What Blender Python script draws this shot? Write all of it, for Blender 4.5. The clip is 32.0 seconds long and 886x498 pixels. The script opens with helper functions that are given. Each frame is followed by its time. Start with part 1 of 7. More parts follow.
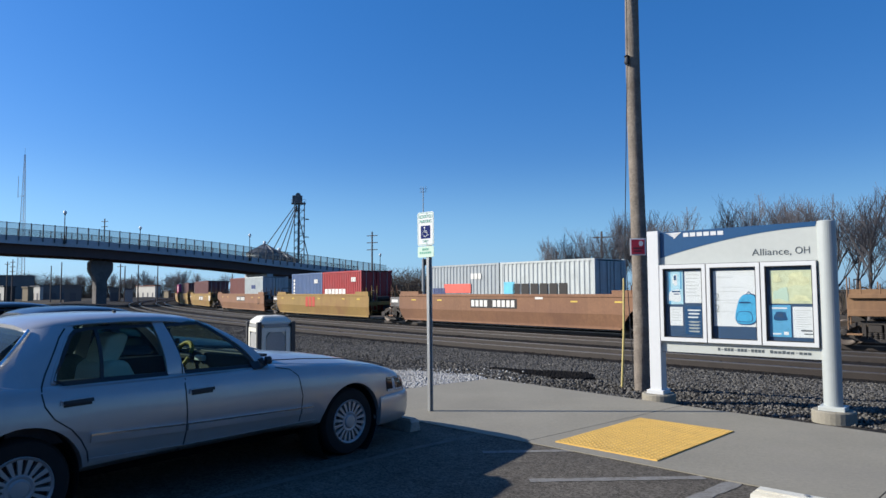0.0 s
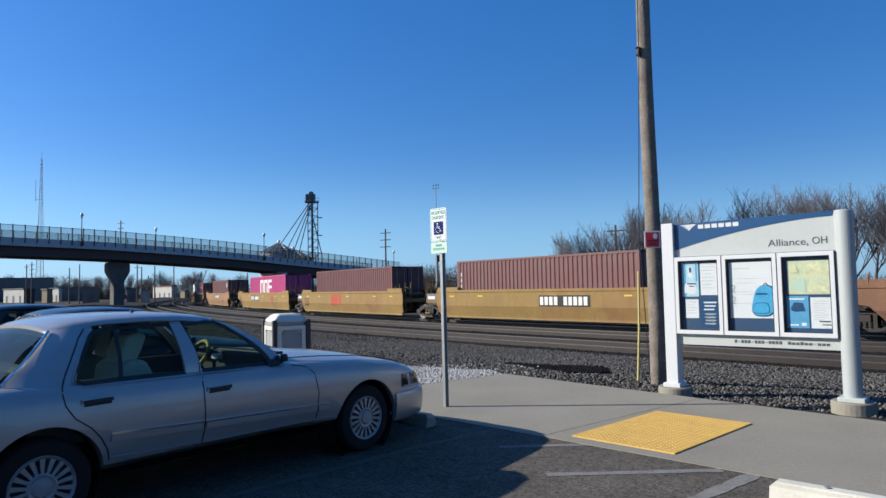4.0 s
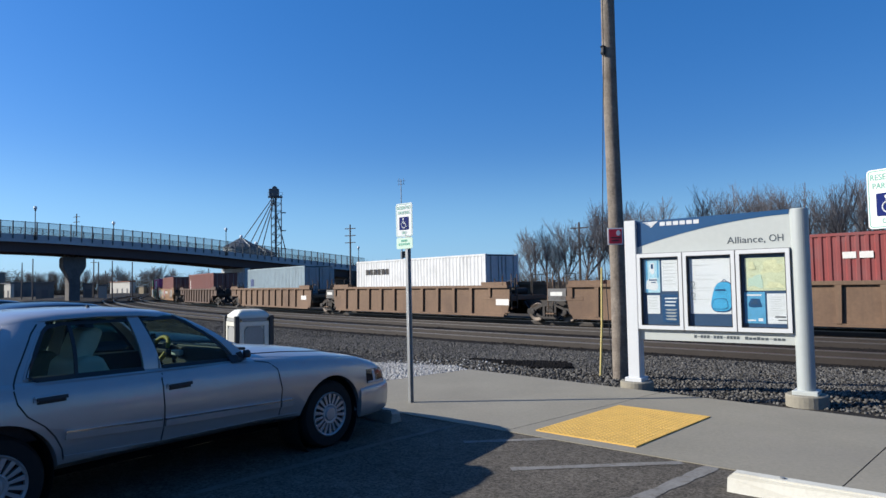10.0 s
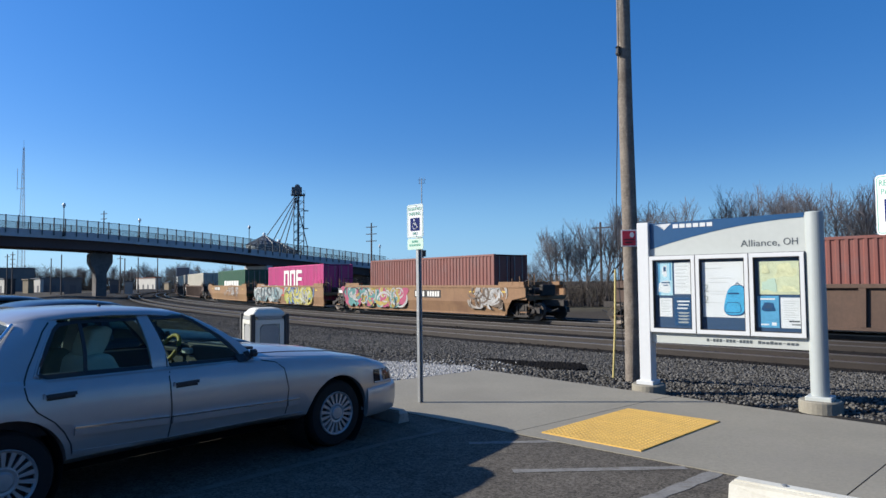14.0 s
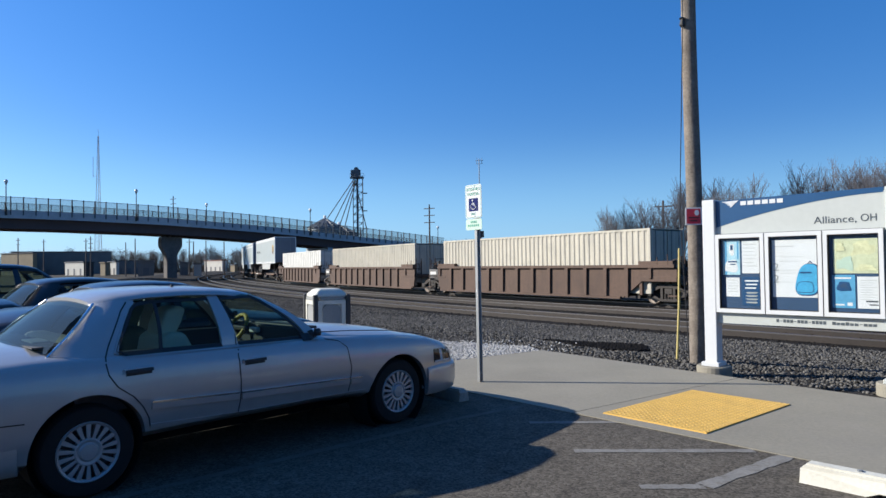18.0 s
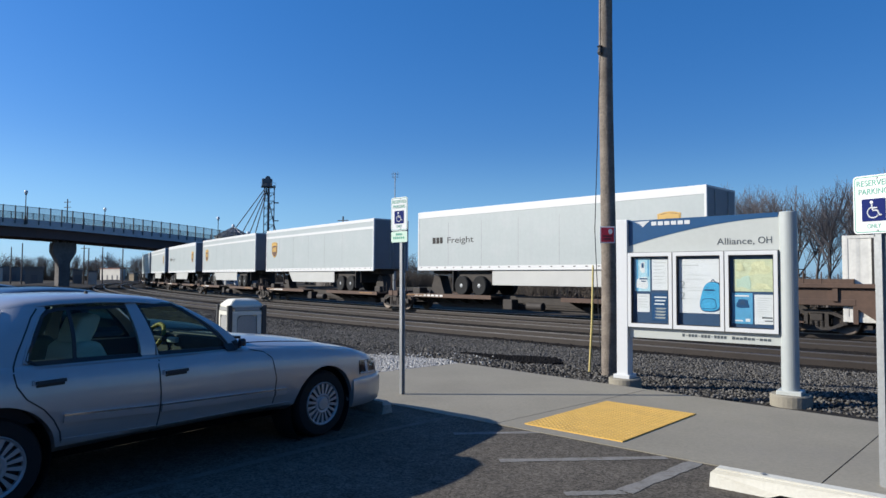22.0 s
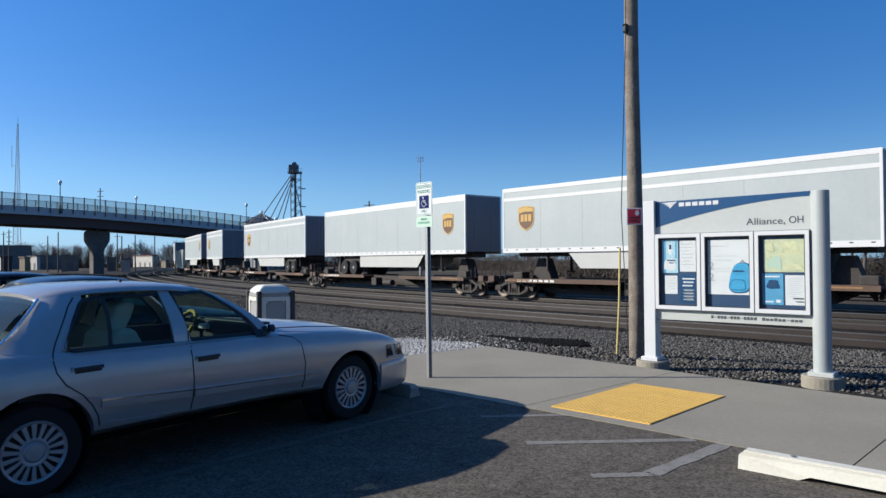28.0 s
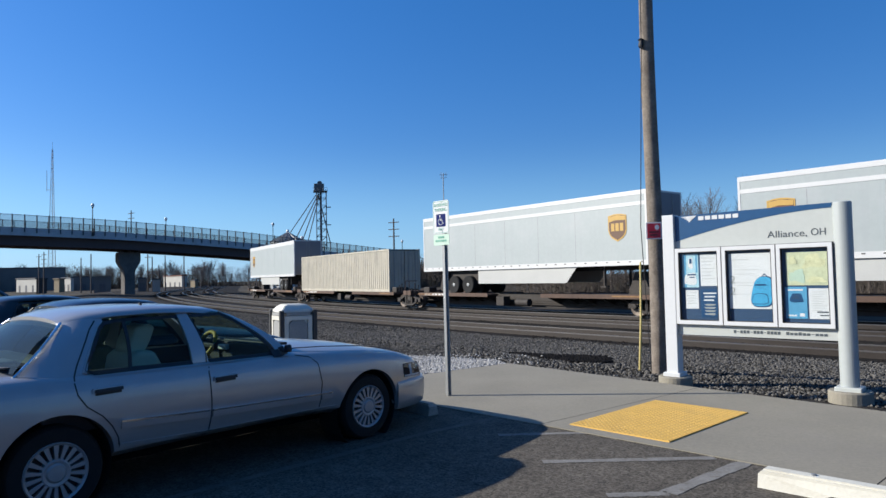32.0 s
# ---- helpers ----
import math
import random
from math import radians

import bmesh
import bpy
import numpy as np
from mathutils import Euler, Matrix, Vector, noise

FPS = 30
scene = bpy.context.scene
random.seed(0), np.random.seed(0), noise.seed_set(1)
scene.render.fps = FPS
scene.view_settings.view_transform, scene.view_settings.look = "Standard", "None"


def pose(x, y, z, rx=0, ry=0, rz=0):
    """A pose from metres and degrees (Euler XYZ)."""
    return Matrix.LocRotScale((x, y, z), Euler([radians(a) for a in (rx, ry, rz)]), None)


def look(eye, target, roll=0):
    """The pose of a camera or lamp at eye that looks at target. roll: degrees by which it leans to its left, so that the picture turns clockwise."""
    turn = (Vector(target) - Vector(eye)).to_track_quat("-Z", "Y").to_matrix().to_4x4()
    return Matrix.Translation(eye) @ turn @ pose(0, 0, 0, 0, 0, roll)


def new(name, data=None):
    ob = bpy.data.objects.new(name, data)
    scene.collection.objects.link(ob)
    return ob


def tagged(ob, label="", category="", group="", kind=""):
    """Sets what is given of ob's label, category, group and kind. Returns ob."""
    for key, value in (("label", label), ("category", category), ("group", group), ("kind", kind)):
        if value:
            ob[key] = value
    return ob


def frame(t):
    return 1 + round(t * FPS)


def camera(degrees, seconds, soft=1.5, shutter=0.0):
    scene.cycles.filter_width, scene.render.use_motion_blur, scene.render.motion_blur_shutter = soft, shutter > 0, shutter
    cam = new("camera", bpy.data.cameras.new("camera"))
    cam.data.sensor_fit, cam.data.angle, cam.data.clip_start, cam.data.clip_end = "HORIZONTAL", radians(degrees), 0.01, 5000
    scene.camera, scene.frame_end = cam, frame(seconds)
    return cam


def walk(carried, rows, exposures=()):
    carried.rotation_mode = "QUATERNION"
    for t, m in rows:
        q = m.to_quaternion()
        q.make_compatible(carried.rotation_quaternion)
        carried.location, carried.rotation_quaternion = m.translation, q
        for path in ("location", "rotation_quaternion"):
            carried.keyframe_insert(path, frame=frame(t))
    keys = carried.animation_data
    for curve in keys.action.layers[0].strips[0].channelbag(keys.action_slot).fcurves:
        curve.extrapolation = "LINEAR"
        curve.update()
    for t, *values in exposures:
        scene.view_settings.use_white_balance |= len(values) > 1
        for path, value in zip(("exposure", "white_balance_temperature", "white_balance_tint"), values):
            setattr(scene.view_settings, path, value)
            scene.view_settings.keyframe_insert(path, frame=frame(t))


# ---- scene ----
cam = camera(67.3, 32.0)
PATH = [
    (0, (0.065, 0.031, 1.61), (-0.121, 2.018, 1.736), -0.3),
    (0.5, (0.061, 0.024, 1.602), (-0.128, 2.012, 1.726), 0.0),
    (1, (0.063, 0.033, 1.601), (-0.137, 2.019, 1.723), -0.0),
    (1.5, (0.065, 0.02, 1.611), (-0.144, 2.005, 1.728), -0.3),
    (2, (0.076, 0.019, 1.606), (-0.139, 2.004, 1.724), -0.8),
    (2.5, (0.078, 0.017, 1.595), (-0.142, 2.001, 1.713), -1.2),
    (3, (0.072, 0.015, 1.604), (-0.149, 1.999, 1.719), -1.1),
    (3.5, (0.067, 0.03, 1.604), (-0.157, 2.014, 1.719), -1.1),
    (5.5, (0.08, 0.013, 1.61), (-0.149, 1.997, 1.728), -1.2),
    (6, (0.088, 0.01, 1.606), (-0.132, 1.994, 1.728), -1.3),
    (6.5, (0.09, 0.017, 1.599), (-0.114, 2.003, 1.72), -1.4),
    (7, (0.084, 0.022, 1.601), (-0.106, 2.01, 1.716), -1.5),
    (7.5, (0.079, 0.024, 1.604), (-0.095, 2.013, 1.711), -1.4),
    (8, (0.084, 0.013, 1.6), (-0.037, 2.007, 1.705), -1.3),
    (8.5, (0.084, 0.027, 1.596), (0.029, 2.023, 1.706), -1.3),
    (9, (0.064, 0.047, 1.601), (-0.011, 2.042, 1.708), -1.0),
    (9.5, (0.058, 0.032, 1.598), (-0.056, 2.026, 1.703), -0.9),
    (10, (0.058, 0.046, 1.596), (-0.064, 2.04, 1.698), -1.0),
    (10.5, (0.068, 0.052, 1.602), (-0.063, 2.046, 1.696), -1.0),
    (11, (0.07, 0.04, 1.603), (-0.07, 2.033, 1.693), -0.9),
    (11.5, (0.073, 0.03, 1.597), (-0.072, 2.023, 1.69), -0.9),
    (12, (0.08, 0.022, 1.605), (-0.067, 2.014, 1.701), -0.8),
    (12.5, (0.085, 0.032, 1.611), (-0.064, 2.024, 1.711), -0.6),
    (13, (0.104, 0.028, 1.615), (-0.051, 2.019, 1.721), -1.1),
    (13.5, (0.184, 0.042, 1.621), (0.023, 2.033, 1.734), -0.4),
    (14, (0.212, 0.018, 1.624), (0.025, 2.007, 1.723), -0.5),
    (14.5, (0.226, 0.018, 1.626), (-0.015, 2.001, 1.71), -0.5),
    (15, (0.222, 0.019, 1.619), (-0.053, 1.999, 1.697), -0.1),
    (15.5, (0.204, 0.025, 1.616), (-0.093, 2.001, 1.689), 0.5),
    (17.5, (0.198, 0.002, 1.617), (-0.155, 1.97, 1.663), -0.7),
    (18, (0.203, 0.012, 1.615), (-0.157, 1.978, 1.659), -0.8),
    (18.5, (0.223, 0.008, 1.615), (-0.133, 1.975, 1.659), -1.4),
    (19, (0.224, 0.011, 1.619), (-0.123, 1.98, 1.665), -1.8),
    (19.5, (0.181, -0.006, 1.619), (-0.171, 1.962, 1.676), -1.6),
    (20, (0.09, -0.045, 1.615), (-0.255, 1.923, 1.704), -0.9),
    (20.5, (0.037, -0.059, 1.603), (-0.306, 1.909, 1.704), -0.3),
    (21, (0.034, -0.054, 1.596), (-0.258, 1.922, 1.695), 0.7),
    (21.5, (0.038, -0.066, 1.602), (-0.139, 1.924, 1.693), 0.5),
    (22, (0.04, -0.052, 1.597), (-0.059, 1.944, 1.681), 0.3),
    (22.5, (0.053, -0.077, 1.598), (0.014, 1.921, 1.678), -0.1),
    (23, (0.055, -0.073, 1.59), (0.066, 1.926, 1.67), -0.3),
    (23.5, (0.045, -0.069, 1.598), (0.019, 1.93, 1.672), -0.3),
    (24, (0.048, -0.067, 1.601), (-0.041, 1.93, 1.664), -0.3),
    (24.5, (0.055, -0.073, 1.598), (-0.043, 1.924, 1.653), -0.7),
    (25, (0.053, -0.071, 1.599), (-0.048, 1.926, 1.649), -0.6),
    (25.5, (0.049, -0.07, 1.603), (-0.057, 1.926, 1.648), -0.2),
    (27.5, (0.034, -0.075, 1.604), (-0.124, 1.918, 1.636), -0.5),
    (28, (0.056, -0.075, 1.61), (-0.122, 1.917, 1.644), -0.4),
    (28.5, (0.114, -0.107, 1.626), (-0.085, 1.883, 1.67), -0.5),
    (29, (0.117, -0.101, 1.625), (-0.093, 1.888, 1.667), -1.1),
    (29.5, (0.126, -0.094, 1.627), (-0.089, 1.894, 1.671), -1.5),
    (30, (0.139, -0.103, 1.635), (-0.085, 1.883, 1.687), -1.6),
    (30.5, (0.147, -0.109, 1.629), (-0.089, 1.876, 1.691), -1.9),
    (31, (0.152, -0.104, 1.63), (-0.097, 1.88, 1.695), -1.7),
    (31.5, (0.161, -0.098, 1.632), (-0.091, 1.885, 1.705), -1.2),
    (32, (0.171, -0.104, 1.634), (-0.082, 1.878, 1.717), -1.2),
]
walk(cam, [(t, look(eye, target, roll)) for t, eye, target, roll in PATH],
     exposures=[(0, 0.29), (12, 0.28), (15, 0.35), (18, 0.4), (19.5, 0.36), (21, 0.28), (23, 0.18), (25, 0.19), (28, 0.24), (32, 0.29)])

# ---- world, sun, exposure ----
SUN_EL = 27.0
world = bpy.data.worlds.new("world")
scene.world = world
world.use_nodes = True
wn = world.node_tree
sky = wn.nodes.new("ShaderNodeTexSky")
sky.sky_type = 'NISHITA'
sky.sun_disc = False
sky.sun_elevation = radians(SUN_EL)
sky.sun_rotation = radians(267.0)
sky.altitude = 300
sky.air_density = 1.0
sky.dust_density = 0.6
sky.ozone_density = 4.0
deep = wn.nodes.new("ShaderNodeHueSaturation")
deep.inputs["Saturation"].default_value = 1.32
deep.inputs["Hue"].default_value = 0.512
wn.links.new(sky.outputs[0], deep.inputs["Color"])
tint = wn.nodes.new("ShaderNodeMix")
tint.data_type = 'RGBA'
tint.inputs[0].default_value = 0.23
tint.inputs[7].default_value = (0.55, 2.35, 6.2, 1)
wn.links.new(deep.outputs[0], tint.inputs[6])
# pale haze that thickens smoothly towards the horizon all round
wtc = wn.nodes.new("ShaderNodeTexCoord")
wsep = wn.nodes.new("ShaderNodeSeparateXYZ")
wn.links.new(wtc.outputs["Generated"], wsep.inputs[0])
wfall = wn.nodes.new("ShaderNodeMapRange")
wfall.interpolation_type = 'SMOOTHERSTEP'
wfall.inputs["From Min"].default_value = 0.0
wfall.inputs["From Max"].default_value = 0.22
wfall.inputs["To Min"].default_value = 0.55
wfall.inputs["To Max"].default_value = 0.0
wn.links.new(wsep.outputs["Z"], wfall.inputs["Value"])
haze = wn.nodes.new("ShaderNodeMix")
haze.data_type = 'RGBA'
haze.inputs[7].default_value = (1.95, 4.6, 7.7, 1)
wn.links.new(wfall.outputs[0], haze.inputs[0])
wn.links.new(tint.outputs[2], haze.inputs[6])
# the clear sky grows gently brighter all the way round towards the sun
toward = wn.nodes.new("ShaderNodeVectorMath")
toward.operation = 'DOT_PRODUCT'
toward.inputs[1].default_value = (-0.89, -0.046, 0.454)
wn.links.new(wtc.outputs["Generated"], toward.inputs[0])
glow = wn.nodes.new("ShaderNodeMapRange")
glow.inputs["From Min"].default_value = -1.0
glow.inputs["From Max"].default_value = 1.0
glow.inputs["To Min"].default_value = 0.8
glow.inputs["To Max"].default_value = 1.36
wn.links.new(toward.outputs["Value"], glow.inputs["Value"])
lift_sky = wn.nodes.new("ShaderNodeVectorMath")
lift_sky.operation = 'SCALE'
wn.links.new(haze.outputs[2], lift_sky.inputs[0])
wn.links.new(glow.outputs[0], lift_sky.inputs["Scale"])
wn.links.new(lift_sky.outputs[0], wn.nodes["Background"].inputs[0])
wn.nodes["Background"].inputs[1].default_value = 0.099
sun_data = bpy.data.lights.new("sun", 'SUN')
sun_data.energy = 6.0
sun_data.angle = radians(0.53)
sun_data.color = (1.0, 0.955, 0.87)
sun = new("sun", sun_data)
sun.matrix_world = look((-99.86, -5.2, 50.95), (0, 0, 0))


# ---- materials ----
def mat(name, color, rough=0.6, metal=0.0, var=0.25, scale=3.0, fine=40.0, bump=0.2, dirt=None, dirt_amt=0.3,
        dirt_scale=0.6, spec=0.5, island=0.0, obrand=0.0, streak=None, streak_amt=0.5):
    m = bpy.data.materials.new(name)
    m.use_nodes = True
    nt = m.node_tree
    b = nt.nodes["Principled BSDF"]
    b.inputs["Roughness"].default_value = rough
    b.inputs["Metallic"].default_value = metal
    b.inputs["Specular IOR Level"].default_value = spec
    tc = nt.nodes.new("ShaderNodeTexCoord")
    n1 = nt.nodes.new("ShaderNodeTexNoise")
    n1.inputs["Scale"].default_value = scale
    n1.inputs["Detail"].default_value = 6
    n2 = nt.nodes.new("ShaderNodeTexNoise")
    n2.inputs["Scale"].default_value = fine
    n2.inputs["Detail"].default_value = 3
    for n in (n1, n2):
        nt.links.new(tc.outputs["Object"], n.inputs["Vector"])
    add = nt.nodes.new("ShaderNodeMath")
    add.operation = 'ADD'
    nt.links.new(n1.outputs["Fac"], add.inputs[0])
    nt.links.new(n2.outputs["Fac"], add.inputs[1])
    mr = nt.nodes.new("ShaderNodeMapRange")
    mr.inputs["From Min"].default_value = 0.6
    mr.inputs["From Max"].default_value = 1.4
    mr.inputs["To Min"].default_value = 1.0 - var
    mr.inputs["To Max"].default_value = 1.0 + var
    nt.links.new(add.outputs[0], mr.inputs["Value"])
    val = mr.outputs[0]
    for amount, kind in ((island, "geo"), (obrand, "obj")):
        if amount:
            src = nt.nodes.new("ShaderNodeNewGeometry" if kind == "geo" else "ShaderNodeObjectInfo")
            r = nt.nodes.new("ShaderNodeMapRange")
            r.inputs["To Min"].default_value = 1.0 - amount
            r.inputs["To Max"].default_value = 1.0 + amount
            nt.links.new(src.outputs["Random Per Island" if kind == "geo" else "Random"], r.inputs["Value"])
            mul = nt.nodes.new("ShaderNodeMath")
            mul.operation = 'MULTIPLY'
            nt.links.new(val, mul.inputs[0])
            nt.links.new(r.outputs[0], mul.inputs[1])
            val = mul.outputs[0]
    vm = nt.nodes.new("ShaderNodeVectorMath")
    vm.operation = 'SCALE'
    vm.inputs[0].default_value = color[:3]
    nt.links.new(val, vm.inputs["Scale"])
    out = vm.outputs[0]
    if dirt:
        n3 = nt.nodes.new("ShaderNodeTexNoise")
        n3.inputs["Scale"].default_value = dirt_scale
        n3.inputs["Detail"].default_value = 8
        n3.inputs["Roughness"].default_value = 0.65
        nt.links.new(tc.outputs["Object"], n3.inputs["Vector"])
        r3 = nt.nodes.new("ShaderNodeMapRange")
        r3.inputs["From Min"].default_value = 0.5
        r3.inputs["From Max"].default_value = 0.72
        r3.inputs["To Max"].default_value = dirt_amt
        nt.links.new(n3.outputs["Fac"], r3.inputs["Value"])
        mx = nt.nodes.new("ShaderNodeMix")
        mx.data_type = 'RGBA'
        nt.links.new(r3.outputs[0], mx.inputs[0])
        nt.links.new(out, mx.inputs[6])
        mx.inputs[7].default_value = (*dirt[:3], 1)
        out = mx.outputs[2]
    if streak:
        mp = nt.nodes.new("ShaderNodeMapping")
        mp.inputs["Scale"].default_value = (5.0, 5.0, 0.28)
        nt.links.new(tc.outputs["Object"], mp.inputs["Vector"])
        n4 = nt.nodes.new("ShaderNodeTexNoise")
        n4.inputs["Scale"].default_value = 1.3
        n4.inputs["Detail"].default_value = 7
        nt.links.new(mp.outputs[0], n4.inputs["Vector"])
        r4 = nt.nodes.new("ShaderNodeMapRange")
        r4.inputs["From Min"].default_value = 0.48
        r4.inputs["From Max"].default_value = 0.68
        r4.inputs["To Max"].default_value = streak_amt
        nt.links.new(n4.outputs["Fac"], r4.inputs["Value"])
        mx = nt.nodes.new("ShaderNodeMix")
        mx.data_type = 'RGBA'
        nt.links.new(r4.outputs[0], mx.inputs[0])
        nt.links.new(out, mx.inputs[6])
        mx.inputs[7].default_value = (*streak[:3], 1)
        out = mx.outputs[2]
    nt.links.new(out, b.inputs["Base Color"])
    if bump:
        bp = nt.nodes.new("ShaderNodeBump")
        bp.inputs["Strength"].default_value = bump
        bp.inputs["Distance"].default_value = 0.02
        nt.links.new(add.outputs[0], bp.inputs["Height"])
        nt.links.new(bp.outputs[0], b.inputs["Normal"])
    return m


def asphalt_mat():
    """Worn car park asphalt: pale and dark chips, stains, hairline cracks."""
    m = mat("asphalt", (0.096, 0.084, 0.068), 0.92, var=0.3, scale=0.5, fine=9, bump=0.3, dirt=(0.05, 0.044, 0.037), dirt_amt=0.7, dirt_scale=1.7, spec=0.12)
    nt = m.node_tree
    b = nt.nodes["Principled BSDF"]
    src = b.inputs["Base Color"].links[0].from_socket
    tc = nt.nodes.new("ShaderNodeTexCoord")
    vo = nt.nodes.new("ShaderNodeTexVoronoi")
    vo.inputs["Scale"].default_value = 62
    nt.links.new(tc.outputs["Object"], vo.inputs["Vector"])
    bw = nt.nodes.new("ShaderNodeSeparateColor")
    nt.links.new(vo.outputs["Color"], bw.inputs[0])
    r1 = nt.nodes.new("ShaderNodeMapRange")
    r1.inputs["To Min"].default_value = 0.55
    r1.inputs["To Max"].default_value = 1.5
    nt.links.new(bw.outputs[0], r1.inputs["Value"])
    wob = nt.nodes.new("ShaderNodeTexNoise")
    wob.inputs["Scale"].default_value = 1.6
    wob.inputs["Detail"].default_value = 5
    nt.links.new(tc.outputs["Object"], wob.inputs["Vector"])
    mixv = nt.nodes.new("ShaderNodeVectorMath")
    mixv.operation = 'MULTIPLY_ADD'
    mixv.inputs[1].default_value = (0.9, 0.9, 0.0)
    nt.links.new(wob.outputs["Color"], mixv.inputs[0])
    nt.links.new(tc.outputs["Object"], mixv.inputs[2])
    cr = nt.nodes.new("ShaderNodeTexVoronoi")
    cr.feature = 'DISTANCE_TO_EDGE'
    cr.inputs["Scale"].default_value = 0.16
    nt.links.new(mixv.outputs[0], cr.inputs["Vector"])
    r2 = nt.nodes.new("ShaderNodeMapRange")
    r2.inputs["From Min"].default_value = 0.0003
    r2.inputs["From Max"].default_value = 0.002
    r2.inputs["To Min"].default_value = 0.6
    nt.links.new(cr.outputs["Distance"], r2.inputs["Value"])
    mul = nt.nodes.new("ShaderNodeMath")
    mul.operation = 'MULTIPLY'
    nt.links.new(r1.outputs[0], mul.inputs[0])
    nt.links.new(r2.outputs[0], mul.inputs[1])
    vm = nt.nodes.new("ShaderNodeVectorMath")
    vm.operation = 'SCALE'
    nt.links.new(src, vm.inputs[0])
    nt.links.new(mul.outputs[0], vm.inputs["Scale"])
    nt.links.new(vm.outputs[0], b.inputs["Base Color"])
    bp = nt.nodes.new("ShaderNodeBump")
    bp.inputs["Strength"].default_value = 0.6
    bp.inputs["Distance"].default_value = 0.006
    nt.links.new(mul.outputs[0], bp.inputs["Height"])
    nt.links.new(bp.outputs[0], b.inputs["Normal"])
    return m


def paint(name, color, rough=0.3, coat=0.6, metal=0.0):
    m = mat(name, color, rough, metal, var=0.06, scale=1.2, fine=8, bump=0.0, dirt=(0.2, 0.18, 0.16), dirt_amt=0.12, dirt_scale=2.0)
    b = m.node_tree.nodes["Principled BSDF"]
    b.inputs["Coat Weight"].default_value = coat
    b.inputs["Coat Roughness"].default_value = 0.08
    return m


def glass(name, color, rough=0.0, alpha=0.35, base=(0.02, 0.025, 0.03)):
    m = bpy.data.materials.new(name)
    m.use_nodes = True
    nt = m.node_tree
    b = nt.nodes["Principled BSDF"]
    b.inputs["Base Color"].default_value = (*base, 1)
    b.inputs["Roughness"].default_value = 0.03
    tr = nt.nodes.new("ShaderNodeBsdfTransparent")
    tr.inputs[0].default_value = (*color, 1)
    mx = nt.nodes.new("ShaderNodeMixShader")
    mx.inputs[0].default_value = alpha
    nt.links.new(tr.outputs[0], mx.inputs[1])
    nt.links.new(b.outputs[0], mx.inputs[2])
    nt.links.new(mx.outputs[0], nt.nodes["Material Output"].inputs[0])
    return m


ASPHALT = asphalt_mat()
CONCRETE = mat("concrete", (0.24, 0.219, 0.173), 0.85, var=0.16, scale=0.9, fine=35, bump=0.15, dirt=(0.22, 0.2, 0.17), dirt_amt=0.45, dirt_scale=0.5, obrand=0.05, spec=0.12)
CONC_OLD = mat("old_concrete", (0.315, 0.3, 0.262), 0.85, var=0.22, scale=5, fine=40, bump=0.3, dirt=(0.2, 0.18, 0.15), dirt_amt=0.5, dirt_scale=6, spec=0.12)
# bridge concrete darkened: shade on piers and abutment is in the base colour
PIERCONC = mat("shaded_pier_concrete", (0.13, 0.12, 0.115), 0.9, var=0.2, scale=0.5, fine=4, bump=0.1, dirt=(0.07, 0.06, 0.055), dirt_amt=0.5, dirt_scale=0.6, spec=0.12)
BRIDGE_CONC = mat("bridge_concrete", (0.432, 0.446, 0.459), 0.85, var=0.15, scale=0.3, fine=3, bump=0.1, dirt=(0.2, 0.2, 0.2), dirt_amt=0.4, dirt_scale=0.2, spec=0.12)
GIRDER = mat("girder_steel", (0.06, 0.036, 0.036), 0.6, var=0.2, scale=0.4, fine=4, bump=0.1)
BALLAST = mat("ballast_bed", (0.0264, 0.0238, 0.0211), 0.95, var=0.55, scale=2.5, fine=22, bump=1.0, dirt=(0.045, 0.04, 0.036), dirt_amt=0.6, dirt_scale=0.5, spec=0.12)
STONE = mat("ballast_stone", (0.0862, 0.081, 0.073), 0.9, var=0.3, scale=4, fine=30, bump=0.3, island=0.8, spec=0.12)
TRACK_STONE = mat("track_stone", (0.0179, 0.0152, 0.0131), 0.9, var=0.3, scale=4, fine=30, bump=0.3, island=0.5, spec=0.12)
WHITE_STONE = mat("white_stone", (0.34, 0.332, 0.315), 0.9, var=0.2, scale=6, fine=30, bump=0.3, island=0.35, spec=0.12)
WHITE_BED = mat("white_gravel_bed", (0.2, 0.192, 0.18), 0.95, var=0.5, scale=5, fine=28, bump=0.8, spec=0.12)
DARK_STREAK = mat("oily_stone", (0.008, 0.007, 0.0065), 0.9, var=0.4, scale=4, fine=20, bump=0.2, island=0.4, spec=0.12)
TRACKBED = mat("oily_track_bed", (0.0123, 0.0106, 0.00896), 0.95, var=0.5, scale=2.0, fine=20, bump=1.0, spec=0.12)
DIRT = mat("dirt", (0.055, 0.045, 0.033), 0.95, var=0.35, scale=0.08, fine=3, bump=0.4, dirt=(0.16, 0.15, 0.09), dirt_amt=0.6, dirt_scale=0.05, spec=0.12)
GRASS = mat("dry_grass", (0.077, 0.07, 0.0385), 0.95, var=0.4, scale=0.3, fine=6, bump=0.4, spec=0.12)
TIE = mat("weathered_sleeper", (0.0168, 0.0134, 0.0112), 0.9, var=0.4, scale=3, fine=25, bump=0.5, obrand=0.3, spec=0.12)
RAIL = mat("rail_steel", (0.0292, 0.0221, 0.0175), 0.55, metal=0.3, var=0.3, scale=2, fine=20, bump=0.1)
RAILTOP = mat("polished_rail_head", (0.22, 0.2, 0.19), 0.35, metal=0.9, var=0.1, bump=0)
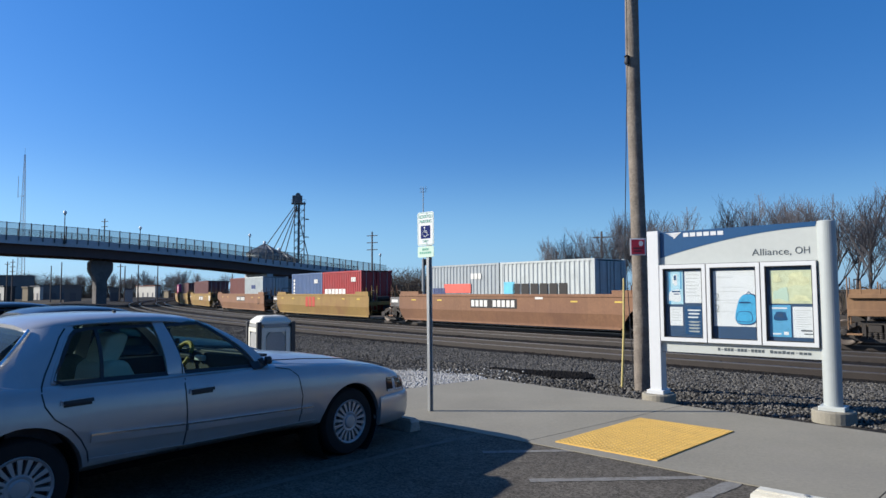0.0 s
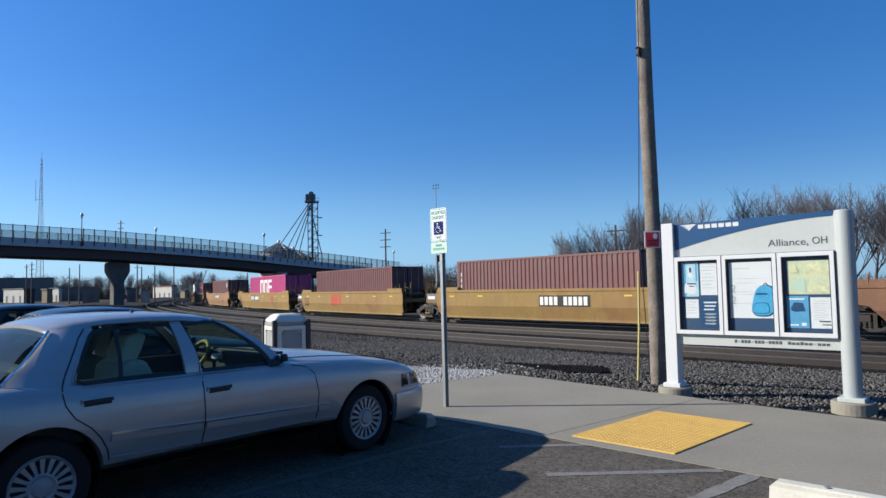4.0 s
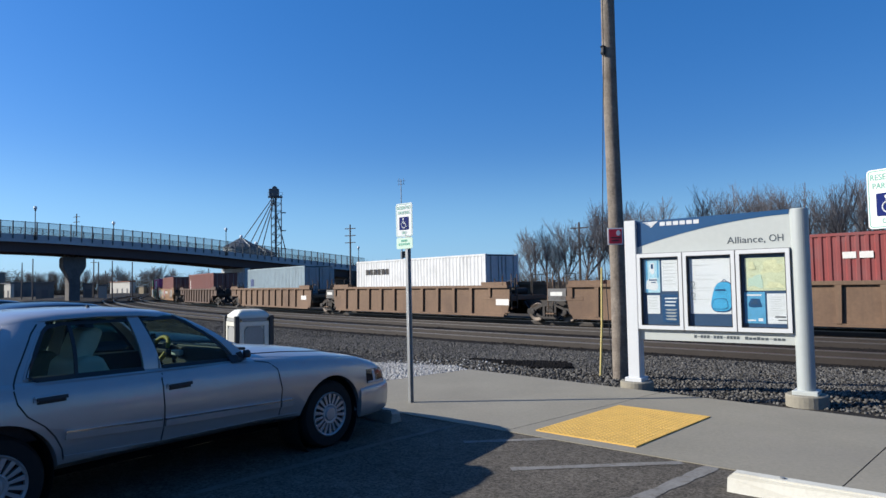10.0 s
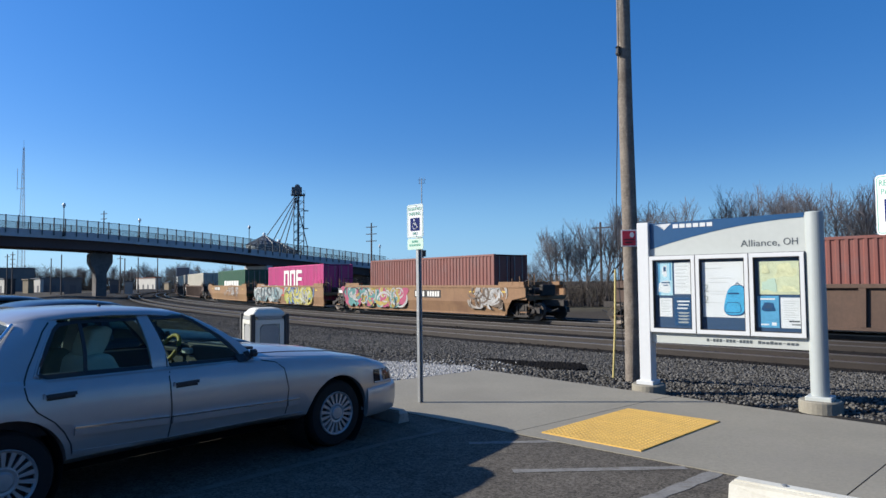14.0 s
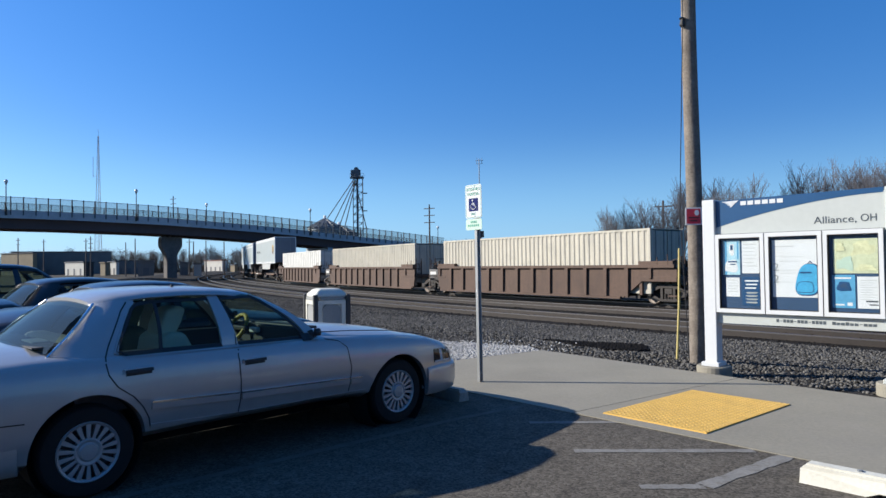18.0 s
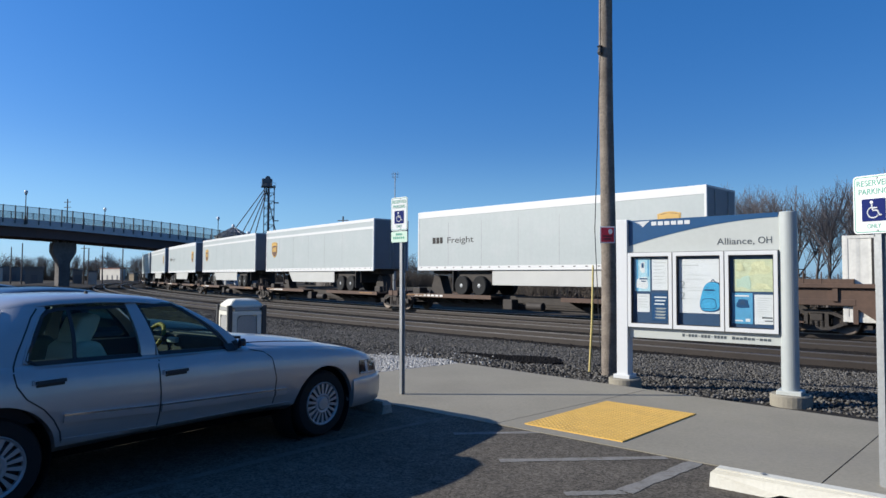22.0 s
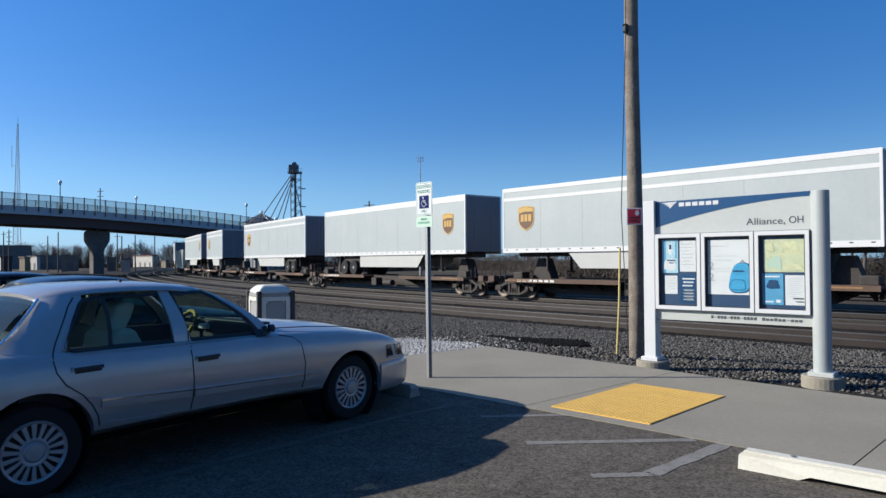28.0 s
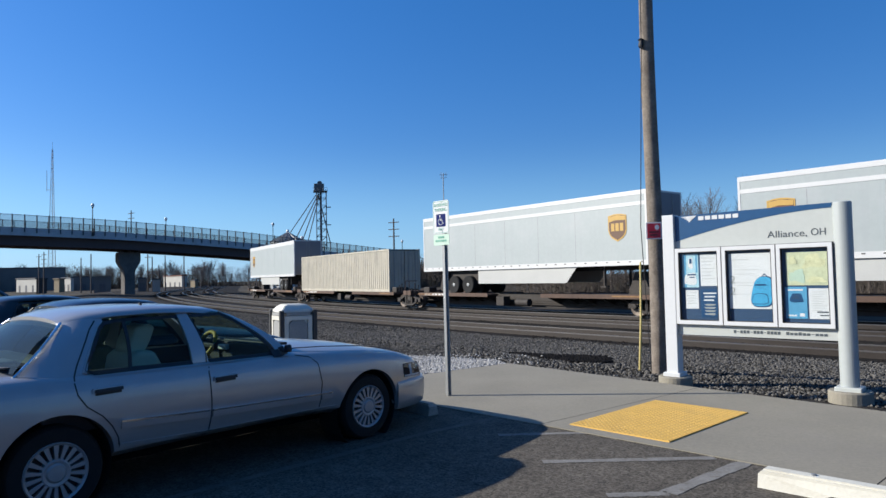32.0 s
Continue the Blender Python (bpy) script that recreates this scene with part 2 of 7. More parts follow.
LINEFAINT = mat("rubbed_out_line", (0.125, 0.113, 0.097), 0.9, var=0.3, scale=4, fine=40, bump=0.2, dirt=(0.085, 0.075, 0.062), dirt_amt=0.9, dirt_scale=5, spec=0.12)
GREYPOST = mat("pale_grey_column", (0.339, 0.362, 0.35), 0.45, var=0.04, scale=1.5, fine=12, bump=0.0)
LINE = mat("worn_white_line", (0.19, 0.182, 0.166), 0.9, var=0.3, scale=4, fine=40, bump=0.2, dirt=(0.125, 0.108, 0.088), dirt_amt=1.0, dirt_scale=11, spec=0.12)
YELLOW = mat("tactile_yellow", (0.6, 0.36, 0.075), 0.7, var=0.12, scale=4, fine=30, bump=0.1, dirt=(0.4, 0.24, 0.06), dirt_amt=0.4, dirt_scale=3)
POLEWOOD = mat("pole_wood", (0.17, 0.142, 0.115), 0.9, var=0.4, scale=4, fine=30, bump=0.5, dirt=(0.08, 0.06, 0.045), dirt_amt=0.7, dirt_scale=3)
STOPW = mat("white_painted_concrete", (0.566, 0.543, 0.459), 0.8, var=0.06, scale=5, fine=40, bump=0.15, dirt=(0.42, 0.38, 0.3), dirt_amt=0.4, dirt_scale=3.5)
GALV = mat("galvanised_steel", (0.27, 0.279, 0.279), 0.5, metal=0.5, var=0.15, scale=6, fine=40, bump=0.05)
WHITE = mat("white_enamel", (0.576, 0.583, 0.576), 0.45, var=0.03, scale=3, fine=20, bump=0.0)
SIGNGREY = mat("sign_pale_grey", (0.443, 0.461, 0.428), 0.4, var=0.04, scale=1.5, fine=12, bump=0.0, dirt=(0.5, 0.5, 0.48), dirt_amt=0.3, dirt_scale=2)
NAVY = mat("sign_navy", (0.014, 0.066, 0.16), 0.35, var=0.08, scale=3, fine=20, bump=0.0)
DARKBLUE = mat("poster_navy", (0.02, 0.06, 0.13), 0.5, var=0.1, bump=0.0)
SKYBLUE = mat("poster_blue", (0.085, 0.323, 0.527), 0.5, var=0.15, scale=6, fine=30, bump=0.0)
PALEBLUE = mat("poster_pale_blue", (0.383, 0.612, 0.697), 0.5, var=0.15, scale=6, fine=30, bump=0.0)
PAPER = mat("paper", (0.664, 0.687, 0.687), 0.6, var=0.06, scale=5, fine=30, bump=0.0)
MAPGREEN = mat("faded_map", (0.54, 0.58, 0.38), 0.6, var=0.2, scale=6, fine=25, bump=0.0)
MAPYELLOW = mat("faded_map_yellow", (0.6, 0.61, 0.37), 0.6, var=0.25, scale=9, fine=30, bump=0.0)
CYAN = mat("cyan_cloth", (0.04, 0.336, 0.576), 0.6, var=0.25, scale=8, fine=40, bump=0.0)
BLACK = mat("black", (0.015, 0.015, 0.016), 0.6, var=0.2, bump=0.05)
TEXTGREY = mat("lettering_grey", (0.06, 0.075, 0.085), 0.6, var=0.1, bump=0)
ISABLUE = mat("access_blue", (0.004, 0.012, 0.1), 0.8, spec=0.2, var=0.05, bump=0)
GREENTXT = mat("sign_green", (0.05, 0.3, 0.2), 0.5, var=0.1, bump=0)
PALEGREEN = mat("pale_green_plate", (0.46, 0.6, 0.48), 0.45, var=0.05, bump=0)
REDSIGN = mat("red_enamel", (0.5, 0.02, 0.04), 0.5, var=0.1, bump=0)
STAKE = mat("yellow_stake", (0.496, 0.4, 0.144), 0.6, var=0.15, bump=0)
BINGREY = mat("bin_pale_plastic", (0.552, 0.538, 0.464), 0.6, var=0.1, scale=4, bump=0.05)
BINDARK = mat("bin_dark_plastic", (0.03, 0.03, 0.03), 0.6, var=0.15, bump=0.05)
BINPANEL = mat("bin_panel", (0.26, 0.26, 0.247), 0.7, var=0.15, bump=0.1)
RUBBER = mat("tyre_rubber", (0.0072, 0.0072, 0.0072), 0.9, var=0.25, scale=8, bump=0.1)
HUB = mat("hubcap_silver", (0.32, 0.32, 0.32), 0.4, metal=0.3, var=0.06, bump=0)
CHROME = mat("chrome", (0.75, 0.76, 0.78), 0.12, metal=1.0, var=0.03, bump=0)
SILVER = paint("silver_car_paint", (0.363, 0.356, 0.352), 0.34, 0.6, 0.4)
NAVYCAR = paint("dark_blue_car_paint", (0.008, 0.011, 0.02), 0.3, 0.25, 0.0)
BLACKCAR = paint("black_car_paint", (0.008, 0.008, 0.01), 0.3, 0.25, 0.0)
CARGLASS = glass("car_glass", (0.58, 0.69, 0.63), alpha=0.16)
# paler blue-grey base stands for sky reflected in the rear window
REARGLASS = glass("sky_toned_rear_glass", (0.34, 0.42, 0.43), alpha=0.45, base=(0.05, 0.075, 0.085))
CASEGLASS = glass("display_glass", (0.97, 0.98, 0.98), alpha=0.06)
UNDERSIDE = mat("car_underside", (0.008, 0.008, 0.008), 0.95, var=0.2, bump=0.1, spec=0.05)
INTERIOR = mat("car_interior", (0.05, 0.05, 0.055), 0.8, var=0.2, bump=0)
SEATCOV = mat("pale_seat_cover", (0.8, 0.84, 0.74), 0.8, var=0.1, bump=0.05)
# grey-green seat cover darkened: the dim car inside is in its colour
SEATDIM = mat("dimmed_seat_cloth", (0.2, 0.24, 0.21), 0.85, var=0.15, scale=6, bump=0.05)
WHEELCOV = mat("yellow_wheel_cover", (0.372, 0.262, 0.0372), 0.6, var=0.1, bump=0)
LAMPDARK = mat("headlamp_dark_lens", (0.02, 0.02, 0.022), 0.08, var=0.1, bump=0)
LAMPGLASS = mat("headlamp_lens", (0.5, 0.5, 0.5), 0.1, var=0.1, bump=0)
TAILRED = mat("tail_lamp_red", (0.35, 0.01, 0.015), 0.15, var=0.1, bump=0)
TRUCKMETAL = mat("bogie_steel", (0.036, 0.03, 0.026), 0.75, metal=0.2, var=0.4, scale=3, fine=20, bump=0.2)
WHEELSTEEL = mat("train_wheel_steel", (0.09, 0.07, 0.055), 0.5, metal=0.5, var=0.3, bump=0.1)
BARK = mat("bare_bark", (0.085, 0.072, 0.066), 0.9, var=0.3, scale=2, fine=15, bump=0.2)
TWIG = mat("bare_twigs", (0.096, 0.091, 0.097), 0.9, var=0.3, scale=0.6, fine=5, bump=0)
BRUSH = mat("dry_brush", (0.076, 0.064, 0.0544), 0.95, var=0.4, scale=0.5, fine=4, bump=0, spec=0.12)
FARDARK = mat("far_galvanised", (0.0975, 0.105, 0.112), 0.6, metal=0.2, var=0.15, scale=0.5, bump=0)
MASTMETAL = mat("mast_steel", (0.35, 0.33, 0.33), 0.6, var=0.1, bump=0)
BRICKRED = mat("far_brick", (0.176, 0.072, 0.048), 0.9, var=0.2, scale=0.5, bump=0)
FARWHITE = mat("far_pale_wall", (0.4, 0.384, 0.344), 0.9, var=0.2, scale=0.3, bump=0)
FARGREY = mat("far_grey_wall", (0.14, 0.135, 0.13), 0.9, var=0.25, scale=0.3, bump=0)
FARTAN = mat("far_tan_wall", (0.2, 0.16, 0.104), 0.9, var=0.2, scale=0.3, bump=0)
ROOFGREY = mat("far_roof", (0.1, 0.1, 0.105), 0.8, var=0.2, scale=0.3, bump=0)
MESHGREY = glass("fence_mesh_haze", (0.86, 0.87, 0.87), alpha=0.1, base=(0.16, 0.16, 0.17))
FENCEBLUE = mat("fence_painted_steel", (0.045, 0.054, 0.0675), 0.6, var=0.1, bump=0)


# ---- mesh helpers ----
def box(bm, x0, x1, y0, y1, z0, z1):
    v = [bm.verts.new(p) for p in ((x0, y0, z0), (x1, y0, z0), (x1, y1, z0), (x0, y1, z0), (x0, y0, z1), (x1, y0, z1), (x1, y1, z1), (x0, y1, z1))]
    for f in ((3, 2, 1, 0), (4, 5, 6, 7), (0, 1, 5, 4), (1, 2, 6, 5), (2, 3, 7, 6), (3, 0, 4, 7)):
        bm.faces.new([v[i] for i in f])
    return v


def bbox(x0, x1, y0, y1, z0, z1, bevel=0.0):
    bm = bmesh.new()
    box(bm, x0, x1, y0, y1, z0, z1)
    if bevel:
        bmesh.ops.bevel(bm, geom=bm.edges[:], offset=bevel, segments=2, affect='EDGES', profile=0.5)
    return bm


def tube(bm, p0, p1, r0, r1=None, seg=8, caps=True):
    p0, p1 = Vector(p0), Vector(p1)
    r1 = r0 if r1 is None else r1
    d = (p1 - p0).normalized()
    a = d.orthogonal().normalized()
    b = d.cross(a)
    rings = []
    for p, r in ((p0, r0), (p1, r1)):
        rings.append([bm.verts.new(p + r * (math.cos(6.28318 * k / seg) * a + math.sin(6.28318 * k / seg) * b)) for k in range(seg)])
    for k in range(seg):
        bm.faces.new((rings[0][k], rings[0][(k + 1) % seg], rings[1][(k + 1) % seg], rings[1][k]))
    if caps:
        bm.faces.new(rings[0][::-1])
        bm.faces.new(rings[1])


def tubes(segs, seg=8):
    bm = bmesh.new()
    for s in segs:
        tube(bm, *s, seg=seg)
    return bm


def prism(pts, y0, y1, axis='y'):
    """A flat outline, drawn in x and z (or x and y), made thick."""
    bm = bmesh.new()
    at = (lambda a, b, c: (a, c, b)) if axis == 'y' else (lambda a, b, c: (a, b, c)) if axis == 'z' else (lambda a, b, c: (c, a, b))
    f = [bm.verts.new(at(a, b, y0)) for a, b in pts]
    g = [bm.verts.new(at(a, b, y1)) for a, b in pts]
    n = len(pts)
    bm.faces.new(f)
    bm.faces.new(g[::-1])
    for k in range(n):
        bm.faces.new((f[(k + 1) % n], f[k], g[k], g[(k + 1) % n]))
    bmesh.ops.recalc_face_normals(bm, faces=bm.faces[:])
    return bm


def lathe(profile, axis='z', seg=24, center=(0, 0, 0), caps=True):
    bm = bmesh.new()
    rings = []
    for r, h in profile:
        ring = []
        for k in range(seg):
            c, s = r * math.cos(2 * math.pi * k / seg), r * math.sin(2 * math.pi * k / seg)
            p = (c, s, h) if axis == 'z' else (c, h, s)
            ring.append(bm.verts.new(Vector(p) + Vector(center)))
        rings.append(ring)
    for a, b in zip(rings, rings[1:]):
        for k in range(seg):
            bm.faces.new((a[k], a[(k + 1) % seg], b[(k + 1) % seg], b[k]))
    if caps:
        bm.faces.new(rings[0][::-1])
        bm.faces.new(rings[-1])
    bmesh.ops.recalc_face_normals(bm, faces=bm.faces[:])
    return bm


def mesh_of(bm, name, material, smooth=None):
    me = bpy.data.meshes.new(name)
    bm.to_mesh(me)
    bm.free()
    if material:
        me.materials.append(material)
    if smooth:
        me.shade_smooth()
        me.set_sharp_from_angle(angle=radians(smooth))
    return me


def part(name, bm, material, parent, label="", smooth=None):
    me = bm if isinstance(bm, bpy.types.Mesh) else mesh_of(bm, name, material, smooth)
    ob = new(name, me)
    ob.parent = parent
    if label:
        ob["label"] = label
    return ob


def thing(name, m, label, category, group="", kind=""):
    ob = new(name)
    ob.empty_display_size = 0.2
    ob.matrix_world = m
    return tagged(ob, label, category, group, kind)


def solid(name, bm, material, label, category="", group="", kind="", m=None, smooth=None):
    ob = new(name, mesh_of(bm, name, material, smooth))
    if m is not None:
        ob.matrix_world = m
    return tagged(ob, label, category, group, kind)


def lettering(name, text, size, m, material, parent, width=0.0):
    """Flat letters of the built-in font as a thin mesh."""
    cu = bpy.data.curves.new(name, 'FONT')
    cu.body, cu.size, cu.extrude, cu.align_x, cu.align_y = text, size, 0.001, 'CENTER', 'CENTER'
    tmp = new(name + "_tmp", cu)
    bpy.context.view_layer.update()
    me = bpy.data.meshes.new_from_object(tmp.evaluated_get(bpy.context.evaluated_depsgraph_get()))
    bpy.data.objects.remove(tmp)
    if width:
        xs = [v.co.x for v in me.vertices]
        k = width / (max(xs) - min(xs))
        me.transform(Matrix.Diagonal((k, 1, 1, 1)))
    me.transform(m)
    me.materials.clear()
    me.materials.append(material)
    return part(name, me, None, parent)


def stones(name, spots, size, material, label, seed, category="gravel", flat=0.7):
    """Many small angular stones in one mesh."""
    rng = np.random.default_rng(seed)
    base = np.array([(1, 0, 0), (-1, 0, 0), (0, 1, 0), (0, -1, 0), (0, 0, 1), (0, 0, -1)], float)
    tri = np.array([(0, 2, 4), (2, 1, 4), (1, 3, 4), (3, 0, 4), (2, 0, 5), (1, 2, 5), (3, 1, 5), (0, 3, 5)])
    n = len(spots)
    r = size * rng.uniform(0.5, 1.3, (n, 6, 1))
    ang = rng.uniform(0, 2 * np.pi, n)
    tilt = rng.uniform(-0.7, 0.7, n)
    v = base[None] * r
    v[:, :, 2] *= flat
    c, s = np.cos(tilt)[:, None], np.sin(tilt)[:, None]
    y, z = v[:, :, 1] * c - v[:, :, 2] * s, v[:, :, 1] * s + v[:, :, 2] * c
    c, s = np.cos(ang)[:, None], np.sin(ang)[:, None]
    x, y = v[:, :, 0] * c - y * s, v[:, :, 0] * s + y * c
    co = np.stack([x, y, z], -1) + np.asarray(spots)[:, None]
    fa = (tri[None] + 6 * np.arange(n)[:, None, None]).reshape(-1, 3)
    me = bpy.data.meshes.new(name)
    me.vertices.add(n * 6)
    me.vertices.foreach_set("co", co.ravel())
    me.loops.add(len(fa) * 3)
    me.loops.foreach_set("vertex_index", fa.ravel())
    me.polygons.add(len(fa))
    me.polygons.foreach_set("loop_start", np.arange(0, len(fa) * 3, 3))
    me.update(calc_edges=True)
    me.materials.append(material)
    return tagged(new(name, me), label, category, "", "stuff")


# ---- the railway line: s grows to the far end, d across it, away from the car park ----
BEND_S = (-45.0, 0.0, 25.0, 50.0, 75.0, 100.0, 125.0, 160.0)
BEND_H = (62.8, 50.3, 42.9, 37.8, 34.4, 31.3, 28.2, 23.9)


def heading(s):
    """The line bends steadily to the east as it goes away."""
    return float(np.interp(s, BEND_S, BEND_H))


STEP = 0.5
LINE_S = np.arange(-620, 760, STEP)
LINE_P = np.zeros((len(LINE_S), 2))
ZERO = int(620 / STEP)
LINE_P[ZERO] = (12.59, 22.96)
for i in range(ZERO + 1, len(LINE_S)):
    h = radians(heading(LINE_S[i] - STEP / 2))
    LINE_P[i] = LINE_P[i - 1] + STEP * np.array([-math.sin(h), math.cos(h)])
for i in range(ZERO - 1, -1, -1):
    h = radians(heading(LINE_S[i] + STEP / 2))
    LINE_P[i] = LINE_P[i + 1] - STEP * np.array([-math.sin(h), math.cos(h)])
RAIL_Z = -0.30
FACE = 1.30


def on_line(s, d, z=0.0):
    """The place at s along the train's track and d across it (0 is the track's middle line)."""
    x, y = np.interp(s, LINE_S, LINE_P[:, 0]), np.interp(s, LINE_S, LINE_P[:, 1])
    h = radians(heading(s))
    return Vector((x + (d + FACE) * math.cos(h), y + (d + FACE) * math.sin(h), z))


def line_pose(s, d=0.0, z=RAIL_Z):
    p = on_line(s, d)
    return pose(p.x, p.y, z, 0, 0, heading(s) - 90.0)


def travelled(t):
    return 16.4 * t + 0.013 * t * t


LOT = pose(0, 0, 0, 0, 0, -36.87)


# ---- ground, car park, pavement, ballast ----
def sheet(pts, z0, z1):
    return prism(pts, z0, z1, axis='z')


def make_ground():
    bm = bmesh.new()
    ring = [(-2600, -2600), (2600, -2600), (2600, 2600), (-2600, 2600)]
    bm.faces.new([bm.verts.new((x, y, -0.62)) for x, y in ring])
    solid("ground", bm, DIRT, "brown winter ground of dirt and dry grass", "ground", kind="structure")
    # the car park: one sheet of worn asphalt
    near = [(1.63 - 0.78 * 72, 6.15 + 0.626 * 72), (1.63, 6.15), (1.63 + 0.78 * 56, 6.15 - 0.626 * 56), (45, -60), (-55, -60)]
    solid("car_park", sheet(near, -0.7, 0.0), ASPHALT, "worn grey asphalt car park with faded lines", "asphalt", kind="structure")


def make_unseen_wall():
    """Unseen low brick block added behind the camera; closes the car park, darkens reflections."""
    root = thing("unseen_south_wall", pose(0, -24, 0), "unseen low brick block added behind the camera to darken reflections", "building", kind="structure")
    part("wall", bbox(-75, 75, -8, 0, -0.3, 5.2), BRICKRED, root)
    part("roof", bbox(-75.3, 75.3, -8.3, 0.3, 5.2, 5.5), ROOFGREY, root)


def make_pavement():
    """Slabs between the car park's edge and the ballast."""
    root = thing("pavement", pose(0, 0, 0), "tan concrete pavement of broad slabs beside the car park", "pavement", kind="structure")
    def near(k):
        return Vector((1.63 + 0.78 * k, 6.15 - 0.626 * k))
    def far(k):
        return Vector((1.0 + 0.713 * k, 11.1 - 0.701 * k))
    cuts_n = [-5.72, -1.77, 1.37, 4.5, 7.63, 10.76, 13.9]
    cuts_f = [-1.75, 2.09, 5.06, 8.03, 11.0, 13.97, 16.94]
    gap = 0.006
    for i in range(len(cuts_n) - 1):
        a, b = near(cuts_n[i] + gap), near(cuts_n[i + 1] - gap)
        c, d = far(cuts_f[i + 1] - gap), far(cuts_f[i] + gap)
        bm = sheet([tuple(a), tuple(b), tuple(c), tuple(d)], -0.6, 0.012)
        part("slab", bm, CONCRETE, root)
    part("joint_filler", sheet([tuple(near(-5.72)), tuple(near(13.9)), tuple(far(16.94)), tuple(far(-1.75))], -0.61, 0.004), BALLAST, root)


def make_ballast():
    prof = [(-21.0, -0.12), (-17.9, -0.05), (-16.5, -0.06), (-15.0, -0.16), (-13.2, -0.3), (-11.2, -0.42), (-10.4, -0.45)]
    ss = [x for x in range(-90, 60, 2)] + [x for x in range(60, 420, 10)]
    bm = bmesh.new()
    rows = []
    for s in ss:
        rows.append([bm.verts.new(on_line(s, d, z + 0.035 * noise.noise((s * 0.35, d * 0.6, 0)))) for d, z in prof])
    for a, b in zip(rows, rows[1:]):
        for k in range(len(prof) - 1):
            bm.faces.new((a[k], a[k + 1], b[k + 1], b[k]))
    bmesh.ops.recalc_face_normals(bm, faces=bm.faces[:])
    solid("ballast_bed", bm, BALLAST, "dark grey stone ballast bed under the railway tracks", "ballast", kind="structure", smooth=60)
    bm = bmesh.new()
    rows = []
    prof2 = [(-10.45, -0.452), (-9.9, -0.47), (2.4, -0.47), (3.6, -0.56), (7, -0.64)]
    for s in ss:
        rows.append([bm.verts.new(on_line(s, d, z)) for d, z in prof2])
    for a, b in zip(rows, rows[1:]):
        for k in range(len(prof2) - 1):
            bm.faces.new((a[k], a[k + 1], b[k + 1], b[k]))
    bmesh.ops.recalc_face_normals(bm, faces=bm.faces[:])
    solid("track_bed", bm, TRACKBED, "dark oily stone bed between and under the rails", "ballast", kind="structure", smooth=60)
    prof = prof + prof2[1:]
    rng = np.random.default_rng(4)
    # loose stones on the slope between pavement and first track
    def scatter(n, s0, s1, d0, d1, lift):
        out = []
        pd, pz = [p[0] for p in prof], [p[1] for p in prof]
        for s, d in zip(rng.uniform(s0, s1, n), rng.uniform(d0, d1, n)):
            p = on_line(s, d)
            z = np.interp(d, pd, pz) + 0.035 * noise.noise((s * 0.35, d * 0.6, 0)) + lift
            out.append((p.x, p.y, z))
        return out
    # near-black stones fill one wedge-shaped streak on the ballast
    def blackish(q):
        x = q[0] + 0.12 * noise.noise((q[0] * 3, q[1] * 3, 0))
        low = 14.7 - 1.85 * min(1.0, max(0.0, (x + 0.3) / 1.4)) ** 0.8
        return -0.3 < x < 1.8 and low < q[1] + 0.2 * noise.noise((q[0] * 4, q[1] * 4, 5)) < 14.75
    spots = scatter(17000, 14, 40, -17.6, -10.0, 0.008) + scatter(44000, -7, 14, -17.7, -10.0, 0.008)
    stones("ballast_stone", [q for q in spots if not blackish(q)], 0.036, STONE, "loose angular grey ballast stones", 5)
    spots = [q for q in scatter(60000, 2, 12, -17.0, -11.0, 0.016) if blackish(q)]
    stones("oily_stone", spots, 0.05, DARK_STREAK, "dark streak of stones across the ballast", 21)
    stones("track_ballast_stone", scatter(16000, -6, 45, -10.0, 2.0, 0.004), 0.034, TRACK_STONE, "dark oily ballast stones between the rails", 6)
    # white gravel at the pavement's end
    pts = [(-0.27, 12.33), (-0.5, 12.9), (-1.8, 13.5), (-3.6, 13.9), (-5.0, 13.4), (-5.6, 12.0), (-5.0, 10.9), (-3.08, 9.5)]
    solid("white_gravel", sheet(pts, -0.6, -0.01), WHITE_BED, "patch of pale crushed limestone gravel", "gravel", kind="structure")
    spots = []
    while len(spots) < 9000:
        x, y = rng.uniform(-5.7, 0.4), rng.uniform(9.3, 14.2)
        inside = False
        for (xa, ya), (xb, yb) in zip(pts, pts[1:] + pts[:1]):
            if (ya > y) != (yb > y) and x < (xb - xa) * (y - ya) / (yb - ya) + xa:
                inside = not inside
        if inside or (rng.random() < 0.04 and x > -3 and y > 11):
            spots.append((x, y, 0.0 if inside else -0.03))
    stones("limestone_stone", spots, 0.03, WHITE_STONE, "pale crushed limestone pieces", 8)


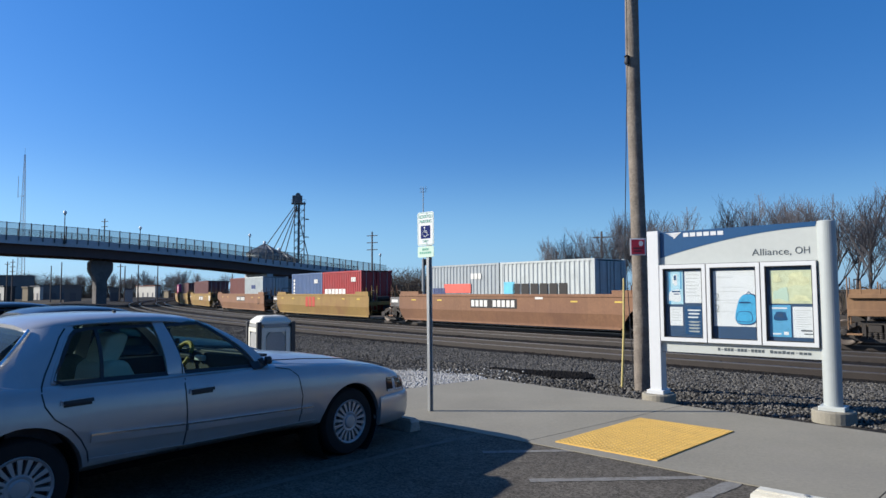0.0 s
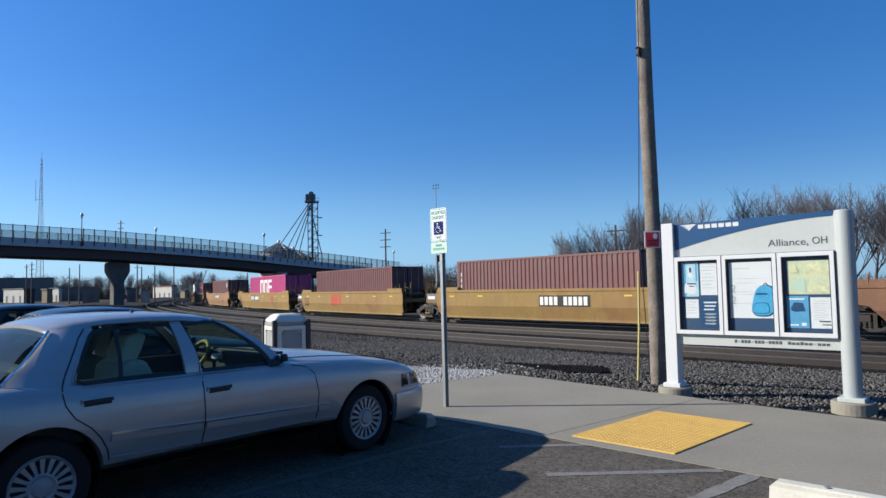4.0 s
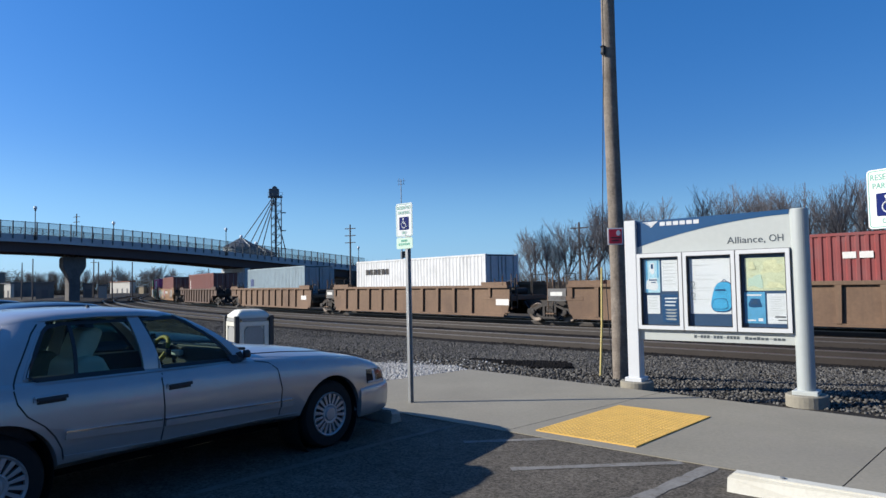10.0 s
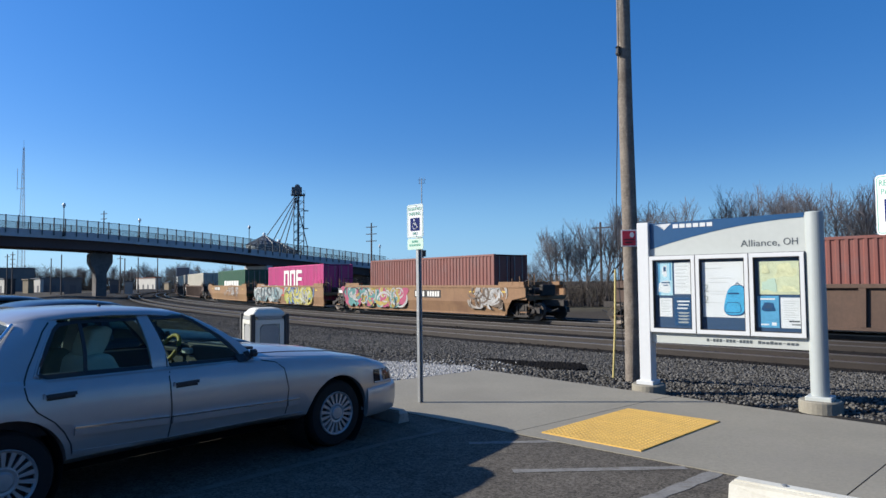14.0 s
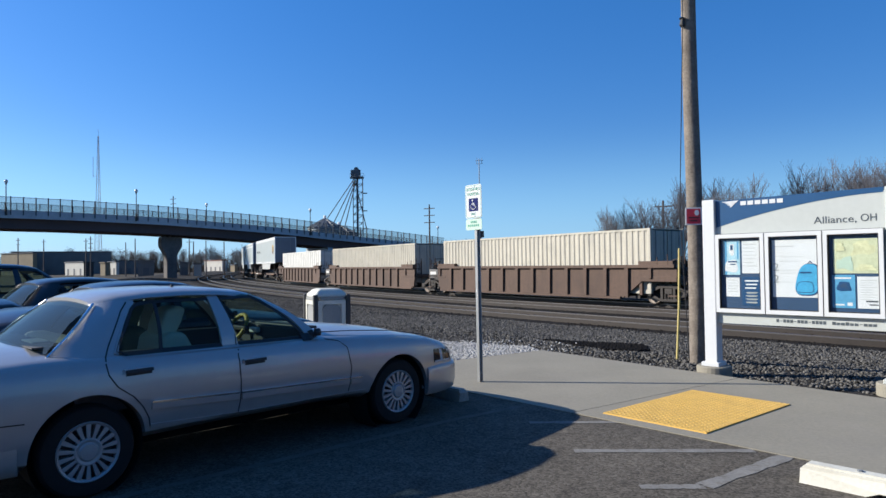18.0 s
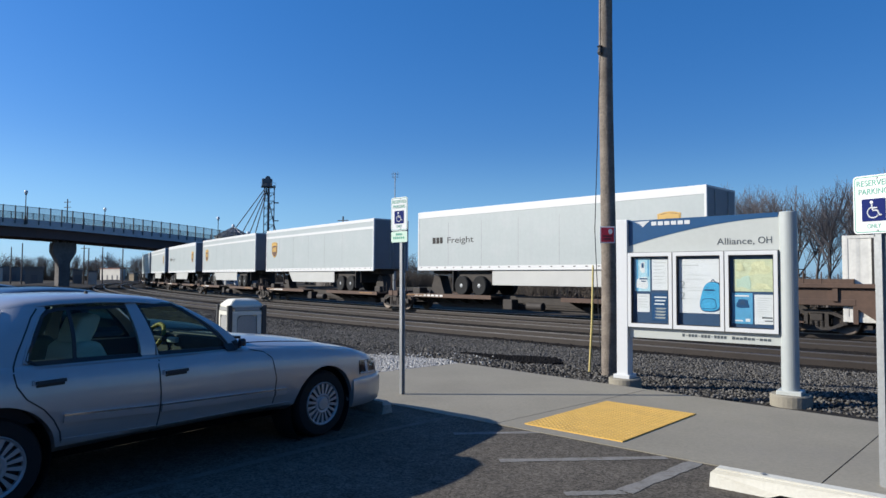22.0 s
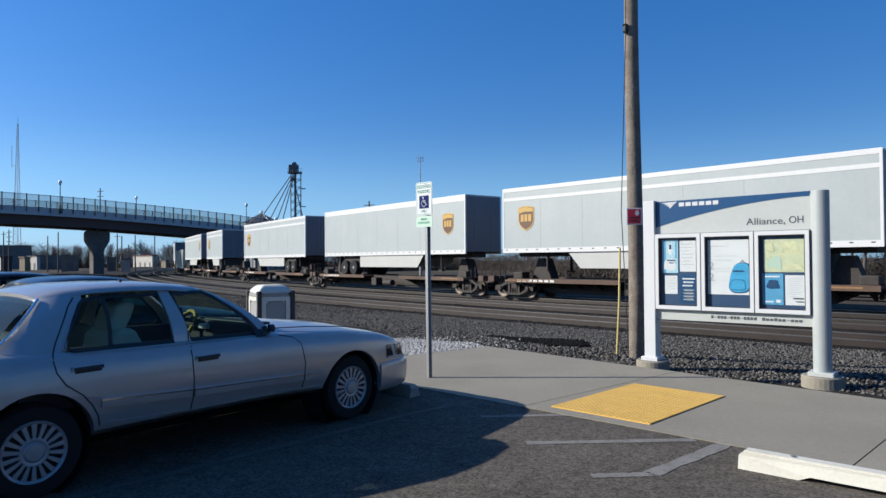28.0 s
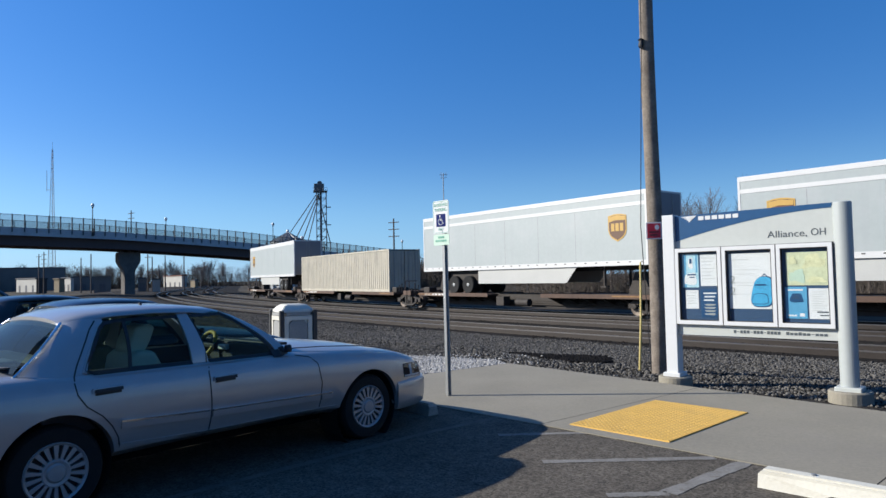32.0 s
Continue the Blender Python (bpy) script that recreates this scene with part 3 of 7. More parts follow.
def make_tracks():
    for d, name in ((-8.4, "near"), (-4.2, "middle"), (0.0, "far")):
        root = thing("railway_track", pose(0, 0, 0), "railway track with rusty rails on dark timber sleepers", "track", "parallel tracks", "structure")
        s0, s1 = -95.0, 330.0
        ss = list(np.arange(s0, 60, 2.0)) + list(np.arange(60, s1, 8.0))
        for side in (-0.755, 0.755):
            for lo, hi, hw, m, nm in ((RAIL_Z - 0.17, RAIL_Z - 0.03, 0.032, RAIL, "rail"), (RAIL_Z - 0.03, RAIL_Z, 0.036, RAILTOP, "rail_head")):
                bm = bmesh.new()
                prev = None
                for s in ss:
                    q = [bm.verts.new(on_line(s, d + side + o, z)) for o, z in ((-hw, lo), (hw, lo), (hw, hi), (-hw, hi))]
                    if prev:
                        for k in range(4):
                            bm.faces.new((prev[k], prev[(k + 1) % 4], q[(k + 1) % 4], q[k]))
                    prev = q
                bmesh.ops.recalc_face_normals(bm, faces=bm.faces[:])
                part(nm, bm, m, root)
        tie = mesh_of(bbox(-0.115, 0.115, -1.3, 1.3, RAIL_Z - 0.34, RAIL_Z - 0.165, 0.012), "sleeper", TIE)
        for k in range(100):
            s = -8.0 + 0.55 * k
            p = on_line(s, d)
            ob = part("sleeper", tie, None, root)
            ob.matrix_world = pose(p.x, p.y, 0, 0, 0, heading(s) - 90.0 + random.uniform(-1, 1))
        bm = bmesh.new()
        for k in list(range(-120, 0)) + list(range(100, 420)):
            s = -8.0 + 0.55 * k
            m = line_pose(s, d, 0)
            v = box(bm, -0.115, 0.115, -1.3, 1.3, RAIL_Z - 0.3, RAIL_Z - 0.165)
            for q in v:
                q.co = m @ q.co
        tagged(part("far_sleeper", bm, TIE, root), kind="stuff")


def lot_box(name, x, y, dx, dy, h, material, label, category, rz=-36.87, z=0.0):
    return solid(name, bbox(-dx / 2, dx / 2, -dy / 2, dy / 2, 0, h), material, label, category, kind="structure", m=pose(x, y, z, 0, 0, rz))


def make_lot_marks():
    def stripe(a, b, w, m=LINE):
        a, b = Vector(a), Vector(b)
        d = (b - a).normalized()
        n = Vector((-d.y, d.x)) * w / 2
        bm = bmesh.new()
        k = 14
        lo, hi = [], []
        for i in range(k + 1):
            p = a + (b - a) * i / k
            j = 1 + random.uniform(-0.25, 0.15)
            lo.append(bm.verts.new((*(p - n * j), 0.004)))
            hi.append(bm.verts.new((*(p + n * j), 0.004)))
        for i in range(k):
            bm.faces.new((lo[i], lo[i + 1], hi[i + 1], hi[i]))
        solid("parking_line", bm, m, "worn white painted parking line on asphalt", "parking line", "parking lines", "structure")
    stripe((0.25, 5.83), (1.74, 6.03), 0.1)
    stripe((1.96, 5.9), (1.15, 5.05), 0.13)
    stripe((1.15, 5.04), (0.7, 4.97), 0.1)
    stripe((-0.18, 6.8), (0.82, 6.94), 0.1)
    stripe((-0.94, 6.85), (-0.1, 7.78), 0.09, LINEFAINT)
    stripe((-0.94, 6.85), (-3.4, 3.6), 0.09, LINEFAINT)


def wheel_stop(x, y, length, worn, label):
    root = thing("wheel_stop", pose(x, y, 0, 0, 0, -36.87), label, "wheel stop", "wheel stops")
    hl = length / 2
    # feet at both ends with a low gap between
    pts = [(-hl, 0), (-hl + 0.42, 0), (-hl + 0.5, 0.035), (hl - 0.5, 0.035), (hl - 0.42, 0), (hl, 0), (hl, 0.1), (hl - 0.04, 0.14), (-hl + 0.04, 0.14), (-hl, 0.1)]
    bm = prism(pts, -0.085, 0.085)
    for v in bm.verts:
        if v.co.z > 0.09:
            v.co.y *= 0.72
    bmesh.ops.bevel(bm, geom=[e for e in bm.edges if e.calc_length() > 0.5], offset=0.015, segments=2, affect='EDGES')
    part("block", bm, STOPW if not worn else CONC_OLD, root)
    for sx in (-hl * 0.6, hl * 0.6):
        part("anchor_bolt", lathe([(0.02, 0), (0.02, 0.012), (0.005, 0.016)], seg=8, center=(sx, 0, 0.138)), GALV, root)


def make_mat():
    root = thing("tactile_mat", pose(1.586, 7.575, 0.012, 0, 0, 50.5), "bright yellow tactile paving mat set in the pavement", "tactile paving")
    for i, (x0, x1) in enumerate(((-0.9, -0.003), (0.003, 0.9))):
        part("tile", bbox(x0, x1, -0.575, 0.575, 0.0, 0.012), YELLOW, root)
        bm = bmesh.new()
        nx, ny = 15, 19
        for a in range(nx):
            for b in range(ny):
                x, y = x0 + 0.03 + 0.0595 * a, -0.545 + 0.0605 * b
                lo = [bm.verts.new((x + 0.0135 * math.cos(k * 1.0472), y + 0.0135 * math.sin(k * 1.0472), 0.012)) for k in range(6)]
                hi = [bm.verts.new((x + 0.009 * math.cos(k * 1.0472), y + 0.009 * math.sin(k * 1.0472), 0.0165)) for k in range(6)]
                for k in range(6):
                    bm.faces.new((lo[k], lo[(k + 1) % 6], hi[(k + 1) % 6], hi[k]))
                bm.faces.new(hi)
        tagged(part("dome_grid", bm, YELLOW, root), kind="stuff")


def rounded(w, h, r, k=4):
    pts = []
    for cx, cz, a0 in ((w / 2 - r, h / 2 - r, 0), (-w / 2 + r, h / 2 - r, 90), (-w / 2 + r, -h / 2 + r, 180), (w / 2 - r, -h / 2 + r, 270)):
        for i in range(k + 1):
            a = radians(a0 + 90 * i / k)
            pts.append((cx + r * math.cos(a), cz + r * math.sin(a)))
    return pts


def parking_sign(x, y, top, lower, lean=0.0, turn=-36.87):
    """Faces local -y."""
    root = thing("parking_sign", pose(x, y, 0.0, 0, lean, turn), "white reserved parking sign with blue wheelchair panel on a steel post", "sign", "reserved parking signs")
    chan = [(-0.022, 0.0), (0.022, 0.0), (0.022, 0.03), (0.045, 0.03), (0.045, 0.04), (0.012, 0.04), (0.012, 0.012), (-0.012, 0.012), (-0.012, 0.04), (-0.045, 0.04), (-0.045, 0.03), (-0.022, 0.03)]
    part("post", prism(chan, -0.3, top - 0.03, axis='z'), GALV, root)
    cz = top - 0.2285
    sh = -0.025
    def at(pts, z):
        return [(a + sh, b + z) for a, b in pts]
    sign = part("sign_plate", prism(at(rounded(0.305, 0.457, 0.03), cz), -0.008, -0.003), WHITE, root)
    rim_o, rim_i = at(rounded(0.285, 0.437, 0.025), cz), at(rounded(0.273, 0.425, 0.02), cz)
    bm = bmesh.new()
    o = [bm.verts.new((a, -0.009, b)) for a, b in rim_o]
    i_ = [bm.verts.new((a, -0.009, b)) for a, b in rim_i]
    for k in range(len(o)):
        bm.faces.new((o[k], o[(k + 1) % len(o)], i_[(k + 1) % len(o)], i_[k]))
    part("border", bm, GREENTXT, sign)
    up = lambda z, xx=-0.025: pose(xx, -0.0095, z, 90, 0, 0)
    lettering("lettering", "RESERVED", 0.066, up(cz + 0.165), GREENTXT, sign, 0.25)
    lettering("lettering", "PARKING", 0.066, up(cz + 0.098), GREENTXT, sign, 0.22)
    lettering("lettering", "ONLY", 0.05, up(cz - 0.172), GREENTXT, sign, 0.1)
    panel = part("blue_panel", prism(at(rounded(0.175, 0.175, 0.008), cz - 0.045), -0.011, -0.0085), ISABLUE, sign)
    fig = bmesh.new()
    zc = cz - 0.045
    w = 0.006
    for p0, p1 in (((-0.012, 0.045), (-0.006, 0.0)), ((-0.008, 0.015), (0.028, 0.015)), ((-0.006, -0.005), (0.03, -0.005)), ((0.03, -0.005), (0.045, -0.045)), ((0.045, -0.045), (0.06, -0.04))):
        tube(fig, (p0[0] + sh, -0.012, zc + p0[1]), (p1[0] + sh, -0.012, zc + p1[1]), w, seg=6)
    for k in range(14):
        a, b = radians(110 + 15.5 * k), radians(110 + 15.5 * (k + 1))
        tube(fig, (sh - 0.002 + 0.042 * math.cos(a), -0.012, zc - 0.02 + 0.042 * math.sin(a)), (sh - 0.002 + 0.042 * math.cos(b), -0.012, zc - 0.02 + 0.042 * math.sin(b)), 0.005, seg=6)
    tube(fig, (sh - 0.014, -0.0105, zc + 0.06), (sh - 0.014, -0.0135, zc + 0.06), 0.012, seg=12)
    part("wheelchair_symbol", fig, WHITE, panel)
    for z in (cz + 0.205, cz - 0.205):
        part("bolt", lathe([(0.007, -0.014), (0.008, -0.009)], axis='y', seg=8, center=(0, 0, z)), GALV, sign)
    if lower:
        z2 = top - 0.457 - 0.085
        low = part("lower_plate", prism(at(rounded(0.3, 0.15, 0.02), z2), -0.008, -0.003), PALEGREEN, root, "small white van accessible plate with green lettering")
        for ww, dz in ((0.12, 0.034), (0.22, -0.014)):
            for k in range(6):
                part("bar", bbox(sh - ww / 2 + ww * k / 6, sh - ww / 2 + ww * (k + 0.6) / 6, -0.0105, -0.008, z2 + dz - 0.014, z2 + dz + 0.014), GREENTXT, low)


def make_board():
    """Station notice board. Local x along the board from the first post, -y is its face."""
    ang = math.degrees(math.atan2(-1.23, 1.79))
    root = thing("notice_board", pose(2.33, 10.11, 0.0, 0, 0, ang), "pale grey notice board with navy header and three poster cases", "notice board")
    # first post: slim white channel, second: round pale column
    part("post", bbox(-0.16, 0.012, -0.06, 0.14, 0.1, 2.475, 0.008), WHITE, root)
    part("post", lathe([(0.108, 0.1), (0.108, 2.47), (0.1, 2.48)], seg=28, center=(2.178, 0.03, 0)), GREYPOST, root, "round pale grey column")
    part("base_plate", bbox(-0.2, 0.05, -0.1, 0.18, 0.09, 0.155, 0.006), WHITE, root)
    part("base_plate", bbox(2.03, 2.326, -0.12, 0.18, 0.08, 0.15, 0.01), SIGNGREY, root)
    part("footing", lathe([(0.24, -0.3), (0.24, 0.085), (0.225, 0.1)], seg=28, center=(-0.07, 0.03, 0)), CONCRETE, root)
    part("footing", lathe([(0.25, -0.3), (0.25, 0.085), (0.235, 0.1)], seg=28, center=(2.178, 0.03, 0)), CONCRETE, root)
    back = part("panel", bbox(0.014, 2.075, 0.0, 0.1, 0.715, 2.44), SIGNGREY, root)
    # navy header with a curved lower edge
    top = [(0.016, 2.455), (2.072, 2.478)]
    curve = [(x, 2.07 + 0.345 * (1 - (1 - x / 2.06) ** 1.75)) for x in np.linspace(2.06, 0.016, 24)]
    part("header", prism(top + curve, -0.004, 0.1), NAVY, back)
    emblem = bmesh.new()
    for x0, x1, z0, z1 in ((0.1, 0.34, 2.425, 2.44), (0.14, 0.31, 2.4, 2.417), (0.18, 0.28, 2.372, 2.392)):
        q = [(x0, z1 - 0.004), (x1, z1 + 0.004), (x1 - 0.035, z0 - 0.012), (x1 - 0.06, z0 - 0.022), (x0 + 0.045, z0)]
        emblem.faces.new([emblem.verts.new((u, -0.007, v)) for u, v in q[::-1]])
    part("emblem", emblem, WHITE, back)
    for k in range(6):
        x = 0.365 + 0.096 * k
        part("name_bar", bbox(x, x + 0.075, -0.008, -0.004, 2.372, 2.428), WHITE, back)
    lettering("place_name", "Alliance,", 0.13, pose(1.532, -0.003, 2.104, 90, 0, 0), TEXTGREY, back, 0.485)
    lettering("state_name", "OH", 0.13, pose(1.905, -0.003, 2.11, 90, 0, 0), TEXTGREY, back, 0.17)
    for x0, x1, n, gaps in ((0.8, 1.41, 14, (1, 5, 9)), (1.47, 1.97, 10, (6,))):
        st = (x1 - x0) / n
        for k in range(n):
            if k in gaps:
                part("contact_bar", bbox(x0 + st * k + 0.006, x0 + st * (k + 1) - 0.012, -0.004, 0.0, 0.782, 0.789), TEXTGREY, back)
            else:
                part("contact_bar", bbox(x0 + st * k, x0 + st * (k + 1) - 0.011, -0.004, 0.0, 0.766, 0.806 if n == 14 or k in (0, 3) else 0.797), TEXTGREY, back)
    # three cases
    for k, (x0, x1) in enumerate(((0.02, 0.675), (0.69, 1.385), (1.4, 2.06))):
        z0, z1 = 0.872, 1.972
        rim = bmesh.new()
        for a, b, c, d in ((x0, x1, z1 - 0.055, z1), (x0, x1, z0, z0 + 0.055), (x0, x0 + 0.048, z0 + 0.055, z1 - 0.055), (x1 - 0.048, x1, z0 + 0.055, z1 - 0.055)):
            box(rim, a, b, -0.062, -0.002, c, d)
        case = part("case_frame", rim, WHITE, root, "white hinged case frame")
        gx0, gx1, gz0, gz1 = x0 + 0.048, x1 - 0.048, z0 + 0.055, z1 - 0.055
        # black strips draw the dark gap line round each case
        gap_line = bmesh.new()
        for a, b, c, d in ((x0 - 0.006, x1 + 0.006, z1, z1 + 0.007), (x0 - 0.006, x1 + 0.006, z0 - 0.007, z0), (x0 - 0.006, x0, z0, z1), (x1, x1 + 0.006, z0, z1)):
            box(gap_line, a, b, -0.012, -0.001, c, d)
        part("gap_line", gap_line, BLACK, case)
        part("case_back", bbox(gx0, gx1, -0.006, -0.003, gz0, gz1), DARKBLUE, case)
        seal = bmesh.new()
        for a, b, c, d in ((gx0, gx1, gz1 - 0.01, gz1), (gx0, gx1, gz0, gz0 + 0.01), (gx0, gx0 + 0.01, gz0 + 0.01, gz1 - 0.01), (gx1 - 0.01, gx1, gz0 + 0.01, gz1 - 0.01)):
            box(seal, a, b, -0.058, -0.006, c, d)
        part("seal", seal, BLACK, case)
        g = part("pane", bbox(gx0 + 0.01, gx1 - 0.01, -0.054, -0.051, gz0 + 0.01, gz1 - 0.01), CASEGLASS, case)
        g.visible_shadow = False
        w, hgt = gx1 - gx0, gz1 - gz0
        def poster(a, b, c, d, m, nm="poster", y=-0.011):
            return part(nm, bbox(gx0 + a * w, gx0 + b * w, y, -0.006, gz0 + c * hgt, gz0 + d * hgt), m, case)
        def marks(rows, m, y=-0.0125):
            bm = bmesh.new()
            for a, b, c, d in rows:
                box(bm, gx0 + a * w, gx0 + b * w, y, y + 0.0012, gz0 + c * hgt, gz0 + d * hgt)
            part("print", bm, m, case)
        def wavy(a, b, c, d, m, nm, seed, y=-0.0127, n=26, rough=0.18):
            """A printed patch with an uneven edge, in shares of the case."""
            rr = random.Random(seed)
            ph = [rr.uniform(0, 6.28) for _ in range(3)]
            pts = []
            for i in range(n):
                t = 2 * math.pi * i / n
                f = 1 - rough * (0.5 + 0.5 * math.sin(3 * t + ph[0])) - 0.6 * rough * (0.5 + 0.5 * math.sin(5 * t + ph[1]))
                pts.append((gx0 + w * ((a + b) / 2 + (b - a) / 2 * f * math.copysign(abs(math.cos(t)) ** 0.6, math.cos(t))), gz0 + hgt * ((c + d) / 2 + (d - c) / 2 * f * math.copysign(abs(math.sin(t)) ** 0.6, math.sin(t)))))
            return part(nm, prism(pts, y, y + 0.001), m, case)
        if k == 0:
            poster(0.07, 0.49, 0.48, 0.97, PALEBLUE)
            poster(0.54, 0.97, 0.5, 0.96, PAPER)
            poster(0.14, 0.47, 0.17, 0.44, PAPER)
            poster(0.53, 0.97, 0.05, 0.45, NAVY)
            wavy(0.1, 0.46, 0.5, 0.7, PAPER, "printed_cloud", 1)
            marks([(0.12, 0.17, 0.48, 0.97), (0.42, 0.46, 0.7, 0.95)], SKYBLUE)
            wavy(0.22, 0.36, 0.74, 0.93, PAPER, "printed_figure_shape", 4)
            marks([(0.26, 0.32, 0.83, 0.9), (0.2, 0.42, 0.655, 0.675), (0.25, 0.38, 0.62, 0.635)], NAVY, -0.0138)
            marks([(0.6 + 0.02 * (j % 2), 0.92 - 0.03 * (j % 3), 0.385 - 0.05 * j, 0.405 - 0.05 * j) for j in range(3)], PAPER)
            for j in range(4):
                wavy(0.6, 0.92, 0.215 - 0.045 * j, 0.243 - 0.045 * j, GREYPOST, "printed_band", 10 + j)
            marks([(0.58, 0.9 - 0.04 * (j % 3), 0.9 - 0.05 * j, 0.906 - 0.05 * j) for j in range(7)], GREYPOST)
            marks([(0.18, 0.42 - 0.03 * (j % 2), 0.4 - 0.04 * j, 0.405 - 0.04 * j) for j in range(5)], GREYPOST)
        elif k == 1:
            poster(0.05, 0.99, 0.18, 0.95, PAPER)
            marks([(0.2, 0.72, 0.72, 0.724), (0.2, 0.62, 0.66, 0.664), (0.22, 0.6, 0.54, 0.544), (0.22, 0.55, 0.5, 0.504), (0.22, 0.5, 0.38, 0.384), (0.1, 0.5, 0.86, 0.866)], GREYPOST)
            for zz in (0.58, 0.42):
                lettering("figure", "2", 0.15, pose(gx0 + 0.13 * w, -0.014, gz0 + zz * hgt, 90, 0, 0), GREYPOST, case)
            bx = gx0 + 0.77 * w
            bz = gz0 + 0.42 * hgt

            def blob(cx, cz, rx, rz_, e, y, m, nm, lean=0.0):
                pts = []
                for a in np.linspace(0, 6.283, 29)[:-1]:
                    dz = rz_ * math.copysign(abs(math.sin(a)) ** e, math.sin(a))
                    pts.append((cx + rx * math.copysign(abs(math.cos(a)) ** e, math.cos(a)) * (1 - 0.16 * dz / rz_) + lean * dz, cz + dz))
                return part(nm, prism(pts, y, y + 0.001), m, case)
            blob(bx + 0.012, bz - 0.004, 0.138, 0.212, 0.62, -0.0128, NAVY, "printed_outline", 0.12)
            blob(bx, bz, 0.132, 0.2, 0.62, -0.014, CYAN, "printed_backpack", 0.12)
            blob(bx - 0.03, bz - 0.1, 0.105, 0.075, 0.5, -0.0152, NAVY, "printed_pocket_edge", 0.1)
            blob(bx - 0.03, bz - 0.1, 0.097, 0.067, 0.5, -0.0164, CYAN, "printed_pocket", 0.1)
            blob(bx - 0.02, bz + 0.09, 0.075, 0.012, 0.6, -0.0152, NAVY, "printed_zip", 0.1)
            part("printed_strap", tubes([((bx + 0.0, -0.013, bz + 0.2), (bx + 0.03, -0.013, bz + 0.24), 0.006), ((bx + 0.03, -0.013, bz + 0.24), (bx + 0.07, -0.013, bz + 0.2), 0.006), ((bx + 0.14, -0.013, bz + 0.1), (bx + 0.16, -0.013, bz - 0.12), 0.009)], 6), NAVY, case)
        else:
            poster(0.1, 0.98, 0.5, 0.94, MAPGREEN, "faded_map")
            for j, (a, b, c, d, m) in enumerate(((0.4, 0.95, 0.7, 0.92, MAPYELLOW), (0.12, 0.55, 0.52, 0.72, PALEGREEN), (0.5, 0.96, 0.52, 0.62, MAPYELLOW), (0.14, 0.34, 0.76, 0.9, MAPYELLOW))):
                wavy(a, b, c, d, m, "map_patch", 20 + j, -0.012 - 0.0011 * (j + 1), 30, 0.3)
            poster(0.06, 0.52, 0.06, 0.48, SKYBLUE)
            poster(0.56, 0.99, 0.06, 0.46, PAPER)
            wavy(0.14, 0.46, 0.26, 0.4, NAVY, "printed_shape", 31, -0.0125)
            wavy(0.2, 0.4, 0.3, 0.38, DARKBLUE, "printed_shape", 32, -0.0137, 26, 0.4)
            marks([(0.12, 0.44, 0.43, 0.45), (0.12, 0.3, 0.09, 0.11), (0.36, 0.46, 0.09, 0.13)], PAPER)
            marks([(0.62, 0.93 - 0.05 * (j % 3), 0.41 - 0.03 * j, 0.415 - 0.03 * j) for j in range(9)], GREYPOST)
            marks([(0.72, 0.95, 0.14, 0.16), (0.78, 0.96, 0.1, 0.115)], TEXTGREY)
    part("lower_strip", bbox(0.014, 2.075, 0.1, 0.103, 0.72, 2.4), FARGREY, root)


def make_pole():
    root = thing("utility_pole", pose(2.30, 11.42, -0.2, 0, 0, 0), "tall weathered brown wooden utility pole", "utility pole")
    bm = bmesh.new()
    hs = np.linspace(0, 12.0, 25)
    rings = []
    for h in hs:
        r = 0.134 - 0.003 * h
        cx = -0.004 * h + 0.012 * math.sin(h * 0.9)
        rings.append([bm.verts.new((cx + r * math.cos(k * 2 * math.pi / 18), r * math.sin(k * 2 * math.pi / 18), h)) for k in range(18)])
    for a, b in zip(rings, rings[1:]):
        for k in range(18):
            bm.faces.new((a[k], a[(k + 1) % 18], b[(k + 1) % 18], b[k]))
    bm.faces.new(rings[-1])
    part("shaft", bm, POLEWOOD, root, smooth=50)
    part("ground_wire", tubes([((-0.26, -0.16, 2.6), (-0.15, -0.14, 5.7), 0.007), ((-0.15, -0.14, 5.7), (-0.11, -0.08, 9.0), 0.007), ((-0.26, -0.16, 2.6), (-0.16, -0.14, 0.2), 0.007)], 6), BLACK, root)
    part("insulator", lathe([(0.03, 0), (0.045, 0.03), (0.03, 0.12), (0.05, 0.14), (0.02, 0.16)], seg=10, center=(-0.15, -0.1, 5.62)), BLACK, root)
    plate = part("warning_sign", bbox(-0.18, 0.076, -0.18, -0.165, 2.38, 2.66, 0.004), WHITE, root, "small red and white warning sign")
    part("red_panel", bbox(-0.158, 0.054, -0.184, -0.1805, 2.4, 2.64), REDSIGN, plate)
    part("white_mark", prism([(-0.005 + 0.035 * math.cos(a), 2.575 + 0.045 * math.sin(a)) for a in np.linspace(0, 6.283, 17)[:-1]], -0.187, -0.1845), WHITE, plate)
    bars = bmesh.new()
    for x0, x1, z in ((-0.13, 0.03, 2.49), (-0.12, 0.0, 2.44)):
        box(bars, x0, x1, -0.187, -0.1845, z, z + 0.018)
    part("bars", bars, BLACK, plate)
    st = thing("marker_stake", pose(2.03, 11.85, -0.15), "thin yellow fibreglass marker stake in the ballast", "marker stake")
    part("rod", tubes([((0, 0, -0.1), (0.06, 0, 1.0), 0.02, 0.02), ((0.06, 0, 1.0), (0.08, 0, 1.94), 0.02, 0.018)], 10), STAKE, st)
    part("tip", tubes([((0.08, 0, 1.94), (0.081, 0, 1.97), 0.018, 0.012)], 10), STAKE, st)


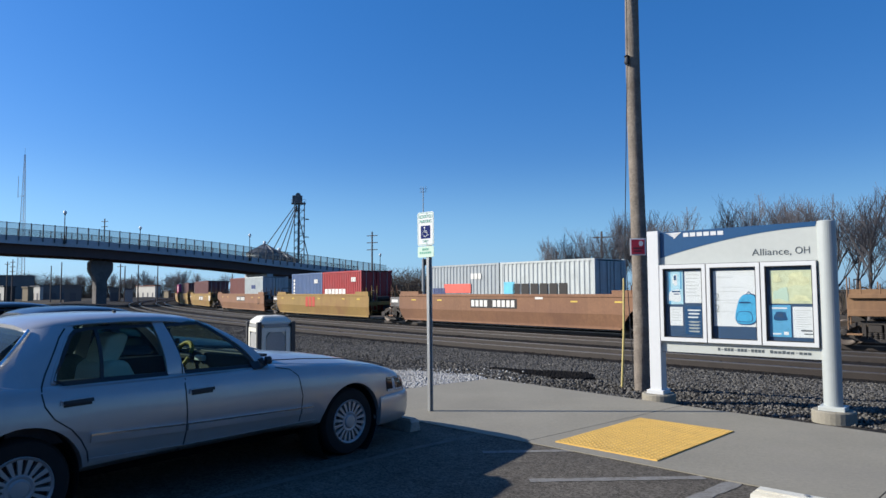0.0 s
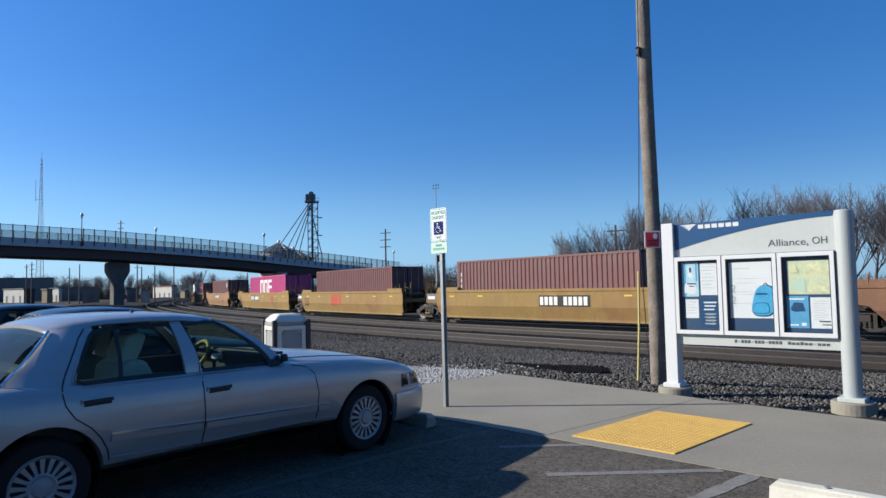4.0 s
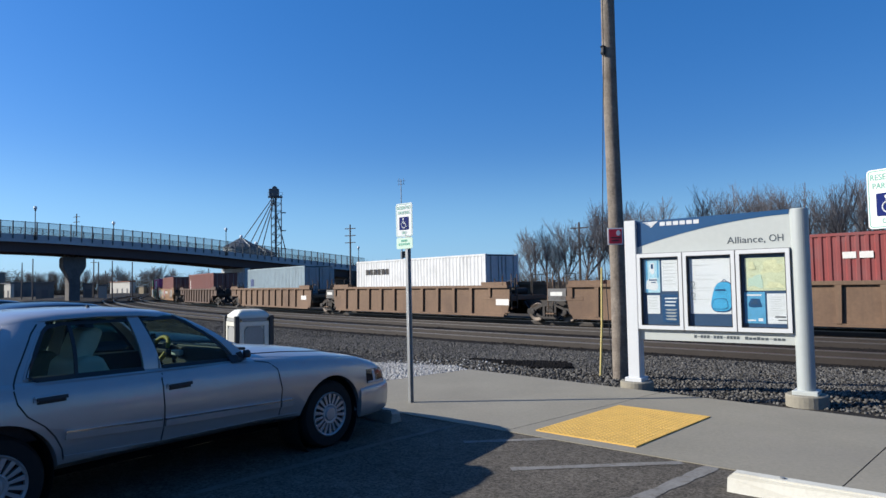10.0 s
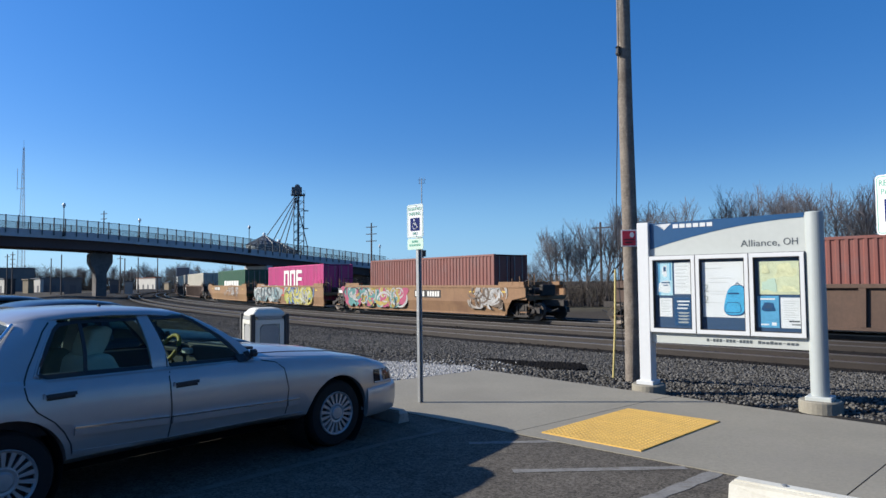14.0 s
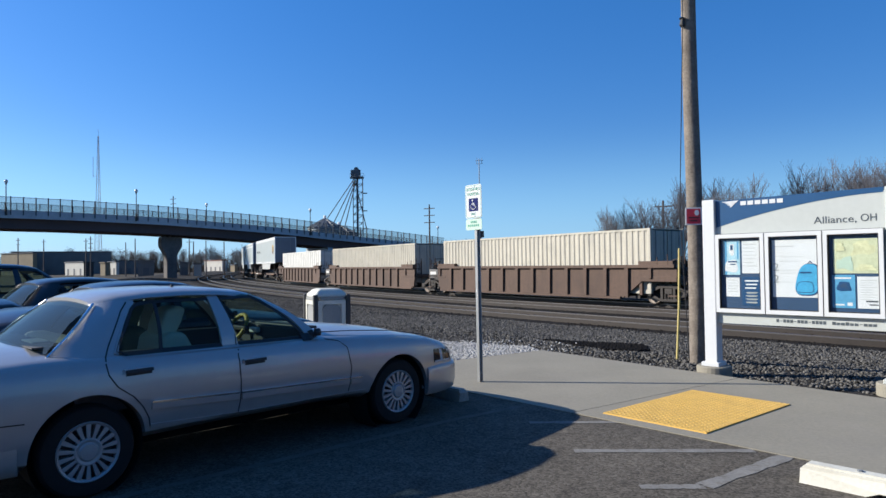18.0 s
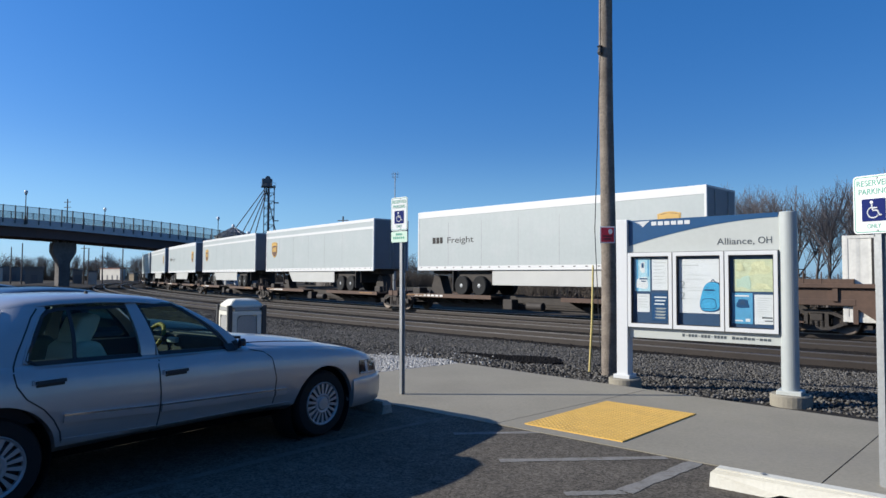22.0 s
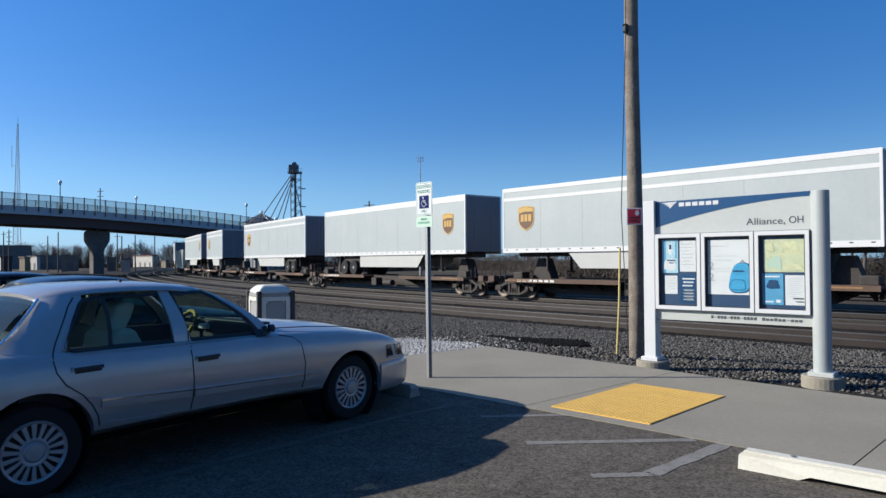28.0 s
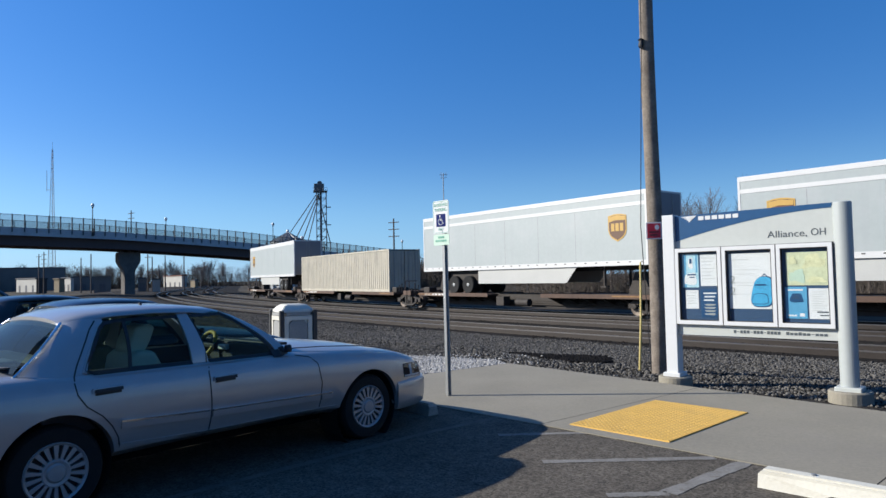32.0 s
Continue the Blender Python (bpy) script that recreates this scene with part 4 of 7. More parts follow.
def make_bin():
    root = thing("litter_bin", pose(-4.65, 13.1, -0.01, 0, 0, 38.0) @ Matrix.Diagonal((1.25, 1.25, 0.94, 1)), "square pale plastic litter bin with dark corners and hipped lid", "litter bin")
    w = 0.265
    part("body", bbox(-w + 0.02, w - 0.02, -w + 0.02, w - 0.02, 0.02, 0.98), BINGREY, root)
    for sx in (-1, 1):
        for sy in (-1, 1):
            part("corner_post", bbox(sx * (w + 0.008) - 0.036, sx * (w + 0.008) + 0.036, sy * (w + 0.008) - 0.036, sy * (w + 0.008) + 0.036, 0.0, 1.1, 0.014), BINDARK, root)
    for rz in (0, 90, 180, 270):
        arch = [(-0.15, 0.1), (0.15, 0.1), (0.15, 0.8), (0.1, 0.88), (-0.1, 0.88), (-0.15, 0.8)]
        bm = prism(arch, -w - 0.012, -w + 0.022)
        bm.transform(pose(0, 0, 0, 0, 0, rz))
        part("side_panel", bm, BINPANEL, root)
        bm = bmesh.new()
        for a, b, c, d in ((-w + 0.035, -0.16, 0.05, 0.98), (0.16, w - 0.035, 0.05, 0.98), (-0.16, 0.16, 0.89, 0.98)):
            box(bm, a, b, -w - 0.02, -w + 0.022, c, d)
        bm.transform(pose(0, 0, 0, 0, 0, rz))
        part("side_frame", bm, BINGREY, root)
        part("flap", (lambda q: (q.transform(pose(0, 0, 0, 0, 0, rz)), q)[1])(bbox(-0.2, 0.2, -w - 0.02, -w + 0.02, 0.99, 1.05)), BINPANEL, root)
    bm = bmesh.new()
    lv = []
    for r, z in ((w + 0.005, 1.05), (w, 1.1), (0.19, 1.2), (0.15, 1.225)):
        lv.append([bm.verts.new((sx * r, sy * r, z)) for sx, sy in ((-1, -1), (1, -1), (1, 1), (-1, 1))])
    for a, b in zip(lv, lv[1:]):
        for k in range(4):
            bm.faces.new((a[k], a[(k + 1) % 4], b[(k + 1) % 4], b[k]))
    bm.faces.new(lv[-1])
    bm.faces.new(lv[0][::-1])
    bmesh.ops.bevel(bm, geom=bm.edges[:], offset=0.012, segments=2, affect='EDGES')
    part("lid", bm, BINGREY, root)


# ---- cars ----
from mathutils.bvhtree import BVHTree


def cut(bm, cutters):
    """The closed mesh bm less the closed meshes cutters."""
    ob = new("cut_tmp", mesh_of(bm, "cut_tmp", None))
    tools = [new("cutter_tmp", mesh_of(c, "cutter_tmp", None)) for c in cutters]
    for t in tools:
        md = ob.modifiers.new("b", 'BOOLEAN')
        md.operation, md.object, md.solver = 'DIFFERENCE', t, 'EXACT'
    bpy.context.view_layer.update()
    me = bpy.data.meshes.new_from_object(ob.evaluated_get(bpy.context.evaluated_depsgraph_get()))
    for o in [ob] + tools:
        bpy.data.objects.remove(o)
    return me


def loft(sections):
    bm = bmesh.new()
    rings = [[bm.verts.new(p) for p in s] for s in sections]
    for a, b in zip(rings, rings[1:]):
        for k in range(len(a)):
            bm.faces.new((a[k], a[(k + 1) % len(a)], b[(k + 1) % len(a)], b[k]))
    bm.faces.new(rings[0])
    bm.faces.new(rings[-1][::-1])
    bmesh.ops.recalc_face_normals(bm, faces=bm.faces[:])
    return bm


def road_wheel(parent, x, y, r, hub):
    """A wheel whose outer face looks along the sign of y."""
    s = 1 if y > 0 else -1
    w = 0.2
    prof = [(r * 0.6, y - s * 0.05), (r * 0.64, y - s * 0.006), (r * 0.76, y + s * 0.004), (r * 0.93, y - s * 0.008), (r, y - s * 0.045), (r, y - s * (w - 0.04)), (r * 0.93, y - s * w), (r * 0.6, y - s * w)]
    tyre = part("tyre", lathe(prof, axis='y', seg=44, center=(x, 0, r), caps=False), RUBBER, parent, smooth=35)
    part("rim", lathe([(r * 0.645, y - s * 0.03), (r * 0.655, y - s * 0.004), (r * 0.635, y + s * 0.006), (r * 0.585, y - s * 0.006), (r * 0.58, y - s * 0.03)], axis='y', seg=44, center=(x, 0, r), caps=False), hub, tyre, smooth=35)
    part("rim_recess", lathe([(r * 0.62, y - s * 0.06), (r * 0.62, y - s * 0.055), (0.01, y - s * 0.055)], axis='y', seg=32, center=(x, 0, r)), BLACK, tyre)
    part("hub_centre", lathe([(r * 0.31, y - s * 0.05), (r * 0.3, y - s * 0.006), (r * 0.27, y - s * 0.001), (r * 0.21, y - s * 0.006), (r * 0.17, y + s * 0.006), (0.008, y + s * 0.009)], axis='y', seg=28, center=(x, 0, r)), hub, tyre, smooth=30)
    n = 18
    proto = None
    for k in range(n):
        a = 2 * math.pi * (k + 0.5) / n
        if proto is None:
            bm = bmesh.new()
            q = [(r * 0.28, -0.009), (r * 0.6, -0.0175), (r * 0.6, 0.0175), (r * 0.28, 0.009)]
            f = [bm.verts.new((u, s * -0.004, v)) for u, v in q]
            g = [bm.verts.new((u, s * -0.05, v * 0.8)) for u, v in q]
            bm.faces.new(f)
            for i in range(4):
                bm.faces.new((f[i], f[(i + 1) % 4], g[(i + 1) % 4], g[i]))
            bmesh.ops.recalc_face_normals(bm, faces=bm.faces[:])
            proto = mesh_of(bm, "spoke", hub)
        part("spoke", proto, None, tyre).matrix_local = pose(x, y, r, 0, -math.degrees(a), 0)


def sedan(m, body_mat, label, detail=True, group="parked cars", lift=0.0):
    """A big saloon. x forward from the front axle, y to its left."""
    root = thing("car", m, label, "car", group)
    # stations: x, half width, bottom, shoulder height, centre height
    st = [(-4.33, 0.62, 0.46, 0.72, 0.74), (-4.3, 0.8, 0.36, 0.84, 0.88), (-4.15, 0.91, 0.3, 0.93, 0.99), (-3.7, 0.965, 0.27, 0.965, 1.045), (-3.25, 0.985, 0.26, 0.985, 1.06),
          (-2.9, 0.99, 0.33, 0.985, 1.05), (-1.9, 0.995, 0.35, 0.965, 1.02), (-0.9, 0.99, 0.35, 0.945, 1.03), (-0.5, 0.985, 0.33, 0.92, 1.015),
          (0.0, 0.975, 0.27, 0.885, 0.965), (0.45, 0.95, 0.27, 0.825, 0.88), (0.7, 0.905, 0.28, 0.76, 0.815), (0.86, 0.85, 0.3, 0.69, 0.74), (0.95, 0.76, 0.33, 0.62, 0.66), (0.99, 0.66, 0.36, 0.54, 0.57)]
    st = [(x, w, zb, zs + lift * (x < -3.0), zc + lift * (x < -3.0)) for x, w, zb, zs, zc in st]
    secs = []
    for x, w, zb, zs, zc in st:
        half = [(0, zb), (w * 0.82, zb), (w * 0.95, zb + 0.06), (w * 0.985, zb + (zs - zb) * 0.28), (w, zb + (zs - zb) * 0.55), (w * 0.99, zs - 0.12), (w * 0.965, zs - 0.045), (w * 0.93, zs - 0.008), (w * 0.87, zs + 0.012), (w * 0.5, zc - 0.01), (0, zc)]
        secs.append([(x, -a, b) for a, b in half] + [(x, a, b) for a, b in half[-2:0:-1]])
    cuts = [bbox(-2.98, -1.0, -0.8, 0.8, 0.55, 1.3)]
    for x, ra, zc in ((0.0, 0.4, 0.305), (-2.913, 0.385, 0.345)):
        for s in (-1, 1):
            lo, hi = min(s * 0.6, s * 1.2), max(s * 0.6, s * 1.2)
            cuts.append(lathe([(ra, s * 0.6), (ra, s * 1.2)], axis='y', seg=40, center=(x, 0, zc)))
            cuts.append(bbox(x - ra, x + ra, lo, hi, -0.1, zc))
    me = cut(loft(secs), cuts)
    me.materials.append(body_mat)
    me.shade_smooth()
    me.set_sharp_from_angle(angle=radians(38))
    shell = part("body", me, None, root)
    skins = [shell]
    zl, zh = 0.962, 1.372

    def wall(x_low, x_high, y_low, y_high, s, out=0.0, bow=0.03, fore=0.0, zs=(None, None), flare=0.0):
        """A line of points from the belt up to the roof edge, bowed outwards."""
        pts = []
        z0, z1 = zs[0] or zl, zs[1] or zh
        for i in range(9):
            f = i / 8
            b = math.sin(math.pi * f)
            pts.append((x_low + (x_high - x_low) * f + fore * b, s * (y_low + (y_high - y_low) * f ** 1.25 + bow * b + out + flare * (1 - f) ** 7), z0 + (z1 - z0) * f))
        return pts

    def skin(lines, name, mt, thick, label="", solid_skin=True):
        bm = bmesh.new()
        g = [[bm.verts.new(p) for p in l] for l in lines]
        for a, b in zip(g, g[1:]):
            for i in range(len(a) - 1):
                bm.faces.new((a[i], a[i + 1], b[i + 1], b[i]))
        bmesh.ops.recalc_face_normals(bm, faces=bm.faces[:])
        if thick:
            bmesh.ops.solidify(bm, geom=bm.faces[:], thickness=thick)
        ob = part(name, bm, mt, root, label, smooth=45)
        if solid_skin:
            skins.append(ob)
        return ob
    roof = []
    for x, w, z in ((-1.36, 0.5, 1.325), (-1.42, 0.57, 1.352), (-1.55, 0.61, 1.382), (-1.8, 0.635, 1.408), (-2.1, 0.642, 1.418), (-2.4, 0.638, 1.411), (-2.6, 0.622, 1.394), (-2.7, 0.597, 1.374), (-2.79, 0.55, 1.345)):
        half = [(0, z - 0.03), (w * 0.97, z - 0.045), (w * 1.015, z - 0.032), (w * 1.0, z - 0.014), (w * 0.9, z + 0.012), (w * 0.6, z + 0.03), (0, z + 0.038)]
        roof.append([(x, -a, b) for a, b in half] + [(x, a, b) for a, b in half[-2:0:-1]])
    part("roof", loft(roof), body_mat, root, smooth=60)

    def strip(path, width, s, mt, name, proud=0.004, label="", ahead=(0.0, 1.0), parent=None):
        """A thin band that follows the car's side along x, z points."""
        pts = []
        for (x0, z0), (x1, z1) in zip(path, path[1:]):
            n = max(1, int(math.hypot(x1 - x0, z1 - z0) / 0.04))
            pts += [(x0 + (x1 - x0) * i / n, z0 + (z1 - z0) * i / n) for i in range(n)]
        pts.append(path[-1])
        bm = bmesh.new()
        rows = []
        for i, (x, z) in enumerate(pts):
            a, b = pts[max(0, i - 1)], pts[min(len(pts) - 1, i + 1)]
            d = Vector((b[0] - a[0], b[1] - a[1])).normalized()
            ring = []
            for k, dep in ((-0.5, -0.004), (-0.5, proud), (0.5, proud), (0.5, -0.004)):
                px, pz = x - d.y * width * k, z + d.x * width * k
                ring.append(bm.verts.new((px, s * (side(px, pz, s) + dep), pz)))
            rows.append(ring)
        for a, b in zip(rows, rows[1:]):
            for k in range(3):
                bm.faces.new((a[k], a[k + 1], b[k + 1], b[k]))
        bm.faces.new(rows[0])
        bm.faces.new(rows[-1])
        bmesh.ops.recalc_face_normals(bm, faces=bm.faces[:])
        return part(name, bm, mt, parent or shell, label)

    for s in (-1, 1):
        skin([wall(-0.93, -1.38, 0.83, 0.585, s, 0.008, fore=0.05, zs=(0.97, 1.335), flare=0.03), wall(-1.05, -1.5, 0.855, 0.605, s, 0.008, fore=0.06)], "front_pillar", body_mat, 0.03)
        skin([wall(-1.745, -1.81, 0.875, 0.625, s, 0.008), wall(-1.885, -1.9, 0.875, 0.625, s, 0.008)], "centre_pillar", body_mat, 0.03)
        q = [wall(-2.71, -2.49, 0.875, 0.62, s, 0.008, fore=-0.04, flare=0.035), wall(-2.82, -2.58, 0.872, 0.618, s, 0.01, fore=-0.035, flare=0.05), wall(-2.93, -2.66, 0.858, 0.605, s, 0.01, fore=-0.02, zs=(0.965, 1.366), flare=0.06),
             wall(-3.05, -2.73, 0.825, 0.585, s, 0.007, fore=-0.005, zs=(0.975, 1.352), flare=0.04), wall(-3.14, -2.77, 0.775, 0.56, s, 0.004, zs=(0.985, 1.338), flare=0.0)]
        skin(q, "rear_quarter", body_mat, 0.03)
        skin([wall(-1.02, -1.47, 0.85, 0.605, s, fore=0.06), wall(-1.4, -1.64, 0.865, 0.615, s, fore=0.02), wall(-1.8, -1.84, 0.868, 0.62, s)], "door_window", CARGLASS, 0)
        skin([wall(-1.86, -1.89, 0.868, 0.62, s), wall(-2.3, -2.2, 0.868, 0.62, s), wall(-2.74, -2.52, 0.868, 0.617, s, fore=-0.04)], "door_window", CARGLASS, 0)
    vs, fs = [], []
    for o in skins:
        base = len(vs)
        vs += [v.co.copy() for v in o.data.vertices]
        fs += [[base + i for i in p.vertices] for p in o.data.polygons]
    tree = BVHTree.FromPolygons(vs, fs)

    def side(x, z, s):
        hit = tree.ray_cast(Vector((x, s * 2.0, z)), Vector((0, -s, 0)))
        if hit[0] is not None and hit[0].y * s > 0.3:
            return hit[0].y * s
        return 0.9 if z < 1.0 else 0.9 - 0.68 * (z - 1.0)
    for s in (-1, 1):
        strip([(-0.98, zl + 0.006), (-1.74, zl + 0.013)], 0.024, s, BLACK, "window_seal", 0.006, parent=root)
        strip([(-1.79, 1.346), (-1.5, 1.348), (-1.42, 1.31), (-1.29, 1.2), (-1.17, 1.08), (-1.08, 0.985)], 0.024, s, BLACK, "window_seal", 0.006, parent=root)
        strip([(-1.89, zl + 0.015), (-2.66, zl + 0.022), (-2.705, zl + 0.05), (-2.66, 1.1), (-2.6, 1.2), (-2.545, 1.29), (-2.5, 1.328), (-2.4, 1.345), (-1.9, 1.347)], 0.024, s, BLACK, "window_seal", 0.006, parent=root)
        strip([(-0.98, zl - 0.014), (-2.66, zl + 0.002), (-2.735, zl + 0.035), (-2.69, 1.1), (-2.63, 1.2), (-2.57, 1.3), (-2.5, 1.348)], 0.007, s, body_mat, "window_trim", 0.008, parent=root)
        strip([(-2.385, zl + 0.02), (-2.345, 1.345)], 0.026, s, BLACK, "quarter_bar", 0.006, parent=root)
        strip([(-1.13, zl + 0.01), (-1.0, zl + 0.01), (-1.01, zl + 0.06)], 0.06, s, BLACK, "mirror_sail", 0.01, parent=root)
        edge = wall(-3.145, -2.775, 0.785, 0.57, s, 0.014, zs=(1.0, 1.346))
        bm = bmesh.new()
        for i in range(8):
            tube(bm, edge[i], edge[i + 1], 0.011, seg=6)
        part("rear_glass_trim", bm, CHROME if detail else BLACK, root, smooth=60)

    def pane(lines, name, label="", mt=CARGLASS):
        return skin(lines, name, mt, 0, label, False)
    pane([[(-0.86 - 0.09 * (yy / 0.8) ** 2, yy, 0.985), (-1.11 - 0.06 * (yy / 0.8) ** 2, yy * 0.86, 1.18), (-1.39 - 0.02 * (yy / 0.8) ** 2, yy * 0.72, 1.345)] for yy in np.linspace(-0.8, 0.8, 9)], "windscreen")
    pane([[(-3.27 + 0.13 * (yy / 0.76) ** 2, yy, 1.045 - 0.025 * (yy / 0.76) ** 2), (-3.03 + 0.07 * (yy / 0.76) ** 2, yy * 0.87, 1.215), (-2.78 + 0.01 * (yy / 0.76) ** 2, yy * 0.735, 1.362 - 0.02 * (yy / 0.76) ** 2)] for yy in np.linspace(-0.76, 0.76, 9)], "rear_window", "sloping rear window", REARGLASS)
    # dark box added so no sunlit ground shows beneath the body
    part("floor_pan", bbox(-3.85, 0.55, -0.5, 0.6, 0.2, 0.36, 0.03), UNDERSIDE, root)
    part("cabin_floor", bbox(-2.97, -1.01, -0.79, 0.79, 0.56, 0.6), INTERIOR, root)
    for s in (-1, 1):
        part("door_card", bbox(-2.97, -1.01, min(s * 0.775, s * 0.797), max(s * 0.775, s * 0.797), 0.6, 0.955), INTERIOR, root)
    for x, ra, zc in ((0.0, 0.395, 0.305), (-2.913, 0.38, 0.345)):
        for s in (-1, 1):
            road_wheel(root, x, s * 0.925, 0.325, HUB)
            part("wheel_well", lathe([(0.01, s * 0.61), (ra, s * 0.61), (ra, s * 0.9)], axis='y', seg=32, center=(x, 0, zc), caps=False), BLACK, root)
    plan = [(0.4, 0.955), (0.6, 0.94), (0.78, 0.9), (0.93, 0.83), (1.04, 0.72), (1.1, 0.56), (1.14, 0.3), (1.15, 0.0)]
    plan = [(x, -y) for x, y in plan] + [(x, y) for x, y in plan[-2::-1]]
    prof = [(0.9, 0.3), (0.955, 0.225), (0.985, 0.25), (1.0, 0.32), (1.006, 0.42), (1.004, 0.49), (0.99, 0.525), (0.96, 0.54), (0.9, 0.54)]
    secs = []
    for x, y in plan:
        secs.append([(0.2 + (x - 0.2) * (k if x > 0.5 else 1 - (1 - k) * 0.4), y * k, z) for k, z in prof])
    part("front_bumper", loft(secs), body_mat, shell, smooth=50)
    rear = [(-3.36 - (x - 0.4) * 1.45, y) for x, y in plan]
    part("rear_bumper", loft([[(-3.0 + (x + 3.0) * k, y * k, z + 0.03) for k, z in prof] for x, y in rear]), body_mat, shell, smooth=50)
    for s in (-1, 1):
        part("tail_lamp", bbox(-4.33, -4.1, s * 0.74 - 0.14, s * 0.74 + 0.14, 0.7 + 1.5 * lift, 0.86 + 1.5 * lift, 0.03), TAILRED, shell)
        mir = loft([[(x, s * y, z) for y, z in ((0.89, 0.978), (0.9, 0.972), (yo, 0.975), (yo + 0.01, 1.0), (yo, 1.03), (0.9, 1.04))] for x, yo in ((-1.0, 0.93), (-0.975, 0.942), (-0.95, 0.935), (-0.94, 0.915))])
        part("side_mirror", mir, BLACK, root, "small dark door mirror", smooth=60)
    if not detail:
        return root
    for s in (-1, 1):
        for x, z in ((-1.645, 0.832), (-2.585, 0.862)):
            # flat black strip, its colour stands for shade in the hand recess
            strip([(x - 0.095, z - 0.022), (x + 0.09, z - 0.018)], 0.02, s, BLACK, "recess_shade", 0.003)
            strip([(x - 0.1, z + 0.002), (x + 0.095, z + 0.006)], 0.024, s, BLACK, "door_handle", 0.026)
            strip([(x - 0.112, z + 0.016), (x + 0.1, z + 0.02)], 0.009, s, body_mat, "handle_trim", 0.024)
            strip([(x - 0.118, z), (x - 0.092, z)], 0.03, s, HUB, "handle_lock", 0.012)
        for a, b, za, zb in ((-2.5, -1.8, 0.595, 0.56), (-1.77, -0.665, 0.558, 0.526), (-0.645, -0.52, 0.525, 0.523)):
            strip([(a, za), (b, zb)], 0.055, s, body_mat, "side_moulding", 0.018)
            strip([(a, za + 0.027), (b, zb + 0.027)], 0.013, s, CHROME, "moulding_trim", 0.02)
            # black strip stands for shade along the moulding's lower edge
            strip([(a, za - 0.024), (b, zb - 0.024)], 0.01, s, BLACK, "moulding_shade", 0.006)
        strip([(-2.5, 0.44), (-1.79, 0.405), (-0.44, 0.4)], 0.03, s, body_mat, "sill_moulding", 0.012)
        strip([(-2.56, 1.352), (-2.62, 1.29), (-2.69, 1.18), (-2.76, 1.06), (-2.8, 0.975), (-2.81, 0.93), (-2.797, 0.852), (-2.737, 0.761), (-2.628, 0.677), (-2.564, 0.599), (-2.516, 0.506), (-2.5, 0.436), (-2.5, 0.36)], 0.009, s, BLACK, "door_seam", 0.003)
        strip([(-1.79, 1.35), (-1.76, 1.15), (-1.765, 0.97), (-1.79, 0.89), (-1.775, 0.605), (-1.785, 0.412), (-1.785, 0.36)], 0.009, s, BLACK, "door_seam", 0.003)
        strip([(-0.9, 0.938), (-0.76, 0.91), (-0.678, 0.845), (-0.639, 0.658), (-0.654, 0.391), (-0.654, 0.35)], 0.008, s, BLACK, "door_seam", 0.003)
        strip([(-3.32, 0.6), (-3.8, 0.62), (-4.1, 0.63)], 0.008, s, BLACK, "bumper_seam", 0.003)

        def lamp_patch(u0, u1, v0, v1, proud, mt, name):
            d = Vector((0.72, -s * 0.69, 0))
            bm = bmesh.new()
            n = 6
            g = [[], []]
            for i in range(n + 1):
                for j in range(n + 1):
                    u, v = u0 + (u1 - u0) * i / n, v0 + (v1 - v0) * j / n
                    x = (0.567 + 0.25 * u) * (1 - v) + (0.552 + 0.215 * u) * v
                    z = 0.563 + v * 0.142 - 0.012 * u
                    p = Vector((x, s * 0.88, z))
                    hit = tree.ray_cast(p - 2 * d, d)
                    h = hit[0] if hit[0] is not None else p
                    g[0].append(bm.verts.new(h - d * proud))
                    g[1].append(bm.verts.new(h + d * 0.01))
            w = n + 1
            for i in range(n):
                for j in range(n):
                    k = i * w + j
                    bm.faces.new((g[0][k], g[0][k + 1], g[0][k + w + 1], g[0][k + w]))
            rim = [i * w for i in range(n)] + [n * w + j for j in range(n)] + [i * w + n for i in range(n, 0, -1)] + [j for j in range(n, 0, -1)]
            for a, b in zip(rim, rim[1:] + rim[:1]):
                bm.faces.new((g[0][a], g[0][b], g[1][b], g[1][a]))
            for v in [v for v in bm.verts if not v.link_faces]:
                bm.verts.remove(v)
            bmesh.ops.recalc_face_normals(bm, faces=bm.faces[:])
            return part(name, bm, mt, shell, smooth=50)
        lamp_patch(0, 1, 0, 1, 0.006, LAMPDARK, "headlamp")
        lamp_patch(0.4, 0.54, 0.12, 0.92, 0.009, LAMPGLASS, "headlamp_reflector")
        lamp_patch(0.06, 0.96, 0.02, 0.14, 0.01, LAMPGLASS, "indicator_lens")
    bm = bmesh.new()
    path = [(-0.88, -0.78, 0.99), (-0.5, -0.79, 0.975), (0.0, -0.79, 0.937), (0.45, -0.76, 0.862), (0.7, -0.7, 0.8)]
    for a, b in zip(path, path[1:]):
        tube(bm, a, b, 0.005, seg=5)
    part("bonnet_seam", bm, BLACK, shell)
    part("wiper_cowl", bbox(-0.97, -0.84, -0.72, 0.72, 1.02, 1.045, 0.008), BLACK, root)
    def cushion(pts, y, hw, name, mt, label="", soft=0.05):
        bm = prism(pts, y - hw, y + hw)
        bmesh.ops.bevel(bm, geom=bm.edges[:], offset=soft, segments=3, affect='EDGES', profile=0.6)
        return part(name, bm, mt, root, label, smooth=60)
